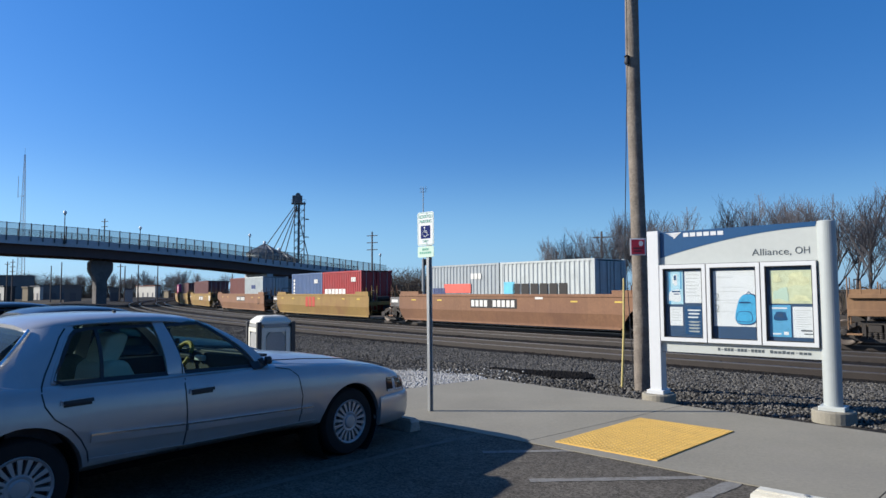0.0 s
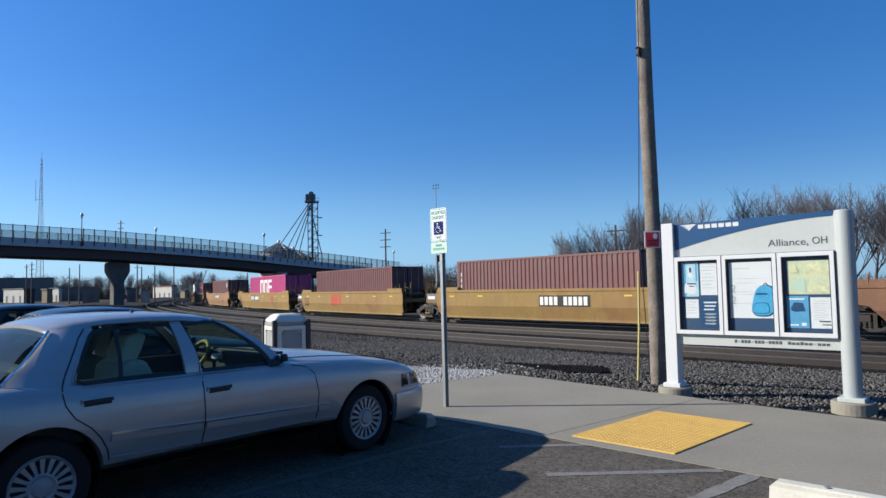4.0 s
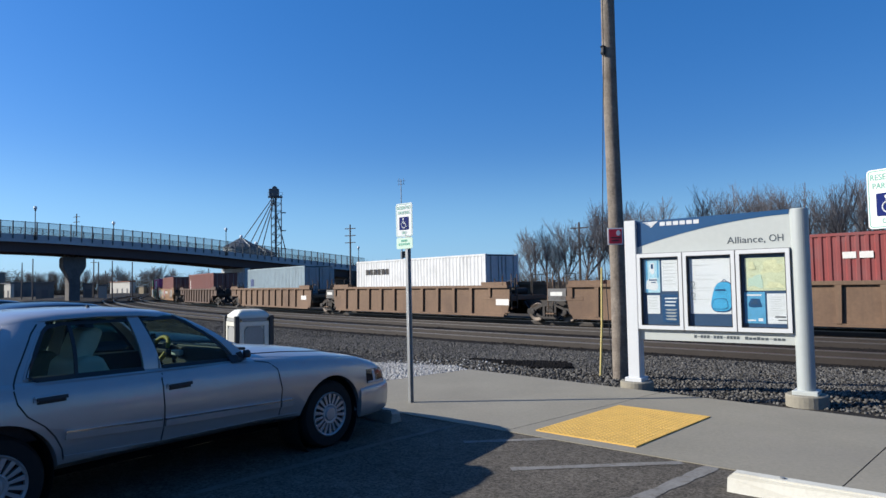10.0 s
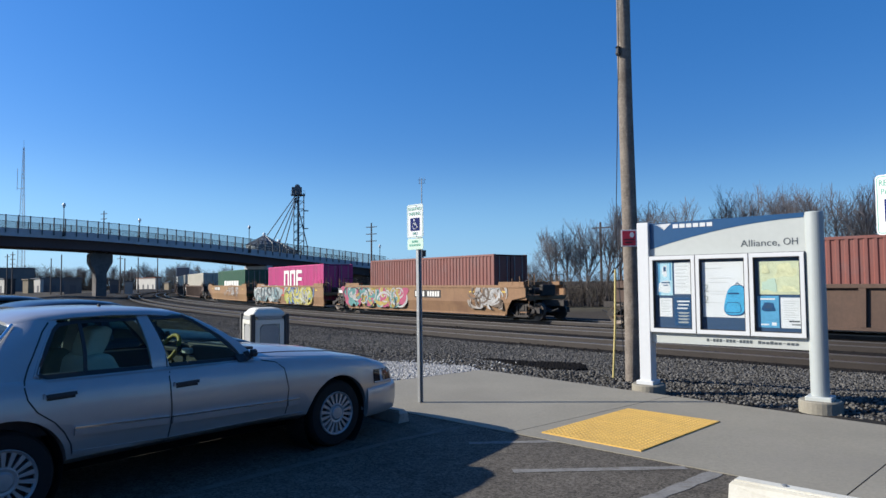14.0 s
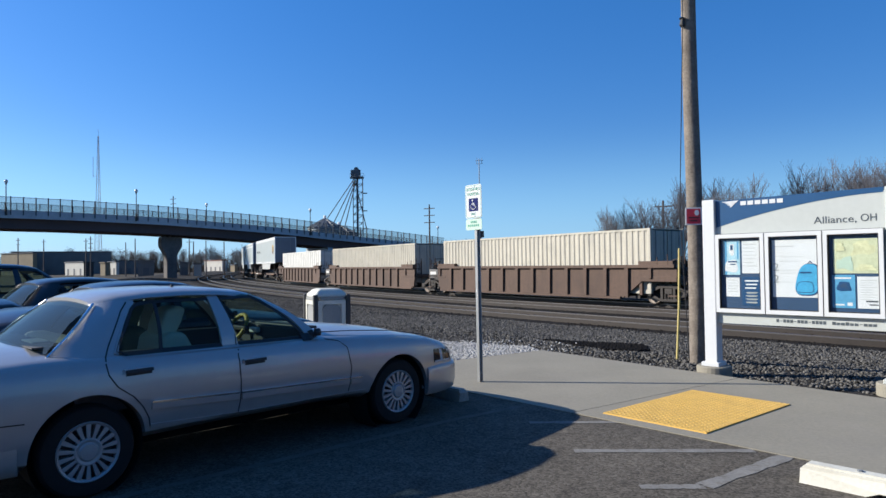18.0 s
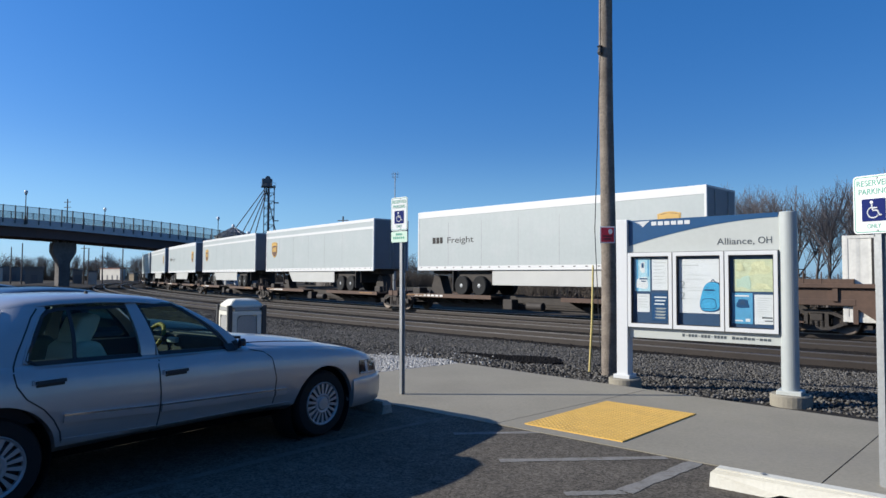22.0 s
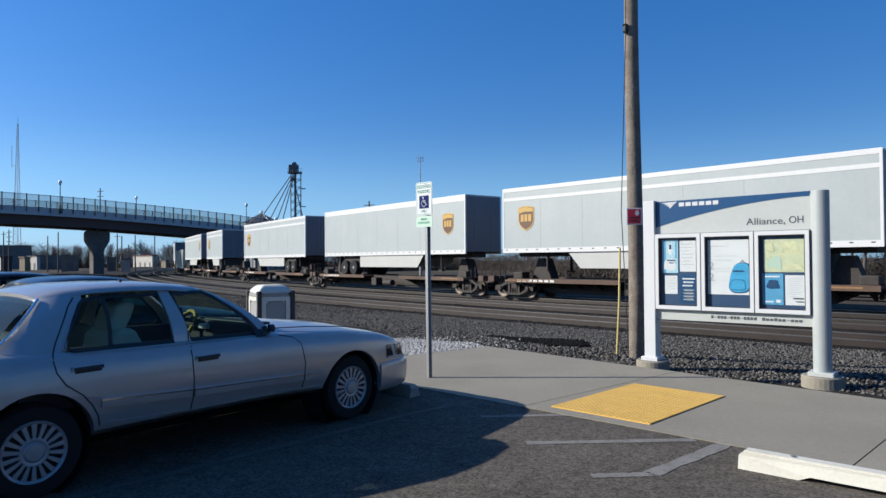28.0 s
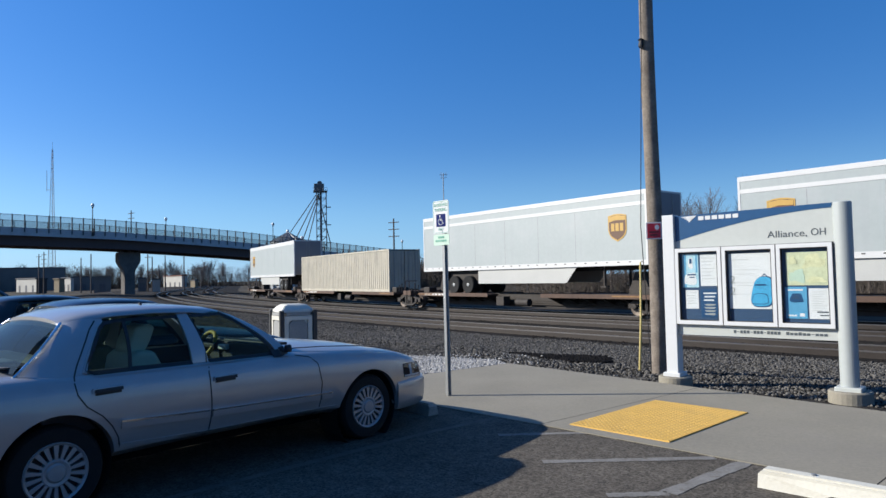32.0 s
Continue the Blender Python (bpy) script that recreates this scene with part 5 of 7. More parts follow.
    for y in (-0.42, 0.42):
        # near seat takes the pale cover, far seat the dimmed copy
        mt = SEATCOV if y < 0 else SEATDIM
        cushion([(-1.98, 0.62), (-2.26, 0.62), (-2.31, 0.9), (-2.29, 1.04), (-2.22, 1.09), (-2.09, 1.08), (-2.02, 0.95)], y, 0.25, "seat_back", mt)
        cushion([(-2.26, 1.06), (-2.25, 1.14), (-2.2, 1.27), (-2.1, 1.3), (-2.04, 1.27), (-2.08, 1.15), (-2.13, 1.06)], y, 0.14, "headrest", mt, "pale covered headrest" if y < 0 else "", 0.03)
        cushion([(-1.4, 0.62), (-2.0, 0.62), (-2.0, 0.74), (-1.42, 0.78)], y, 0.26, "seat_cushion", mt)
    part("rear_seat", bbox(-2.95, -2.74, -0.68, 0.68, 0.6, 1.08, 0.06), SEATDIM, root)
    part("parcel_shelf", bbox(-3.2, -2.98, -0.66, 0.66, 1.052, 1.062), INTERIOR, root)
    part("shelf_papers", bbox(-3.12, -3.0, -0.35, -0.05, 1.062, 1.075, 0.004), SEATCOV, root)
    wheel = bmesh.new()
    c = Vector((-1.06, 0.38, 0.985))
    tilt = Euler((0, radians(-62), 0)).to_matrix()
    n = 24
    for k in range(n):
        a, b = 2 * math.pi * k / n, 2 * math.pi * (k + 1) / n
        tube(wheel, c + tilt @ Vector((0.14 * math.cos(a), 0.14 * math.sin(a), 0)), c + tilt @ Vector((0.14 * math.cos(b), 0.14 * math.sin(b), 0)), 0.022, seg=8, caps=False)
    sw = part("steering_wheel", wheel, WHEELCOV, root, "steering wheel in a yellow cover", smooth=60)
    part("wheel_spoke", tubes([(c + tilt @ Vector((0, -0.18, 0)), c + tilt @ Vector((0, 0.18, 0)), 0.03)], 6), INTERIOR, sw)
    part("dashboard", bbox(-1.02, -0.9, -0.7, 0.7, 0.8, 1.035, 0.02), INTERIOR, root)
    part("dash_papers", bbox(-1.07, -1.02, 0.0, 0.14, 0.95, 1.0, 0.01), PAPER, root)
    part("hanging_tag", bbox(-1.42, -1.41, -0.03, 0.03, 1.16, 1.28), BLACK, root)
    part("roof_aerial", lathe([(0.018, 1.448), (0.012, 1.47), (0.004, 1.475)], seg=8, center=(-2.05, -0.3, -0.005)), BLACK, root)
    return root


def make_cars():
    sedan(pose(-2.252, 7.124, 0, 0, 0, 56.03), SILVER, "silver saloon car with multi-slot hubcaps, parked in the shade")
    row = ((2.85, 0.58, 0.83, 0.95, 1.0, NAVYCAR, "dark blue saloon car with red tail lamps, parked in a row"), (5.7, 0.85, 0.9, 0.95, 1.02, BLACKCAR, "black saloon car parked in a row"),
           (8.7, 0.4, 0.92, 1.0, 1.19, NAVYCAR, "tall dark car at the end of the row"))
    for off, fwd, sx, sy, sz, mt, lab in row:
        lx, ly = -0.8294, 0.5587
        m = pose(-2.252 + lx * off + 0.5587 * fwd, 7.124 + ly * off + 0.8294 * fwd, 0, 0, 0, 56.03)
        sedan(m @ Matrix.Diagonal((sx, sy, sz, 1)), mt, lab, detail=False, lift=0.12)


# ---- the train ----
MOVERS = []


def mover(ob, q):
    MOVERS.append((ob, q))
    ob.matrix_world = line_pose(q)
    return ob


BOGIE = {}


def bogie(parent, x):
    """Two axles with side frames, at x along the wagon."""
    if not BOGIE:
        BOGIE["bogie"] = mesh_of(bbox(-0.2, 0.2, -1.05, 1.05, 0.45, 0.72, 0.03), "bogie", TRUCKMETAL)
        out = [(-1.27, 0.36), (-1.25, 0.6), (-0.8, 0.66), (-0.42, 0.84), (0.42, 0.84), (0.8, 0.66), (1.25, 0.6), (1.27, 0.36), (0.98, 0.38), (0.6, 0.22), (0.38, 0.14), (-0.38, 0.14), (-0.6, 0.22), (-0.98, 0.38)]
        holes = [[(-0.75, 0.42), (-0.75, 0.56), (-0.42, 0.7), (-0.38, 0.7), (-0.38, 0.28), (-0.46, 0.26)], [(0.46, 0.26), (0.38, 0.28), (0.38, 0.7), (0.42, 0.7), (0.75, 0.56), (0.75, 0.42)], [(-0.26, 0.24), (-0.26, 0.72), (0.26, 0.72), (0.26, 0.24)]]
        me = cut(prism(out, -0.075, 0.075), [prism(h, -0.2, 0.2) for h in holes])
        me.materials.append(TRUCKMETAL)
        BOGIE["side_frame"] = me
        BOGIE["wheel"] = mesh_of(lathe([(0.1, -0.075), (0.33, -0.07), (0.36, -0.085), (0.42, -0.085), (0.425, 0.03), (0.455, 0.045), (0.455, 0.07), (0.2, 0.05), (0.1, 0.06)], axis='y', seg=24), "wheel", WHEELSTEEL, smooth=35)
        BOGIE["bearing_cap"] = mesh_of(lathe([(0.12, -0.05), (0.12, 0.03), (0.09, 0.05), (0.03, 0.055)], axis='y', seg=12), "bearing_cap", TRUCKMETAL)
        BOGIE["spring"] = mesh_of(lathe([(0.08, 0.24), (0.06, 0.27), (0.08, 0.3), (0.06, 0.33), (0.08, 0.36), (0.06, 0.39), (0.08, 0.42), (0.06, 0.45)], seg=10), "spring", TRUCKMETAL)
        BOGIE["axle"] = mesh_of(tubes([((0, -0.95, 0.42), (0, 0.95, 0.42), 0.09)], 10), "axle", TRUCKMETAL)
    bol = part("bogie", BOGIE["bogie"], None, parent)
    bol.location = (x, 0, 0)
    for dx in (-0.9, 0.9):
        part("axle", BOGIE["axle"], None, bol).location = (dx, 0, 0)
    for s in (-1, 1):
        part("side_frame", BOGIE["side_frame"], None, bol).location = (0, s * 1.0, 0)
        for dx in (-0.9, 0.9):
            part("wheel", BOGIE["wheel"], None, bol).matrix_local = pose(dx, s * 0.76, 0.42, 0, 0, 180 if s > 0 else 0)
            part("bearing_cap", BOGIE["bearing_cap"], None, bol).matrix_local = pose(dx, s * 1.11, 0.45, 0, 0, 180 if s < 0 else 0)
        for dx in (-0.15, 0.02, 0.17):
            part("spring", BOGIE["spring"], None, bol).location = (dx, s * 1.0, 0)
    return bol


WAGON_MATS = {}


def wagon_mat(key):
    cols = {"rust": ((0.202, 0.0989, 0.0499), (0.146, 0.0688, 0.0387)), "yellow": ((0.237, 0.148, 0.0396), (0.189, 0.0903, 0.0344)), "tan": ((0.224, 0.125, 0.0602), (0.146, 0.0731, 0.0387)),
            "brown": ((0.15, 0.0903, 0.0533), (0.086, 0.0499, 0.031)), "darkbrown": ((0.0903, 0.0533, 0.0361), (0.0516, 0.031, 0.0224)), "orange": ((0.232, 0.129, 0.0533), (0.163, 0.0817, 0.0387))}
    if key not in WAGON_MATS:
        c, d = cols[key]
        WAGON_MATS[key] = mat("wagon_" + key, c, 0.8, var=0.2, scale=0.35, fine=9, bump=0.08, dirt=d, dirt_amt=0.85, dirt_scale=0.3, streak=tuple(0.45 * k + 0.008 for k in d), streak_amt=0.16)
    return WAGON_MATS[key]


LOGO_WHITE = mat("stencil_white", (0.62, 0.6, 0.55), 0.8, var=0.15, bump=0)
PANELGREY = mat("wagon_end_grey", (0.12, 0.115, 0.11), 0.75, var=0.2, scale=2, bump=0.05)
STENCIL_DARK = mat("stencil_dark", (0.025, 0.022, 0.02), 0.8, var=0.15, bump=0)
REFLECT = mat("yellow_reflector", (0.55, 0.38, 0.05), 0.5, var=0.1, bump=0)
STENCIL_RED = mat("stencil_red", (0.38, 0.04, 0.02), 0.7, var=0.15, bump=0)


def well_car(q0, q1, key, ribbed, front_bogie, rear_bogie, extra=()):
    """x forward; its front end is at q0. Near side is -y."""
    m = wagon_mat(key)
    length = q1 - q0
    kind = "ribbed" if ribbed else "smooth-sided"
    tone = {"rust": "rust-brown", "yellow": "dusty yellow", "tan": "tan", "brown": "weathered brown", "darkbrown": "dark weathered brown", "orange": "faded orange"}[key]
    root = mover(thing("well_wagon", pose(0, 0, 0), f"{tone} {kind} container well wagon on the far track", "rail wagon", "well wagons"), (q0 + q1) / 2)
    a = length / 2
    top, bot = 1.62, 0.22
    for s in (-1, 1):
        w = 1.33 if ribbed else 1.42
        d1, d2, d3 = (2.2, 2.9, 3.3) if ribbed else (1.3, 1.75, 1.9)
        if rear_bogie == "end":
            x0, xb = -a + 0.35, -a + d3
            back = [(x0, top), (x0, 1.15), (-a + d1, 1.0), (-a + d2, 0.5), (xb, bot)]
        else:
            x0, xb = -a + 1.45, -a + 1.75
            back = [(x0, top), (x0, 0.95), (x0 + 0.1, 0.5), (xb, bot)]
        if front_bogie:
            x1, xf = a - 0.35, a - d3
            fore = [(xf, bot), (a - d2, 0.5), (a - d1, 1.0), (x1, 1.15), (x1, top)]
        else:
            x1, xf = a - 0.35, a - 0.62
            fore = [(xf, bot), (a - 0.48, 0.5), (x1, 0.95), (x1, top)]
        prof = back + fore
        wall = prism(prof, s * w - 0.04, s * w + 0.04)
        if not ribbed:
            # the lower half leans inwards
            bmesh.ops.bisect_plane(wall, geom=wall.verts[:] + wall.edges[:] + wall.faces[:], plane_co=(0, 0, 0.86), plane_no=(0, 0, 1))
            for v in wall.verts:
                if v.co.z < 0.86:
                    v.co.y -= s * 0.17 * (0.86 - v.co.z) / 0.64
        part("side_wall", wall, m, root)
        part("top_chord", bbox(x0 + 0.05, x1 - 0.05, s * 1.4 - 0.09, s * 1.4 + 0.09, top - 0.02, top + 0.12, 0.01), m, root)
        sy = 1.4 if ribbed else 1.24
        part("bottom_sill", bbox(xb + 0.05, xf - 0.05, s * sy - 0.08, s * sy + 0.06, bot - 0.03, bot + 0.08), m, root)
        if ribbed:
            n = max(8, int((length - 3.4) / 1.17))
            rib = mesh_of(prism([(-0.07, bot + 0.05), (0.07, bot + 0.05), (0.11, top), (-0.11, top)], -0.06, 0.06), "rib", m)
            for k in range(n):
                x = -a + 1.7 + (length - 3.4) * k / (n - 1)
                lo = 0 if 2.4 < x + a < length - 2.4 else 1
                if lo:
                    r = part("rib", bbox(x - 0.08, x + 0.08, s * 1.4 - 0.05, s * 1.4 + 0.05, 1.15, top), m, root)
                else:
                    r = part("rib", rib, None, root)
                    r.location = (x, s * 1.42, 0)
        else:
            for x in (-a * 0.7, -a * 0.45, a * 0.1, a * 0.55, a * 0.8):
                part("reflector", bbox(x - 0.2, x + 0.2, s * 1.463 - 0.003, s * 1.463 + 0.003, 1.36, 1.43), REFLECT, root)
        for e in (-1, 1):
            for k in range(2):
                x = e * (a - 0.75 - 0.55 * k)
                part("grab_post", tubes([((x, s * 1.43, top + 0.1), (x, s * 1.43, top + 0.55 - 0.1 * k), 0.025)], 6), m, root)
            g0, g1 = (a - 2.3, a - 0.5) if e > 0 else (x0 + 0.1, x0 + 1.9)
            part("guide_ledge", bbox(g0, g1, s * 1.28 - 0.16, s * 1.28 + 0.16, top + 0.1, top + 0.28), m, root)
    floor = bmesh.new()
    for k in range(9):
        x = -a + 2.6 + (length - 5.2) * k / 8
        box(floor, x - 0.12, x + 0.12, -1.15, 1.15, bot, bot + 0.14)
    part("floor_beams", floor, TRUCKMETAL, root)
    for e in (-1, 1):
        part("end_platform", bbox(min(e * (a - 2.3), e * (a - 0.35)), max(e * (a - 2.3), e * (a - 0.35)), -1.38, 1.38, 1.0, 1.22, 0.02), m, root)
        part("end_wall", bbox(min(e * (a - 2.35), e * (a - 2.2)), max(e * (a - 2.35), e * (a - 2.2)), -1.34, 1.34, 0.4, top), m, root)
        part("drawbar", bbox(min(e * (a - 0.6), e * (a + 0.95)), max(e * (a - 0.6), e * (a + 0.95)), -0.17, 0.17, 0.72, 0.98), TRUCKMETAL, root)
        lad = bmesh.new()
        for yy in (-1.25, -0.85):
            tube(lad, (e * (a - 0.32), yy, 0.55), (e * (a - 0.32), yy, 2.3), 0.022, seg=6)
        for k in range(5):
            tube(lad, (e * (a - 0.32), -1.25, 0.65 + 0.32 * k), (e * (a - 0.32), -0.85, 0.65 + 0.32 * k), 0.018, seg=6)
        part("ladder", lad, m, root)
        rail = bmesh.new()
        for yy in (0.2, 1.2):
            tube(rail, (e * (a - 0.25), yy, 1.2), (e * (a - 0.25), yy, 2.25), 0.022, seg=6)
        tube(rail, (e * (a - 0.25), 0.2, 2.25), (e * (a - 0.25), 1.2, 2.25), 0.022, seg=6)
        part("hand_rail", rail, TRUCKMETAL, root)
        for yy, zt in ((-1.15, 1.95), (-0.7, 2.1), (0.5, 1.9)):
            part("end_post", tubes([((e * (a - 0.6), yy, 1.15), (e * (a - 0.6), yy, zt), 0.045)], 6), TRUCKMETAL, root)
        part("air_reservoir", lathe([(0.05, -0.55), (0.17, -0.5), (0.17, 0.4), (0.05, 0.45)], axis='y', seg=12, center=(e * (a - 0.95), 0, 1.42)), TRUCKMETAL, root)
        part("valve_box", bbox(*sorted((e * (a - 1.6), e * (a - 1.25))), -1.2, -0.8, 1.22, 1.62, 0.03), TRUCKMETAL, root)
        part("brake_wheel", lathe([(0.26, -0.02), (0.29, 0.0), (0.26, 0.02), (0.24, 0.0)], axis='y', seg=18, center=(e * (a - 0.7), -0.95, 1.7), caps=False), TRUCKMETAL, root)
        hose = bmesh.new()
        pts = [(e * (a - 0.2), -0.45, 0.9), (e * (a + 0.1), -0.45, 0.6), (e * (a + 0.5), -0.45, 0.48), (e * (a + 0.85), -0.45, 0.6)]
        for p0, p1 in zip(pts, pts[1:]):
            tube(hose, p0, p1, 0.035, seg=6)
        part("brake_hose", hose, BLACK, root)
        part("step", bbox(*sorted((e * (a - 0.75), e * (a - 0.3))), -1.45, -1.2, 0.38, 0.43), m, root)
    if front_bogie:
        bogie(root, a - 1.05)
        part("brake_gear", bbox(a - 0.35, a - 0.1, -0.5, 0.4, 1.2, 1.75, 0.04), TRUCKMETAL, root)
    if rear_bogie == "end":
        bogie(root, -a + 1.05)
        part("brake_gear", bbox(-a + 0.1, -a + 0.35, -0.5, 0.4, 1.2, 1.75, 0.04), TRUCKMETAL, root)
    elif rear_bogie == "shared":
        bogie(root, -a + 0.25)
        for s in (-1, 1):
            part("number_panel", bbox(-a + 0.4, -a + 1.4, s * 1.36 - 0.02, s * 1.36 + 0.02, 0.98, 1.55, 0.01), PANELGREY, root, "grey stencilled end panel")
            part("panel_bar", bbox(-a + 0.55, -a + 1.2, s * 1.385 - 0.004, s * 1.385 + 0.004, 1.22, 1.4), LOGO_WHITE, root)
    for kind, x, z, w, h in extra:
        y = -1.468 if not ribbed else -1.378
        if kind == "marks":
            part("mark_ground", bbox(x - w / 2 - 0.08, x + w / 2 + 0.08, y, y + 0.004, z - h / 2 - 0.07, z + h / 2 + 0.07), STENCIL_DARK, root)
            n = 10
            for k in range(n):
                if k != 4:
                    x0 = x - w / 2 + w * k / n
                    part("mark_bar", bbox(x0, x0 + w / n * 0.72, y - 0.004, y, z - h / 2, z + h / 2), LOGO_WHITE, root)
        elif kind == "53":
            lettering("size_figure", "53", h * 1.35, pose(x, y - 0.004, z, 90, 0, 0), STENCIL_DARK, root)
        elif kind == "logo":
            for k in range(3):
                part("logo_bar", bbox(x - w / 2 + w * k / 3, x - w / 2 + w * (k + 0.75) / 3, y - 0.004, y, z - h / 2, z + h / 2), STENCIL_RED, root)
        elif kind == "patch":
            part("white_patch", bbox(x - w / 2, x + w / 2, y - 0.003, y, z - h / 2, z + h / 2), LOGO_WHITE, root)
        else:
            graffiti(root, x, z, w, h, y, kind)
    return root


SPRAY = {}


def graffiti(root, x, z, w, h, y, kind):
    """Sprayed patches under a tangle of curved strokes, with no letters."""
    pal = {"graf_a": [(0.3, 0.05, 0.1), (0.07, 0.2, 0.19), (0.34, 0.33, 0.31), (0.3, 0.22, 0.05), (0.03, 0.03, 0.035)],
           "graf_b": [(0.2, 0.24, 0.23), (0.12, 0.19, 0.2), (0.36, 0.37, 0.35), (0.05, 0.06, 0.065), (0.03, 0.03, 0.035)],
           "graf_c": [(0.26, 0.28, 0.05), (0.36, 0.32, 0.07), (0.33, 0.33, 0.28), (0.08, 0.14, 0.26), (0.03, 0.03, 0.035)],
           "graf_d": [(0.2, 0.15, 0.11), (0.26, 0.22, 0.18), (0.34, 0.33, 0.31), (0.28, 0.26, 0.24), (0.1, 0.07, 0.05)]}[kind]
    rng = random.Random(int(abs(x) * 100) + len(kind) + ord(kind[-1]))
    for c in pal:
        if c not in SPRAY:
            SPRAY[c] = mat("spray_paint", c, 0.75, var=0.35, scale=2.5, fine=18, bump=0)
    mats = [SPRAY[c] for c in pal]
    lo, hi = z - h / 2, z + h / 2
    if kind != "graf_d":
        for k in range(9):
            cx, cz = x + (k - 4) / 9 * w + rng.uniform(-0.04, 0.04) * w, z + rng.uniform(-0.12, 0.12) * h
            rx, rz_, ph, sl = rng.uniform(0.08, 0.12) * w, rng.uniform(0.3, 0.5) * h, rng.uniform(0, 6), rng.uniform(-0.4, 0.4)
            pts = []
            for a in np.linspace(0, 6.283, 23)[:-1]:
                r = 1 + 0.22 * math.sin(3 * a + ph) + 0.12 * math.sin(8 * a + 2 * ph)
                dz = rz_ * r * math.sin(a)
                pts.append((cx + rx * r * math.cos(a) + sl * dz, min(max(cz + dz, lo), hi)))
            bm = bmesh.new()
            bm.faces.new([bm.verts.new((px, y - 0.001 * (k + 1), pz)) for px, pz in pts])
            part("sprayed_patch", bm, mats[k % 2], root)
    for c in (4, 2, 3, 1, 2):
        bm = bmesh.new()
        yy = y - 0.011 - 0.0012 * (c + 5 * (rng.random() < 0.5))
        for _ in range((7 if c == 4 else 15) if kind != "graf_d" else 9):
            cx, cz = x + rng.uniform(-0.44, 0.44) * w, z + rng.uniform(-0.3, 0.3) * h
            r, a0, span = rng.uniform(0.15, 0.5) * h, rng.uniform(0, 6.28), rng.uniform(1.2, 3.4)
            wd, sq = rng.uniform(0.02, 0.05) * h * (1.6 if c in (1, 3) else 1.0), rng.uniform(0.8, 1.7)
            prev = None
            for i in range(8):
                a, t = a0 + span * i / 7, wd * (0.35 + math.sin(math.pi * (i + 0.5) / 8))
                q = []
                for rr in (r - t, r + t):
                    q.append(bm.verts.new((cx + sq * rr * math.cos(a), yy, min(max(cz + rr * math.sin(a), lo), hi))))
                if prev:
                    bm.faces.new((prev[0], prev[1], q[1], q[0]))
                prev = q
        tagged(part("sprayed_stroke", bm, mats[c], root), kind="stuff")


CONT_MATS = {}


def cont_mat(key):
    cols = {"brown": (0.127, 0.0374, 0.0337), "red": (0.329, 0.0224, 0.0224), "rust": (0.174, 0.0505, 0.0365), "crimson": (0.202, 0.0337, 0.0299), "pink": (0.464, 0.0337, 0.164), "white": (0.568, 0.555, 0.507), "cream": (0.434, 0.397, 0.314),
            "lightblue": (0.239, 0.307, 0.337), "grey": (0.299, 0.329, 0.337), "palegrey": (0.419, 0.449, 0.434), "blue": (0.0748, 0.127, 0.247), "green": (0.015, 0.0896, 0.0412), "snow": (0.553, 0.553, 0.539)}
    if key not in CONT_MATS:
        CONT_MATS[key] = mat("container_" + key, cols[key], 0.55, var=0.1, scale=1.0, fine=10, bump=0.05, dirt=tuple(0.55 * c + 0.05 for c in cols[key]), dirt_amt=0.55, dirt_scale=1.1, streak=tuple(0.4 * c + 0.04 for c in cols[key]), streak_amt=0.4)
    return CONT_MATS[key]


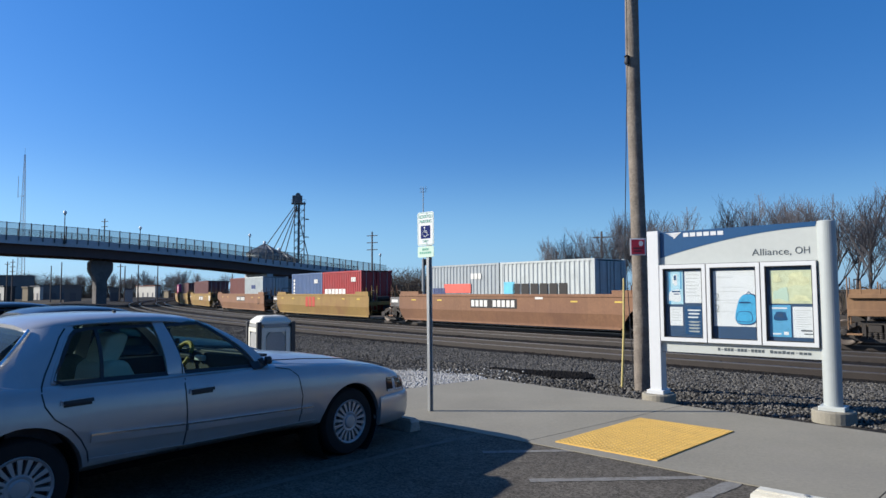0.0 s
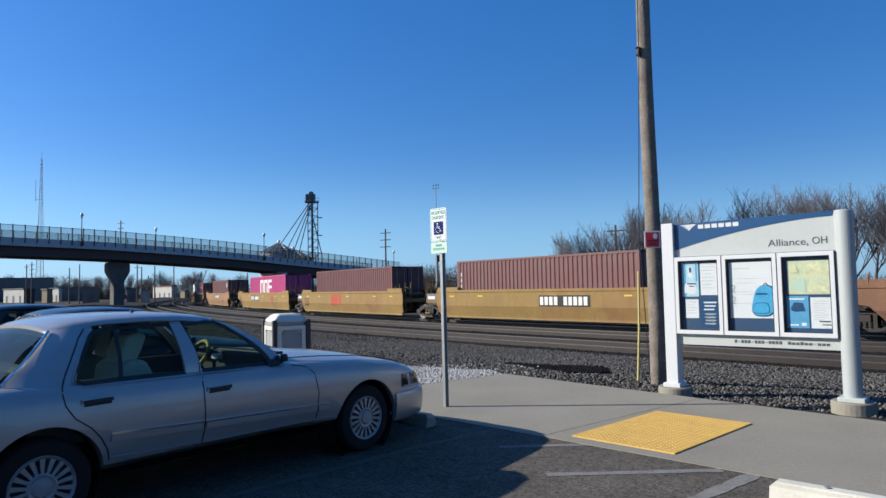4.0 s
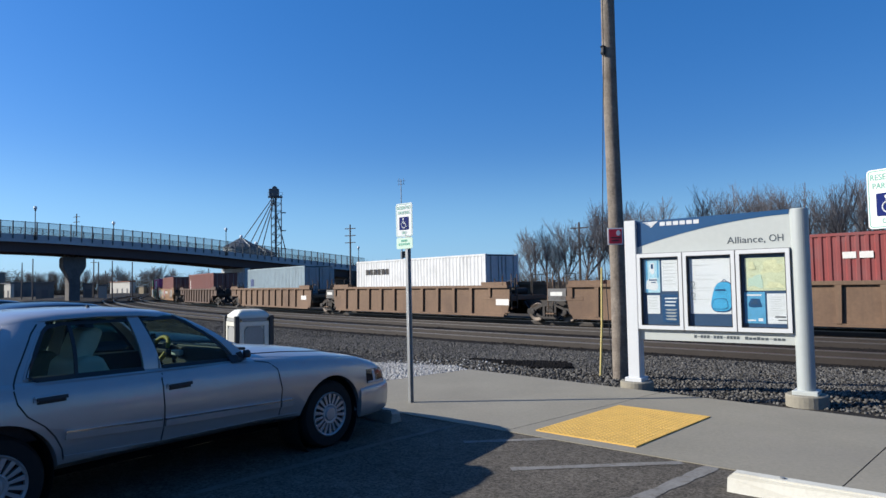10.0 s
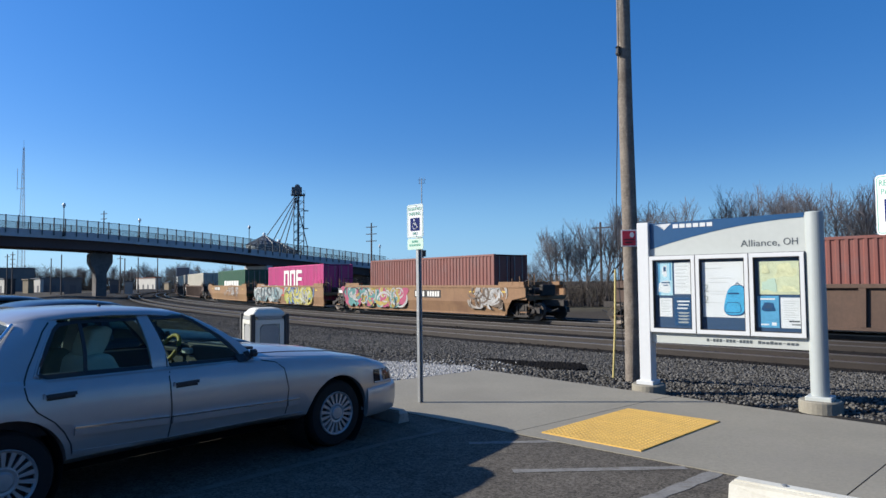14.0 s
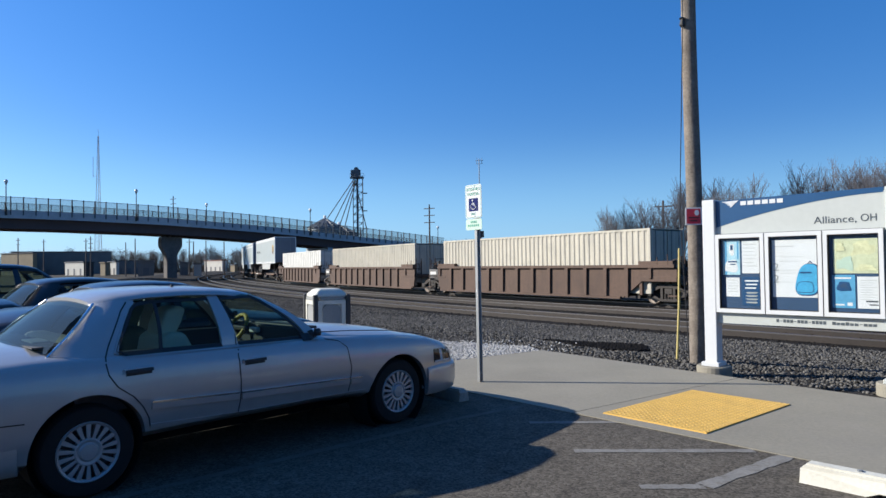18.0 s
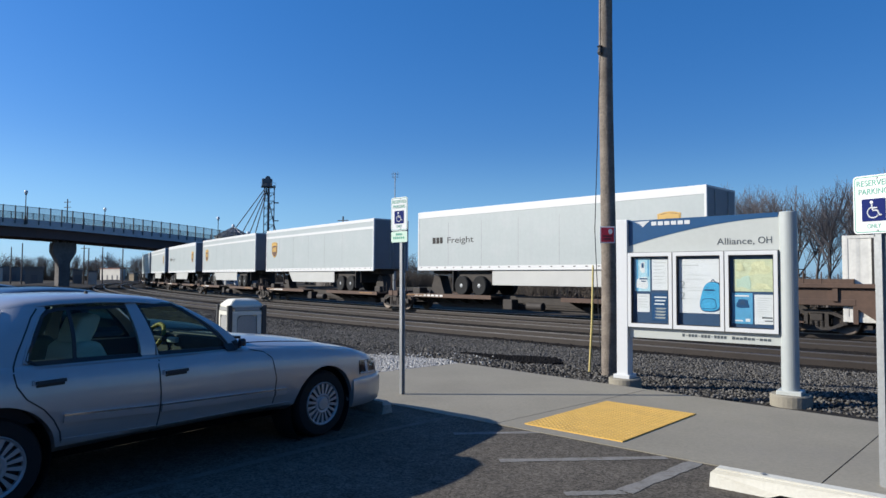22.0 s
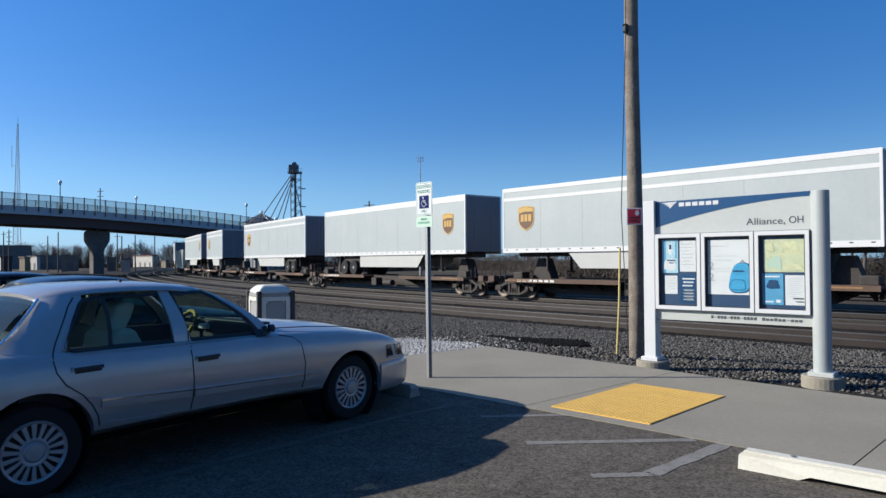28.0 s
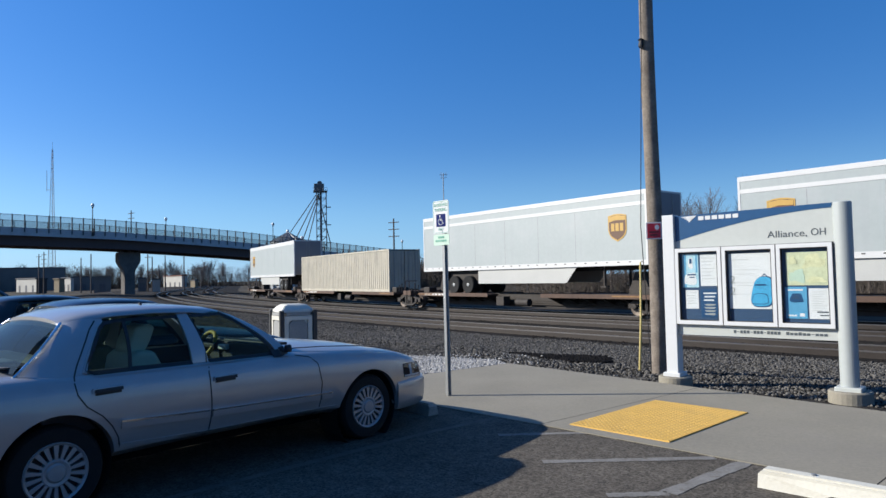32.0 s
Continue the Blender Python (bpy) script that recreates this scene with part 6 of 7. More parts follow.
def container(q0, q1, key, label, pitch=0.28, height=2.9, z0=0.46, marks=(), depth=0.036, seams=False):
    m = cont_mat(key)
    length = q1 - q0
    root = mover(thing("container", pose(0, 0, 0), label, "container", "freight containers"), (q0 + q1) / 2)
    a, w = length / 2, 1.22
    z1 = z0 + height
    n = max(4, int(round((length - 0.3) / pitch)))
    step = (length - 0.3) / n
    for s in (-1, 1):
        bm = bmesh.new()
        prev = None
        for k in range(n):
            x0 = -a + 0.15 + step * k
            for f, inn in ((0.0, 0), (0.34, 0), (0.5, 1), (0.84, 1)):
                y = s * (w - 0.012 - depth * inn)
                v = (bm.verts.new((x0 + f * step, y, z0 + 0.16)), bm.verts.new((x0 + f * step, y, z1 - 0.09)))
                if prev:
                    bm.faces.new((prev[0], v[0], v[1], prev[1]) if s < 0 else (v[0], prev[0], prev[1], v[1]))
                prev = v
        part("side_panel", bm, m, root)
        for k in range(1, n if seams else 0):
            x0, y = -a + 0.15 + step * k, s * (w - 0.012)
            part("panel_seam", bbox(x0 - 0.035, x0 + 0.035, min(y, y + s * 0.006), max(y, y + s * 0.006), z0 + 0.17, z1 - 0.1), STENCIL_DARK, root)
        part("bottom_rail", bbox(-a + 0.1, a - 0.1, s * w - 0.06, s * w + 0.0 if s < 0 else s * w, z0, z0 + 0.17) if s > 0 else bbox(-a + 0.1, a - 0.1, -w, -w + 0.06, z0, z0 + 0.17), m, root)
        part("top_rail", bbox(-a + 0.1, a - 0.1, min(s * w, s * (w - 0.06)), max(s * w, s * (w - 0.06)), z1 - 0.1, z1), m, root)
        for e in (-1, 1):
            part("corner_post", bbox(min(e * a, e * (a - 0.17)), max(e * a, e * (a - 0.17)), min(s * (w + 0.003), s * (w - 0.16)), max(s * (w + 0.003), s * (w - 0.16)), z0, z1 + 0.004, 0.01), m, root)
    part("roof", bbox(-a + 0.05, a - 0.05, -w + 0.05, w - 0.05, z1 - 0.05, z1 - 0.012), m, root)
    part("floor", bbox(-a + 0.05, a - 0.05, -w + 0.07, w - 0.07, z0 + 0.05, z0 + 0.15), TRUCKMETAL, root)
    part("rear_wall", bbox(-a + 0.02, -a + 0.08, -w + 0.15, w - 0.15, z0 + 0.02, z1 - 0.02), m, root)
    for yy in (-0.55, 0.55):
        dr = part("door", bbox(a - 0.09, a - 0.03, yy - 0.52, yy + 0.52, z0 + 0.15, z1 - 0.1, 0.01), m, root)
        for r in (-0.28, 0.28):
            part("lock_rod", tubes([((a - 0.005, yy + r, z0 + 0.12), (a - 0.005, yy + r, z1 - 0.08), 0.02)], 6), GALV, dr)
    for kind, x, z, ww, hh, col in marks:
        nb = {"three": 3, "six": 6, "two": 2, "block": 1, "col": 1}[kind]
        if kind == "col":
            for k in range(5):
                part("name_bar", bbox(x - ww / 2, x + ww / 2, -w - 0.004, -w + 0.01, z - hh / 2 + hh * k / 5, z - hh / 2 + hh * (k + 0.7) / 5), col, root)
        elif kind == "three" and hh > 1.0:
            for k in range(3):
                x0, st = x - ww / 2 + ww * k / 3, 0.3
                x1 = x0 + ww / 3 * 0.82
                bm = bmesh.new()
                box(bm, x0, x0 + st, -w - 0.004, -w + 0.01, z - hh / 2, z + hh / 2)
                if k < 2:
                    box(bm, x1 - st, x1, -w - 0.004, -w + 0.01, z - hh / 2, z + hh / 2)
                box(bm, x0 + st, x1 - (st if k < 2 else 0), -w - 0.004, -w + 0.01, z + hh / 2 - 0.26, z + hh / 2)
                if k == 2:
                    box(bm, x0 + st, x1, -w - 0.004, -w + 0.01, z - 0.2, z + 0.06)
                part("name_shape", bm, col, root)
        else:
            for k in range(nb):
                x0 = x - ww / 2 + ww * k / nb
                part("name_bar", bbox(x0, x0 + ww / nb * (0.8 if nb > 1 else 1), -w - 0.004, -w + 0.01, z - hh / 2, z + hh / 2), col, root)
    return root


TRAILER = mat("trailer_grey", (0.335, 0.368, 0.36), 0.45, var=0.05, scale=0.8, fine=6, bump=0.02, dirt=(0.4, 0.4, 0.4), dirt_amt=0.35, dirt_scale=0.8, streak=(0.3, 0.31, 0.32), streak_amt=0.18)
# trailer grey darkened: the ends' shade is put into the colour
TRAILEREND = mat("trailer_end_shaded", (0.142, 0.152, 0.171), 0.5, var=0.15, scale=1.0, bump=0.02)
TRAILERWHITE = mat("trailer_white_rail", (0.558, 0.558, 0.544), 0.45, var=0.05, bump=0)
SKIRT = mat("trailer_skirt", (0.41, 0.41, 0.385), 0.5, var=0.08, scale=1, bump=0)
SHIELDGOLD = mat("shield_gold", (0.46, 0.28, 0.06), 0.5, var=0.08, bump=0)
SHIELDBROWN = mat("shield_brown", (0.1, 0.045, 0.02), 0.5, var=0.08, bump=0)


def trailer(q0, q1, wheels_front, words, white_top, skirt=True, ax0=2.85):
    """A semi-trailer riding on the train; wheels_front: its road wheels are at the train's front end."""
    length = q1 - q0
    root = mover(thing("semi_trailer", pose(0, 0, 0), "pale grey box semi-trailer with gold shield emblem on a spine wagon", "semi-trailer", "parcel trailers"), (q0 + q1) / 2)
    a, w, z0, z1 = length / 2, 1.3, 2.28, 5.52
    e = 1 if wheels_front else -1
    part("box", bbox(-a, a, -w, w, z0 + 0.1, z1 - 0.06, 0.015), TRAILER, root)
    part("roof", bbox(-a + 0.02, a - 0.02, -w + 0.03, w - 0.03, z1 - 0.06, z1, 0.02), TRAILERWHITE, root)
    for s in (-1, 1):
        lo, hi = sorted((s * (w - 0.02), s * (w + 0.012)))
        part("top_rail", bbox(-a - 0.004, a + 0.004, lo, hi, z1 - (0.2 if white_top else 0.36), z1 - 0.02), TRAILERWHITE, root)
        if white_top:
            part("side_band", bbox(-a + 0.08, a - 0.08, lo, hi, z1 - 0.66, z1 - 0.5), TRAILERWHITE, root)
        seam = bmesh.new()
        for k in range(1, int(length / 2.44)):
            box(seam, -a + 2.44 * k - 0.012, -a + 2.44 * k + 0.012, min(s * w, s * (w + 0.003)), max(s * w, s * (w + 0.003)), z0 + 0.2, z1 - 0.7)
        tagged(part("panel_seam", seam, GALV, root), kind="stuff")
        part("bottom_rail", bbox(-a - 0.004, a + 0.004, min(s * (w - 0.03), s * (w + 0.015)), max(s * (w - 0.03), s * (w + 0.015)), z0 - 0.02, z0 + 0.2), TRAILERWHITE, root)
        riv = bmesh.new()
        n = int(length / 0.62)
        for k in range(n):
            x = -a + 0.3 + k * (length - 0.6) / max(1, n - 1)
            box(riv, x - 0.06, x + 0.06, min(s * (w + 0.015), s * (w + 0.02)), max(s * (w + 0.015), s * (w + 0.02)), z0 + 0.11, z0 + 0.15)
        part("marker_tape", riv, TRUCKMETAL, root)
        for ee in (-1, 1):
            part("corner_cap", bbox(min(ee * (a - 0.09), ee * (a + 0.008)), max(ee * (a - 0.09), ee * (a + 0.008)), min(s * (w - 0.08), s * (w + 0.014)), max(s * (w - 0.08), s * (w + 0.014)), z0, z1 - 0.02, 0.01), TRAILERWHITE, root)
    part("underframe", bbox(-a + 0.4, a - 0.4, -0.5, 0.5, z0 - 0.22, z0 + 0.1), TRUCKMETAL, root)
    # running gear
    ax = (a - ax0, a - ax0 - 1.28) if length > 12 else (a - 1.2,)
    part("axle_frame", bbox(*sorted((e * (ax[0] + 0.9), e * (ax[-1] - 0.9))), -1.0, 1.0, 1.5, z0, 0.02), TRUCKMETAL, root)
    for x in ax:
        for s in (-1, 1):
            ty = part("tyre", lathe([(0.26, s * 1.26), (0.46, s * 1.28), (0.51, s * 1.23), (0.51, s * 0.78), (0.3, s * 0.74)], axis='y', seg=24, center=(e * x, 0, 1.45)), RUBBER, root, smooth=40)
            part("hub", lathe([(0.27, s * 1.2), (0.24, s * 1.21), (0.12, s * 1.22), (0.1, s * 1.27), (0.02, s * 1.28)], axis='y', seg=16, center=(e * x, 0, 1.45)), GALV, ty)
    for s in (-1, 1):
        part("mud_flap", bbox(*sorted((e * (ax[0] + 0.62), e * (ax[0] + 0.66))), min(s * 0.8, s * 1.25), max(s * 0.8, s * 1.25), 1.15, z0), BLACK, root)
        leg = bmesh.new()
        x = -e * (a - 2.6)
        tube(leg, (x, s * 0.95, z0), (x, s * 0.95, 1.35), 0.07, seg=6)
        tube(leg, (x, s * 0.95, 2.1), (x + e * 0.6, s * 0.75, z0), 0.03, seg=6)
        box(leg, x - 0.15, x + 0.15, s * 0.95 - 0.13, s * 0.95 + 0.13, 1.28, 1.35)
        part("landing_leg", leg, TRUCKMETAL, root)
        if skirt and length > 12:
            x0, x1 = e * (ax[-1] - 0.9), -e * (a - 4.0)
            pts = [(x0, z0), (x0, 1.5), (x1 + e * 0.7, 1.5), (x1, z0)]
            part("side_skirt", prism(pts, s * 1.22 - 0.015, s * 1.22 + 0.015), SKIRT, root)
    if length <= 12 and skirt:
        for s in (-1, 1):
            part("side_skirt", prism([(e * (ax[-1] - 0.8), z0), (e * (ax[-1] - 0.8), 1.5), (-e * (a - 3.6), 1.5), (-e * (a - 3.0), z0)], s * 1.22 - 0.015, s * 1.22 + 0.015), SKIRT, root)
    # emblem at the end away from the wheels
    sx = -e * (a - 1.55)
    zc = 4.05

    def shield(k):
        half = [(0.5, 0.44), (0.5, -0.2), (0.44, -0.4), (0.3, -0.56), (0.0, -0.72)]
        pts = [(sx + u * k, zc + v * k) for u, v in half] + [(sx - u * k, zc + v * k) for u, v in half[-2::-1]]
        return pts + [(sx - 0.25 * k, zc + 0.5 * k), (sx, zc + 0.52 * k), (sx + 0.25 * k, zc + 0.5 * k)]
    em = part("emblem", prism(shield(1.0), -w - 0.016, -w - 0.004), SHIELDGOLD, root, "brown and gold shield")
    part("emblem_field", prism(shield(0.9), -w - 0.02, -w - 0.0165), SHIELDBROWN, em)
    part("emblem_swoosh", prism([(sx - 0.44, zc + 0.16), (sx - 0.1, zc + 0.24), (sx + 0.44, zc + 0.22), (sx + 0.44, zc + 0.39), (sx, zc + 0.46), (sx - 0.44, zc + 0.39)], -w - 0.024, -w - 0.0205), SHIELDGOLD, em)
    for k in range(3):
        part("emblem_bar", bbox(sx - 0.33 + 0.24 * k, sx - 0.15 + 0.24 * k, -w - 0.027, -w - 0.0245, zc - 0.25, zc + 0.1), SHIELDGOLD, em)
    if words:
        x0 = -a + 1.2
        for k, ww in enumerate((0.24, 0.24, 0.2)):
            part("name_bar", bbox(x0 + 0.3 * k, x0 + 0.3 * k + ww, -w - 0.008, -w - 0.002, 3.72, 4.05), STENCIL_DARK, root)
        lettering("lettering", "Freight", 0.46, pose(x0 + 2.12, -w - 0.004, 3.86, 90, 0, 0), STENCIL_DARK, root, 1.95)
    for ee in (-1, 1):
        end = part("end_wall", bbox(*sorted((ee * a, ee * (a + 0.006))), -w + 0.09, w - 0.09, z0 + 0.12, z1 - 0.1), TRAILEREND, root)
        for yy in (-0.02, 0.02) if ee == e else (-0.6, 0.6):
            part("end_rod", tubes([((ee * (a + 0.02), yy * 6 if ee == e else yy, z0 + 0.15), (ee * (a + 0.02), yy * 6 if ee == e else yy, z1 - 0.15), 0.018)], 6), GALV, end)
    return root


def spine_car(q0, q1, first, last, key="tan"):
    m = wagon_mat(key)
    length = q1 - q0
    root = mover(thing("spine_wagon", pose(0, 0, 0), "rusty low spine wagon carrying road trailers", "rail wagon", "spine wagons"), (q0 + q1) / 2)
    a = length / 2
    prof = [(-a + 0.2, 0.95), (a - 0.2, 0.95), (a - 0.2, 0.7), (a - 2.6, 0.6), (a - 3.4, 0.24), (-a + 3.4, 0.24), (-a + 2.6, 0.6), (-a + 0.2, 0.7)]
    part("centre_sill", prism(prof, -0.36, 0.36), TRUCKMETAL, root)
    for s in (-1, 1):
        for x0, x1 in ((-a + 1.6, -a + 8.0), (a - 8.0, a - 1.6)):
            part("tyre_deck", bbox(x0, x1, min(s * 0.55, s * 1.36), max(s * 0.55, s * 1.36), 0.84, 0.93, 0.01), m, root)
            v = prism([(s * 0.3, 0.42), (s * 1.25, 0.78), (s * 1.25, 0.84), (s * 0.3, 0.84)], -0.06, 0.06, axis='x')
            me = mesh_of(v, "deck_bracket", TRUCKMETAL)
            for k in range(6):
                part("deck_bracket", me, None, root).location = (x0 + 0.4 + (x1 - x0 - 0.8) * k / 5, 0, 0)
            part("deck_edge", bbox(x0, x1, min(s * 1.34, s * 1.38), max(s * 1.34, s * 1.38), 0.78, 0.98), m, root)
        sg = bmesh.new()
        for k in range(7):
            box(sg, -a + 2.2 + 0.34 * k, -a + 2.45 + 0.34 * k, min(s * 1.38, s * 1.386), max(s * 1.38, s * 1.386), 0.83, 0.93)
        part("mark_bars", sg, LOGO_WHITE, root)
    for e in (-1, 1):
        h2 = prism([(e * (a - 2.9) - 0.6, 0.95), (e * (a - 2.9) + 0.6, 0.95), (e * (a - 2.9) + 0.2, 1.98), (e * (a - 2.9) - 0.2, 1.98)], -0.32, 0.32)
        part("hitch_stand", h2, TRUCKMETAL, root)
        part("end_sill", bbox(*sorted((e * (a - 0.5), e * (a - 0.1))), -1.25, 1.25, 0.8, 1.08), m, root)
        part("drawbar", bbox(*sorted((e * (a - 0.6), e * (a + 0.5))), -0.15, 0.15, 0.72, 0.96), TRUCKMETAL, root)
        part("hand_rail", tubes([((e * (a - 0.3), -1.2, 1.0), (e * (a - 0.3), -1.2, 1.7), 0.022), ((e * (a - 0.3), -1.2, 1.7), (e * (a - 0.3), -0.6, 1.7), 0.022)], 6), m, root)
    tank = lathe([(0.05, -0.5), (0.2, -0.45), (0.2, 0.45), (0.05, 0.5)], seg=16)
    tank.transform(pose(0.4, -1.0, 0.5, 0, 90, 0))
    part("air_reservoir", tank, TRUCKMETAL, root, smooth=40)
    for x0 in (-a + 1.5, a - 3.6):
        part("deck_strip", bbox(x0, x0 + 1.5, -1.392, -1.384, 0.86, 0.92), wagon_mat("orange"), root)
    for e in (-1, 1):
        for k, zz in enumerate((1.25, 1.55, 1.45)):
            part("end_post", tubes([((e * (a - 0.5 - 0.35 * k), -1.15, 0.95), (e * (a - 0.5 - 0.35 * k), -1.15, zz), 0.03)], 6), TRUCKMETAL, root)
        part("brake_cylinder", bbox(*sorted((e * (a - 2.3), e * (a - 1.7))), -1.1, -0.5, 0.95, 1.3, 0.05), TRUCKMETAL, root)
    part("valve_box", bbox(-1.6, -1.0, -1.1, -0.6, 0.3, 0.8, 0.03), TRUCKMETAL, root)
    for z in (0.5, 0.62):
        part("brake_rod", tubes([((-a + 1.0, -0.55, z), (a - 1.0, -0.55, z - 0.08), 0.025)], 6), TRUCKMETAL, root)
    if first:
        bogie(root, a - 1.7)
    if last:
        bogie(root, -a + 1.7)
    else:
        bogie(root, -a)
    return root


def make_train():
    PINKW = LOGO_WHITE
    W = well_car
    W(-18.0, 1.6, "tan", True, True, "end")
    W(8.0, 27.4, "rust", False, True, "shared", [("marks", 0.0, 1.25, 3.3, 0.34), ("patch", 3.2, 1.55, 0.5, 0.12)])
    W(29.3, 47.6, "yellow", False, False, "shared", [("logo", -0.6, 1.15, 1.9, 0.75), ("53", -8.0, 1.0, 1, 0.5)])
    W(49.4, 68.3, "rust", False, False, "end", [("marks", 1.0, 1.25, 3.0, 0.32), ("53", 7.4, 1.0, 1, 0.5)])
    W(71.8, 90.8, "yellow", False, True, "shared", [("marks", 1.6, 1.15, 3.0, 0.4), ("patch", 8.1, 1.2, 0.7, 0.6)])
    W(92.7, 111.0, "yellow", False, False, "shared", [("logo", -1.0, 1.15, 1.9, 0.75), ("53", -6.6, 0.92, 1, 0.6)])
    W(112.5, 131.6, "yellow", False, False, "end", [("marks", -2.0, 1.2, 2.8, 0.34), ("53", -8.0, 0.95, 1, 0.55), ("logo", 4.0, 1.2, 0.7, 0.4)])
    W(136.0, 155.7, "orange", False, True, "end", [("marks", 0.6, 1.3, 2.6, 0.3)])
    W(159.0, 178.3, "brown", True, True, "shared")
    W(179.9, 198.4, "brown", True, False, "shared", [("patch", 8.4, 0.9, 0.9, 0.3)])
    W(200.0, 218.5, "brown", True, False, "end", [("patch", 7.6, 1.0, 0.9, 0.3)])
    W(223.2, 242.5, "darkbrown", True, True, "end")
    W(246.8, 266.4, "tan", False, True, "shared", [("graf_a", -4.6, 1.05, 7.5, 1.4), ("marks", 1.4, 1.25, 2.4, 0.3), ("graf_d", 6.6, 1.1, 2.4, 1.2)])
    W(268.0, 285.2, "tan", False, False, "shared", [("graf_b", -4.2, 1.05, 6.6, 1.45), ("graf_c", 3.2, 1.0, 5.6, 1.5), ("logo", -0.6, 1.2, 1.6, 0.7)])
    W(286.9, 305.8, "orange", False, False, "end", [("graf_d", 3.0, 1.25, 6.6, 1.15), ("marks", -4.0, 1.4, 2.6, 0.28), ("53", -8.4, 1.0, 1, 0.5)])
    W(309.1, 329.0, "darkbrown", True, True, "shared")
    W(330.4, 349.2, "darkbrown", True, False, "shared")
    W(350.6, 369.2, "darkbrown", True, False, "end")
    black = STENCIL_DARK
    blue = mat("mark_cyan", (0.1, 0.42, 0.55), 0.6, bump=0)
    redm = mat("mark_red", (0.6, 0.09, 0.06), 0.6, bump=0)
    navym = mat("mark_navy", (0.03, 0.05, 0.14), 0.6, bump=0)
    C = container
    C(11.4, 17.35, "palegrey", "pale grey corrugated freight container with dark lettering", marks=(("six", -0.3, 1.95, 3.6, 0.62, black), ("block", -2.35, 2.0, 0.75, 0.7, blue)))
    C(17.45, 23.4, "grey", "grey corrugated freight container with red band", marks=(("block", -0.4, 2.05, 2.3, 0.5, redm), ("six", -2.0, 1.9, 1.2, 0.35, navym), ("three", 1.2, 2.7, 0.9, 0.3, LOGO_WHITE)))
    C(31.3, 37.35, "red", "bright red corrugated freight container", marks=(("six", -0.9, 1.85, 3.4, 0.5, LOGO_WHITE), ("three", 1.9, 2.75, 0.7, 0.3, LOGO_WHITE)))
    C(37.45, 43.5, "blue", "dull blue corrugated freight container", marks=(("col", -2.5, 2.3, 0.3, 1.4, LOGO_WHITE), ("three", 1.9, 2.7, 0.7, 0.3, LOGO_WHITE)))
    C(51.2, 57.2, "palegrey", "pale grey corrugated freight container in a well wagon", marks=(("six", 0, 2.4, 1.4, 0.35, navym),))
    C(57.3, 63.3, "rust", "rust-red corrugated freight container in a well wagon")
    C(75.6, 87.75, "brown", "maroon corrugated freight container", marks=(("col", -5.7, 2.0, 0.06, 1.6, LOGO_WHITE),))
    C(94.8, 106.95, "brown", "maroon corrugated freight container")
    C(114.6, 126.75, "pink", "magenta corrugated freight container with broad white marks", marks=(("three", -0.1, 2.34, 4.2, 1.3, LOGO_WHITE),))
    C(138.5, 150.65, "brown", "maroon corrugated freight container", marks=(("three", 5.2, 2.7, 0.5, 0.5, LOGO_WHITE),))
    C(162.5, 174.65, "crimson", "crimson corrugated freight container", marks=(("block", 5.2, 2.55, 0.28, 0.5, SHIELDGOLD), ("two", 3.2, 2.6, 1.0, 0.22, LOGO_WHITE)))
    C(182.1, 194.25, "snow", "clean white freight container", depth=0.02, marks=(("six", -3.7, 2.65, 2.6, 0.34, black),))
    C(201.9, 214.05, "lightblue", "light blue-grey corrugated freight container", marks=(("two", -4.9, 2.2, 0.8, 0.6, navym),))
    C(225.6, 237.75, "rust", "faded red corrugated freight container", marks=(("col", -5.2, 1.9, 0.3, 1.8, LOGO_WHITE),))
    C(249.7, 261.85, "rust", "faded red corrugated freight container")
    C(269.0, 281.15, "pink", "magenta corrugated freight container with broad white marks", marks=(("three", -0.05, 2.34, 4.2, 1.3, LOGO_WHITE),))
    C(288.9, 301.05, "green", "dark green corrugated freight container", marks=(("six", 0.4, 1.9, 6.5, 0.7, LOGO_WHITE),))
    C(310.9, 327.1, "cream", "long cream ribbed freight container", pitch=0.33)
    C(331.0, 347.3, "cream", "long cream ribbed freight container", pitch=0.3)
    C(351.1, 367.3, "white", "long white panelled freight container", pitch=0.72, depth=0.012, seams=True)
    edges = [(370.6, 390.9), (390.9, 410.3), (410.3, 429.6), (429.6, 448.6), (448.6, 467.9), (467.9, 487.3), (487.5, 507.8), (507.8, 526.6), (526.6, 545.8), (546.0, 566.0), (566.0, 585.3), (585.3, 604.4)]
    firsts, lasts = {370.6, 487.5, 546.0}, {487.3, 545.8, 604.4}
    for k, (q0, q1) in enumerate(edges):
        spine_car(q0, q1, q0 in firsts, q1 in lasts, "darkbrown")
    T = trailer
    T(371.8, 388.5, False, True, False, ax0=3.4)
    T(393.0, 409.1, True, False, True)
    T(411.6, 427.8, True, False, True)
    T(431.0, 447.0, False, True, False)
    T(450.2, 466.3, False, False, True)
    T(469.4, 486.1, True, False, True)
    T(489.0, 505.5, False, False, False)
    T(509.1, 525.3, True, False, True)
    T(534.9, 543.8, True, False, True)
    T(547.7, 563.9, False, False, True)
    T(586.5, 602.7, True, False, False)
    C(568.4, 584.6, "cream", "long cream container carried on a spine wagon", pitch=0.3, z0=0.98, height=2.9)


# ---- the road bridge over the line ----
def bridge_at(az):
    r = 115.5 / math.cos(radians(az + 51.0))
    return Vector((r * math.sin(radians(az)), r * math.cos(radians(az)), 0))


BR0, BR1 = bridge_at(-66.0), bridge_at(-10.2)
BR_DIR = (BR1 - BR0).normalized()
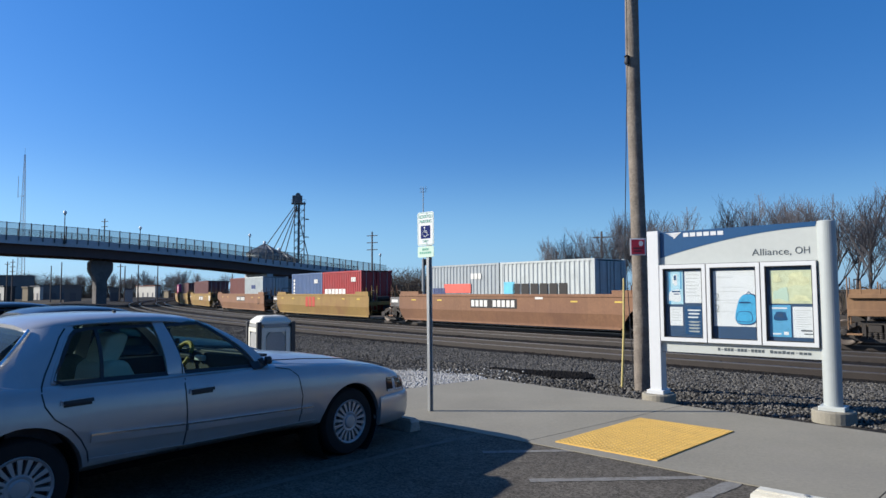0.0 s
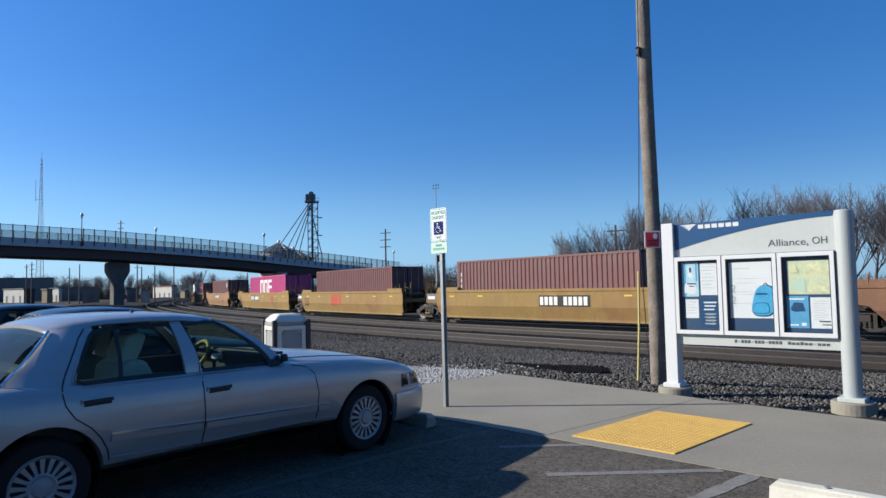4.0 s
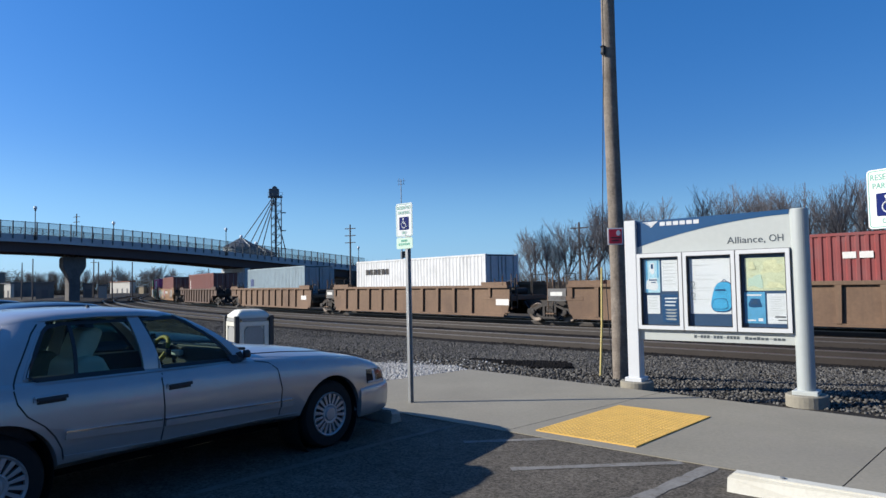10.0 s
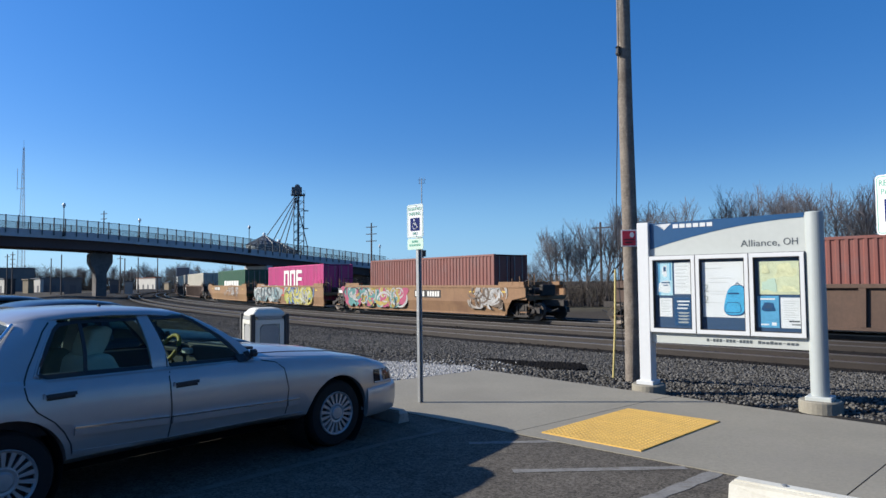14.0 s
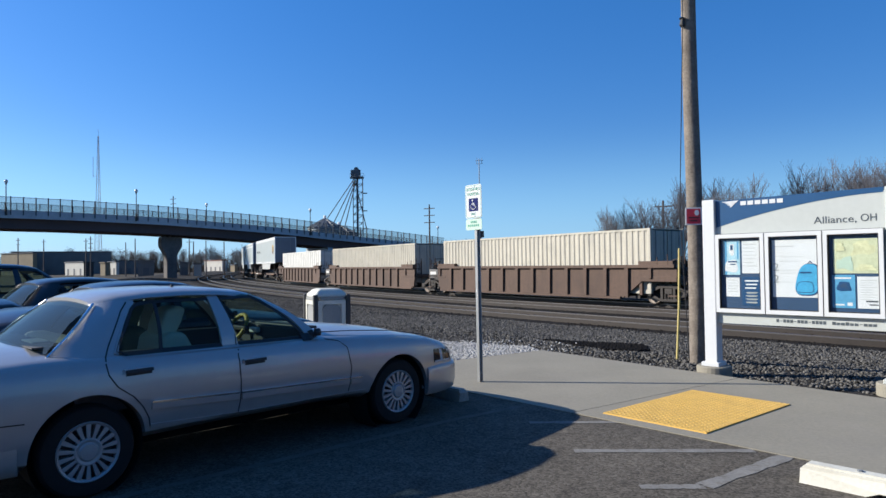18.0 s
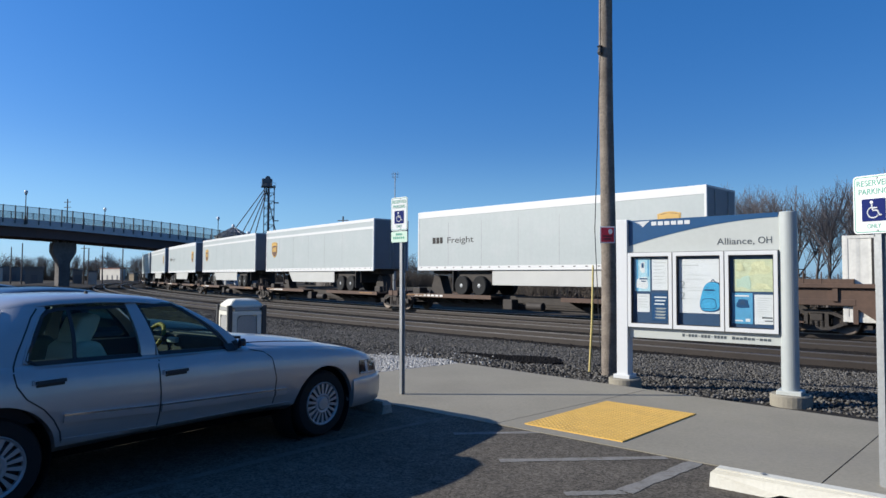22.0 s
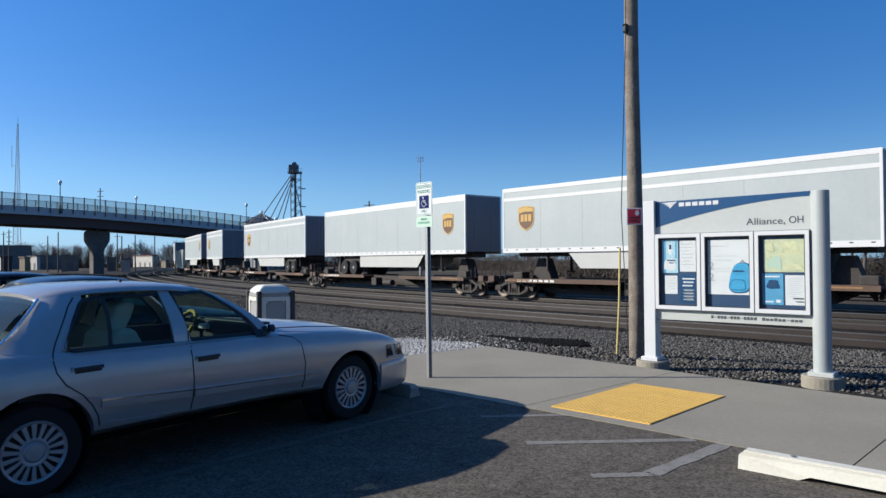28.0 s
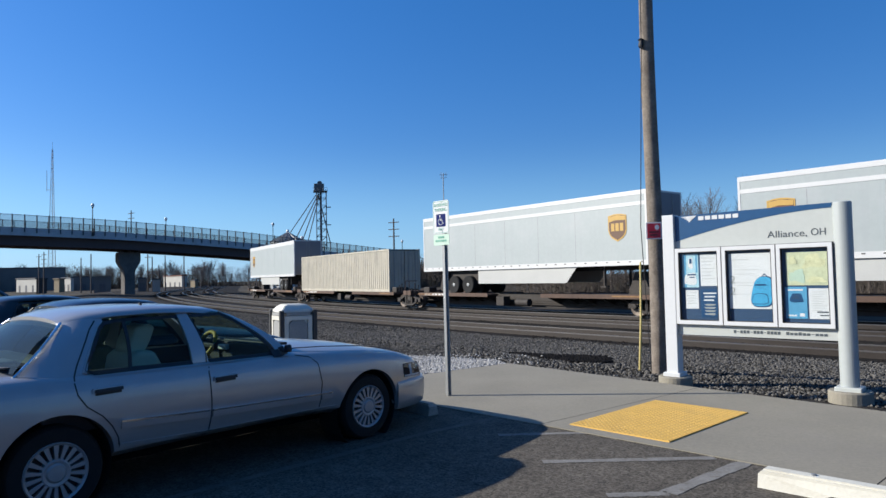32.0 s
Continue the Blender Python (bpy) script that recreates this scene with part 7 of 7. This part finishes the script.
BR_LEN = (BR1 - BR0).length


def soffit(u):
    """Height of the girder's underside at u metres along the bridge."""
    k = [(0, 7.75), (46, 7.7), (54, 7.62), (68, 7.3), (77, 6.85), (85, 6.4), (92, 5.95), (102, 5.1), (116, 4.05), (131, 2.85)]
    return float(np.interp(u, [a for a, _ in k], [b for _, b in k]))


def u_of(az, back=0.0):
    """Metres along the bridge to the bearing az, back metres behind its near face."""
    return (115.5 + back) * math.tan(radians(az + 51.0)) + 115.5 * math.tan(radians(15.0))


def make_bridge():
    ang = math.degrees(math.atan2(BR_DIR.y, BR_DIR.x))
    root = thing("road_bridge", pose(BR0.x, BR0.y, 0, 0, 0, ang), "long grey road bridge with steel girders and mesh fence over the tracks", "bridge", kind="structure")
    us = list(np.arange(0, BR_LEN, 3.0)) + [BR_LEN]

    def ribbon(y0, y1, lo, hi):
        bm = bmesh.new()
        prev = None
        for u in us:
            z = soffit(u)
            q = [bm.verts.new((u, y, zz)) for y, zz in ((y0, z + lo), (y1, z + lo), (y1, z + hi), (y0, z + hi))]
            if prev:
                for k in range(4):
                    bm.faces.new((prev[k], q[k], q[(k + 1) % 4], prev[(k + 1) % 4]))
            else:
                bm.faces.new(q)
            prev = q
        bm.faces.new(prev[::-1])
        bmesh.ops.recalc_face_normals(bm, faces=bm.faces[:])
        return bm
    # near side is -y; girders with a bottom flange
    for y in (0.9, 3.6, 6.4, 9.1):
        g = part("girder", ribbon(y - 0.06, y + 0.06, 0.05, 1.55), GIRDER, root)
        part("flange", ribbon(y - 0.25, y + 0.25, 0.0, 0.05), GIRDER, g)
    part("deck_slab", ribbon(0.0, 10.0, 1.55, 1.85), BRIDGE_CONC, root)
    part("parapet", ribbon(0.0, 0.3, 1.85, 2.75), BRIDGE_CONC, root)
    part("parapet", ribbon(9.7, 10.0, 1.85, 2.75), BRIDGE_CONC, root)
    part("deck_edge", ribbon(-0.12, 0.0, 1.5, 1.9), BRIDGE_CONC, root)
    part("top_rail", ribbon(-0.06, 0.02, 4.6, 4.67), FENCEBLUE, root)
    part("fence_mesh", ribbon(-0.03, -0.02, 2.75, 4.6), MESHGREY, root)
    part("far_top_rail", ribbon(9.98, 10.06, 4.6, 4.66), FENCEBLUE, root)
    part("far_fence_mesh", ribbon(10.02, 10.03, 2.75, 4.6), MESHGREY, root)
    post = mesh_of(bbox(-0.075, 0.075, -0.22, -0.06, 2.0, 4.72), "fence_post", FENCEBLUE)
    far_post = mesh_of(bbox(-0.06, 0.06, 10.06, 10.18, 2.2, 4.68), "far_fence_post", FENCEBLUE)
    for k in range(int((BR_LEN - 1.4) / 1.61)):
        u = 1.43 + 1.61 * k
        part("fence_post", post, None, root).location = (u, 0, soffit(u))
        part("fence_post", far_post, None, root).location = (u + 0.6, 0, soffit(u))
    # piers: a flared hammerhead and a row of columns
    for u in (70.5, 34.0):
        z = soffit(u)
        half = [(0.84, -0.7), (0.84, z - 3.7), (0.98, z - 3.3), (1.66, z - 2.1), (1.76, z - 1.75), (1.76, z - 0.65), (1.6, z - 0.3)]
        prof = half + [(-a, b) for a, b in half[::-1]]
        bm = prism([(u + a, b) for a, b in prof], 2.4, 4.2)
        part("pier", bm, PIERCONC, root, "flared concrete bridge pier")
        for dx in (-1.2, -0.4, 0.4, 1.2):
            part("bearing", bbox(u + dx - 0.14, u + dx + 0.14, 2.7, 3.7, z - 0.3, z + 0.02), TRUCKMETAL, root)
    u = u_of(-20.4, 3.0)
    z = soffit(u)
    for dy in (1.2, 4.8, 8.4):
        part("column", lathe([(0.5, -0.7), (0.5, z - 0.8)], seg=18, center=(u, dy, 0)), BRIDGE_CONC, root)
    part("pier_cap", bbox(u - 0.6, u + 0.6, 0.6, 9.4, z - 0.8, z - 0.02), BRIDGE_CONC, root)
    part("abutment", bbox(BR_LEN - 4, BR_LEN + 1, 0.3, 9.7, -0.7, soffit(BR_LEN) + 1.5), PIERCONC, root)
    # lamps on both sides of the bridge
    for az, far in ((-43.6, False), (-35.03, False), (-29.85, True), (-21.55, False), (-10.72, False)):
        u = u_of(az, 10.3 if far else -0.3)
        p = BR0 + BR_DIR * u + Vector((-BR_DIR.y, BR_DIR.x, 0)) * (10.3 if far else -0.3)
        lamp = thing("street_lamp", pose(p.x, p.y, soffit(u) + 1.9, 0, 0, ang), "dark post lamp with pale globe on the bridge", "street lamp", "bridge lamps")
        h = 5.0
        part("post", tubes([((0, 0, 0), (0, 0, 1.3), 0.17, 0.13), ((0, 0, 1.3), (0, 0, h - 0.5), 0.08, 0.065)], 8), BLACK, lamp)
        part("lamp_base", tubes([((0, 0, h - 0.5), (0, 0, h - 0.35), 0.12, 0.16)], 8), BLACK, lamp)
        part("globe", lathe([(0.1, h - 0.35), (0.24, h - 0.2), (0.27, h), (0.18, h + 0.2), (0.03, h + 0.28)], seg=12), WHITE, lamp)


def polar(az, dist):
    return dist * math.sin(radians(az)), dist * math.cos(radians(az))


def z_at(el, dist):
    return 1.62 + dist * math.tan(radians(el))


def make_far():
    # grain elevator tower and bins behind the bridge
    d = 190.0
    x, y = polar(-17.55, d)
    zt = z_at(7.85, d)
    tw = thing("elevator_tower", pose(x, y, -0.6, 0, 0, 18), "dark steel grain elevator tower with platform head", "tower")
    H = zt + 0.6
    for sx in (-1.35, 1.35):
        for sy in (-1.35, 1.35):
            part("leg", tubes([((sx, sy, 0), (sx, sy, H - 1.2), 0.13)], 6), FARDARK, tw)
    br = bmesh.new()
    z = 1.0
    while z < H - 2:
        for a, b in (((-1.35, -1.35), (1.35, -1.35)), ((-1.35, 1.35), (1.35, 1.35)), ((-1.35, -1.35), (-1.35, 1.35)), ((1.35, -1.35), (1.35, 1.35))):
            tube(br, (*a, z), (*b, z + 2.2), 0.055, seg=5)
            tube(br, (*a, z), (*b, z), 0.05, seg=5)
        z += 2.2
    part("bracing", br, FARDARK, tw)
    part("leg_casing", bbox(-0.45, 0.15, -0.4, 0.4, 0, H - 0.8), FARDARK, tw)
    part("platform", bbox(-2.2, 1.7, -1.6, 1.6, H - 1.6, H - 1.45), FARDARK, tw)
    rl = bmesh.new()
    for sx in (-2.2, -0.9, 0.4, 1.7):
        tube(rl, (sx, -1.6, H - 1.45), (sx, -1.6, H - 0.5), 0.04, seg=5)
    tube(rl, (-2.2, -1.6, H - 0.5), (1.7, -1.6, H - 0.5), 0.04, seg=5)
    part("platform_rail", rl, FARDARK, tw)
    part("head_house", bbox(-2.0, 0.8, -0.8, 0.8, H - 1.4, H + 0.7, 0.1), FARDARK, tw)
    part("head_pulley", lathe([(0.7, -0.5), (0.75, 0), (0.7, 0.5)], axis='y', seg=14, center=(-0.4, 0, H + 0.8)), FARDARK, tw)
    for k, (dx, dz) in enumerate(((-8.6, -13.0), (-7.0, -14.5), (-5.6, -16), (-4.2, -17), (2.4, -16))):
        part("grain_spout", tubes([((-0.6, -0.3 + 0.15 * k, H - 1.2 - 0.5 * k), (dx, -0.5 + 0.4 * k, H + dz), 0.14)], 6), FARDARK, tw)
    for k in range(3):
        part("side_platform", bbox(1.3, 2.6, -1.2, 0.4, H - 6 - 5 * k, H - 5.85 - 5 * k), FARDARK, tw)
    # bins with conical roofs
    for az, r, top, dd in ((-20.36, 4.7, 4.1, 186.0), (-19.2, 5.6, 3.55, 196.0)):
        x, y = polar(az, dd)
        zt = z_at(top, dd)
        b = thing("grain_bin", pose(x, y, -0.6), "round corrugated steel grain bin with a conical roof", "grain bin", "grain bins")
        prof = [(r, 0)]
        zz = 0.0
        while zz < zt - 2.6:
            prof += [(r, zz), (r + 0.06, zz + 0.3)]
            zz += 0.6
        part("shell", lathe(prof + [(r, zt - 2.4)], seg=36), GALV, b)
        part("roof", lathe([(r + 0.2, zt - 2.4), (0.5, zt + 0.1), (0.4, zt + 0.2), (0.05, zt + 0.25)], seg=36), FARDARK, b)
        for k in range(18):
            c, n = math.cos(0.349 * k), math.sin(0.349 * k)
            part("roof_rib", tubes([(((r + 0.2) * c, (r + 0.2) * n, zt - 2.34), (0.5 * c, 0.5 * n, zt + 0.14), 0.06)], 4), GALV, b)
        part("roof_cap", lathe([(0.35, zt + 0.2), (0.42, zt + 0.55), (0.3, zt + 0.95), (0.1, zt + 1.05)], seg=10), WHITE, b)
    # radio mast
    d = 330.0
    x, y = polar(-37.72, d)
    zt = z_at(10.15, d)
    ms = thing("radio_mast", pose(x, y, -0.6), "tall thin lattice radio mast", "radio mast")
    nl = 40
    for k in range(3):
        a = 2.094 * k
        part("mast_leg", tubes([((1.9 * math.cos(a), 1.9 * math.sin(a), 0), (0.25 * math.cos(a), 0.25 * math.sin(a), zt), 0.13, 0.07)], 5), MASTMETAL, ms)
    br = bmesh.new()
    for i in range(nl):
        for k in range(3):
            r0, r1 = 1.9 - 1.65 * i / nl, 1.9 - 1.65 * (i + 1) / nl
            a, b = 2.094 * k, 2.094 * (k + 1)
            tube(br, (r0 * math.cos(a), r0 * math.sin(a), zt * i / nl), (r1 * math.cos(b), r1 * math.sin(b), zt * (i + 1) / nl), 0.05, seg=4)
    part("lattice", br, MASTMETAL, ms)
    part("side_aerial", tubes([((-2.6, 0, zt * 0.7), (-2.6, 0, zt * 0.85), 0.1)], 5), MASTMETAL, ms)
    part("aerial_arm", tubes([((-2.6, 0, zt * 0.71), (0, 0, zt * 0.71), 0.08)], 5), MASTMETAL, ms)
    part("top_aerial", tubes([((0, 0, zt), (0, 0, zt + 3), 0.06)], 5), MASTMETAL, ms)
    # poles with crossarms, and the aerial behind the car park sign
    for az, el, dd, arms in ((-11.4, 5.1, 105.0, 3), (-32.37, 5.68, 160.0, 2), (-13.9, 2.6, 200.0, 0), (4.4, 3.3, 90.0, 0), (8.15, 4.9, 75.0, 1), (-38.55, 2.28, 190.0, 1), (-38.23, 2.44, 185.0, 3),
                              (-35.82, 2.0, 190.0, 0), (-35.15, 2.29, 175.0, 0), (-31.19, 2.24, 165.0, 1), (-30.87, 2.06, 165.0, 0), (-30.39, 1.39, 165.0, 0), (-29.93, 2.14, 170.0, 0), (-28.53, 2.07, 170.0, 0),
                              (-41.3, 2.2, 200.0, 1), (-42.9, 2.3, 200.0, 2), (-22.9, 1.5, 175.0, 0)):
        x, y = polar(az, dd)
        zt = z_at(el, dd)
        p = thing("telegraph_pole", pose(x, y, -0.6, 0, 0, -20), "dark wooden telegraph pole in the distance", "utility pole", "far poles")
        part("shaft", tubes([((0, 0, 0), (0, 0, zt + 0.6), 0.17, 0.11)], 7), BARK, p)
        for k in range(arms):
            zz = zt + 0.6 - 0.7 - 1.1 * k
            part("crossarm", bbox(-0.95, 0.95, -0.07, 0.07, zz, zz + 0.12), BARK, p)
    d = 62.0
    x, y = polar(-6.98, d)
    zt = z_at(9.0, d)
    an = thing("signal_aerial", pose(x, y, -0.6), "slim grey aerial mast with small antenna head", "aerial mast")
    part("mast", tubes([((0, 0, 0), (0, 0, 5.2), 0.16, 0.14), ((0, 0, 5.2), (0, 0, zt + 0.5), 0.05, 0.04)], 8), GALV, an)
    part("antenna", tubes([((-0.35, 0, zt + 0.35), (0.4, 0, zt + 0.35), 0.02), ((-0.2, 0, zt - 0.05), (-0.2, 0, zt + 0.6), 0.02), ((0.25, 0, zt + 0.1), (0.25, 0, zt + 0.6), 0.02), ((-0.3, 0, zt + 0.05), (0.35, 0, zt + 0.05), 0.018)], 6), GALV, an)
    part("cabinet_head", bbox(0.05, 0.35, -0.15, 0.15, 4.6, 5.2), BLACK, an)

    # low buildings under the bridge
    def shed(az, dd, w, h, wall, roof, label, dep=8.0, turn=0.0, openings=2):
        x, y = polar(az, dd)
        b = thing("shed", pose(x, y, -0.6, 0, 0, -az + turn), label, "building", "low sheds")
        part("wall", bbox(-w / 2, w / 2, 0, dep, 0, h), wall, b)
        part("roof", bbox(-w / 2 - 0.25, w / 2 + 0.25, -0.25, dep + 0.25, h, h + 0.3), roof, b)
        for k in range(openings):
            xx = -w / 2 + w * (k + 0.5) / openings
            o = part("door", bbox(xx - 0.6, xx + 0.6, -0.06, 0.0, 0, min(2.2, h * 0.7)), ROOFGREY, b)
    shed(-40.1, 300, 34, 8.8, FARGREY, ROOFGREY, "long dark low warehouse", 20, 0, 7)
    shed(-43.0, 296, 20, 8.2, FARTAN, ROOFGREY, "tan brick end of a long warehouse", 1.5, -60, 6)
    shed(-39.34, 255, 14, 4.3, FARWHITE, ROOFGREY, "low pale block building with flat roof", 1.5, -67, 3)
    shed(-36.79, 255, 6.4, 4.3, FARWHITE, ROOFGREY, "low pale block building with flat roof", 1.0, -67, 2)
    shed(-35.6, 262, 8.4, 4.6, FARGREY, ROOFGREY, "low grey lean-to building", 8, 0, 3)
    shed(-38.37, 205, 2.4, 3.75, BLACK, BLACK, "dark metal equipment cabinet", 2, 0, 0)
    shed(-37.42, 225, 2.6, 3.8, FARTAN, FARTAN, "tan metal equipment cabinet", 1.6, -60, 0)
    shed(-34.37, 160, 3.2, 3.6, FARGREY, FARGREY, "small weathered timber trackside shed", 3, 0, 1)
    shed(-31.58, 162, 1.8, 3.15, FARGREY, ROOFGREY, "small grey trackside equipment cabin", 2, 0, 1)
    shed(-30.57, 160, 1.6, 2.8, GALV, ROOFGREY, "pale grey relay cabin", 2, 0, 0)
    shed(-29.4, 280, 17, 4.6, FARWHITE, BRICKRED, "pale shop building with red band", 2.0, -67, 4)
    shed(-28.53, 278, 1.9, 4.9, BRICKRED, BRICKRED, "red brick end of a shop building", 5, 0, 0)
    shed(-27.97, 270, 4.6, 2.7, FARTAN, ROOFGREY, "small tan low shed", 1.2, -60, 0)


def bare_tree_mesh(seed, height, spread):
    """A leafless tree: tapered trunk, limbs and many thin twigs. Returns trunk and crown meshes."""
    rng = random.Random(seed)
    trunk, crown = bmesh.new(), bmesh.new()

    def grow(p, d, length, r, level, bm):
        q = p
        steps = 3 if level < 2 else 2
        for k in range(steps):
            d2 = (d + Vector((rng.uniform(-1, 1), rng.uniform(-1, 1), rng.uniform(-0.1, 0.9))) * 0.17).normalized()
            n = q + d2 * length / steps
            tube(bm, q, n, r * (1 - 0.28 * k / steps), r * (1 - 0.28 * (k + 1) / steps), seg=6 if level == 0 else 4 if level < 3 else 3, caps=False)
            if level < 5 and (k > 0 or level > 0):
                for _ in range(rng.choice((1, 1, 1, 2)) if level > 1 else 2):
                    side = Vector((rng.uniform(-1, 1), rng.uniform(-1, 1), rng.uniform(0.1, 0.95))).normalized()
                    nd = (d2 * (0.75 if level < 2 else 0.55) + side * spread).normalized()
                    grow(n, nd, length * rng.uniform(0.55, 0.8), r * 0.5, level + 1, crown)
            q, d = n, d2
        if level < 5:
            grow(q, d, length * 0.68, r * 0.66, level + 1, crown)
    grow(Vector((0, 0, 0)), Vector((0, 0, 1)), height * 0.3, height * 0.0125, 0, trunk)
    return trunk, crown


def brush_mesh(seed, n, size):
    """A thicket of thin upright twigs."""
    rng = random.Random(seed)
    bm = bmesh.new()
    for _ in range(n):
        x, y = rng.uniform(-0.5, 0.5) * size[0], rng.uniform(-0.5, 0.5) * size[1]
        h = size[2] * rng.uniform(0.45, 1.0) * (1 - 0.5 * abs(2 * x / size[0]) ** 3)
        p = Vector((x, y, 0))
        for k in range(3):
            q = p + Vector((rng.uniform(-0.16, 0.16) * h, rng.uniform(-0.16, 0.16) * h, h / 3))
            tube(bm, p, q, 0.03 * (1 - k * 0.28), 0.03 * (0.7 - k * 0.25), seg=3, caps=False)
            if k:
                for _ in range(2):
                    e = q + Vector((rng.uniform(-0.3, 0.3) * h, rng.uniform(-0.3, 0.3) * h, rng.uniform(0.05, 0.3) * h))
                    tube(bm, q, e, 0.014, 0.006, seg=3, caps=False)
            p = q
    return bm


def make_trees():
    kinds = []
    for seed, hgt, sp in ((3, 9.0, 0.75), (11, 9.5, 0.62), (23, 8.0, 0.85), (31, 10.0, 0.6)):
        t, c = bare_tree_mesh(seed, hgt, sp)
        top = max(v.co.z for v in c.verts)
        kinds.append((mesh_of(t, "trunk", BARK, 60), mesh_of(c, "crown", TWIG), top))
    rows = [(4.2, 66, 4.7, 0), (5.6, 68, 4.9, 2), (7.0, 70, 5.3, 1), (8.5, 66, 5.9, 0), (10.1, 72, 7.0, 3), (11.6, 66, 5.9, 1), (12.8, 70, 6.7, 2), (14.9, 62, 6.7, 0), (17.7, 60, 7.2, 1),
            (19.6, 64, 7.6, 2), (22.6, 62, 7.1, 3), (24.0, 56, 7.6, 1), (25.6, 60, 7.2, 2), (27.2, 55, 7.4, 0), (28.9, 58, 7.9, 3), (30.6, 54, 7.8, 1), (32.4, 56, 8.2, 2), (34.5, 54, 8.0, 0), (37.0, 52, 8.3, 3), (40.0, 52, 8.0, 1),
            (12.4, 90, 5.0, 3), (23.2, 84, 6.0, 2), (6.5, 95, 3.6, 1), (2.6, 100, 1.9, 2), (26.4, 82, 6.2, 0),
            (-27.3, 200, 1.85, 0), (-26.7, 210, 1.9, 1), (-25.4, 230, 1.7, 3), (-29.4, 300, 1.85, 2), (-30.2, 320, 1.4, 0), (-21.5, 230, 2.0, 1), (-23.6, 240, 1.6, 2)]
    far = random.Random(8)
    rows += [(-43.6 + 0.62 * k + far.uniform(-0.25, 0.25), far.uniform(325, 390), 1.25 + 0.45 * far.random() ** 2, k % 4) for k in range(28)]
    for k, (az, d, el, kind) in enumerate(rows):
        t, c, top = kinds[kind]
        x, y = polar(az, d)
        want = z_at(el, d) + 0.6
        sc = want / top
        tr = thing("tree", pose(x, y, -0.6, 0, 0, 67.0 * k), "leafless grey-brown tree in winter" if d < 150 else "small leafless tree far behind the bridge", "tree", "bare trees")
        tr.scale = (sc, sc, sc)
        part("trunk", t, None, tr)
        part("crown", c, None, tr)
    br = [mesh_of(brush_mesh(s, 240, (9, 3.5, 2.6)), "brush", BRUSH) for s in (1, 2)]
    k = 0
    for az0, az1, st, d, sc in ((1.5, 42, 4.2, 58, 1.0), (3, 42, 5.6, 72, 1.1), (-9.6, 4, 1.7, 150, 1.6), (-44, -24, 1.7, 318, 3.0), (-21, -10, 2.0, 260, 2.4), (-10.5, -5, 1.5, 175, 2.6)):
        az = az0
        while az < az1:
            x, y = polar(az, d + random.uniform(-3, 3))
            b = new("brush", br[k % 2])
            b.matrix_world = pose(x, y, -0.6, 0, 0, -az + random.uniform(-25, 25)) @ Matrix.Scale(sc * random.uniform(0.8, 1.2), 4)
            tagged(b, "thicket of dry leafless brush", "brush", "", "stuff")
            az += st
            k += 1
    # rising ground behind the far bushes and the bridge's approach bank
    for az0, az1, d, h, lab in ((-10.6, -3.0, 178, 4.6, "approach"), (2, 46, 105, 1.6, "low")):
        bm = bmesh.new()
        prev = None
        n = 26
        for i in range(n + 1):
            az = az0 + (az1 - az0) * i / n
            f = (1 - i / n) ** 0.8 if lab == "approach" else 0.6 + 0.4 * math.sin(i * 0.9)
            cols = []
            for dd, hh in ((d - 14, -0.62), (d - 4, h * f * 0.7), (d + 2, h * f), (d + 30, h * f * 0.9)):
                x, y = polar(az, dd)
                cols.append(bm.verts.new((x, y, max(hh - 0.62, -0.63))))
            if prev:
                for k2 in range(3):
                    bm.faces.new((prev[k2], cols[k2], cols[k2 + 1], prev[k2 + 1]))
            prev = cols
        bmesh.ops.recalc_face_normals(bm, faces=bm.faces[:])
        solid("bank", bm, GRASS, "low bank of dry winter grass", "bank", kind="structure", smooth=60)


def motions():
    times = [0.5 * k for k in range(65)]
    for ob, q in MOVERS:
        walk(ob, [(t, line_pose(q - travelled(t))) for t in times])


make_ground()
make_unseen_wall()
make_ballast()
make_bridge()
make_cars()
make_board()
make_pole()
make_bin()
parking_sign(-0.972, 8.964, 2.685, True, -0.4)
parking_sign(3.15, 5.25, 2.41, False, 0.0, -57.0)
wheel_stop(2.62, 4.75, 1.83, False, "white painted concrete wheel stop")
wheel_stop(-1.72, 8.3, 1.83, True, "bare grey concrete wheel stop in shade")
make_mat()
make_lot_marks()
make_train()
make_far()
make_trees()
make_pavement()
make_tracks()
motions()
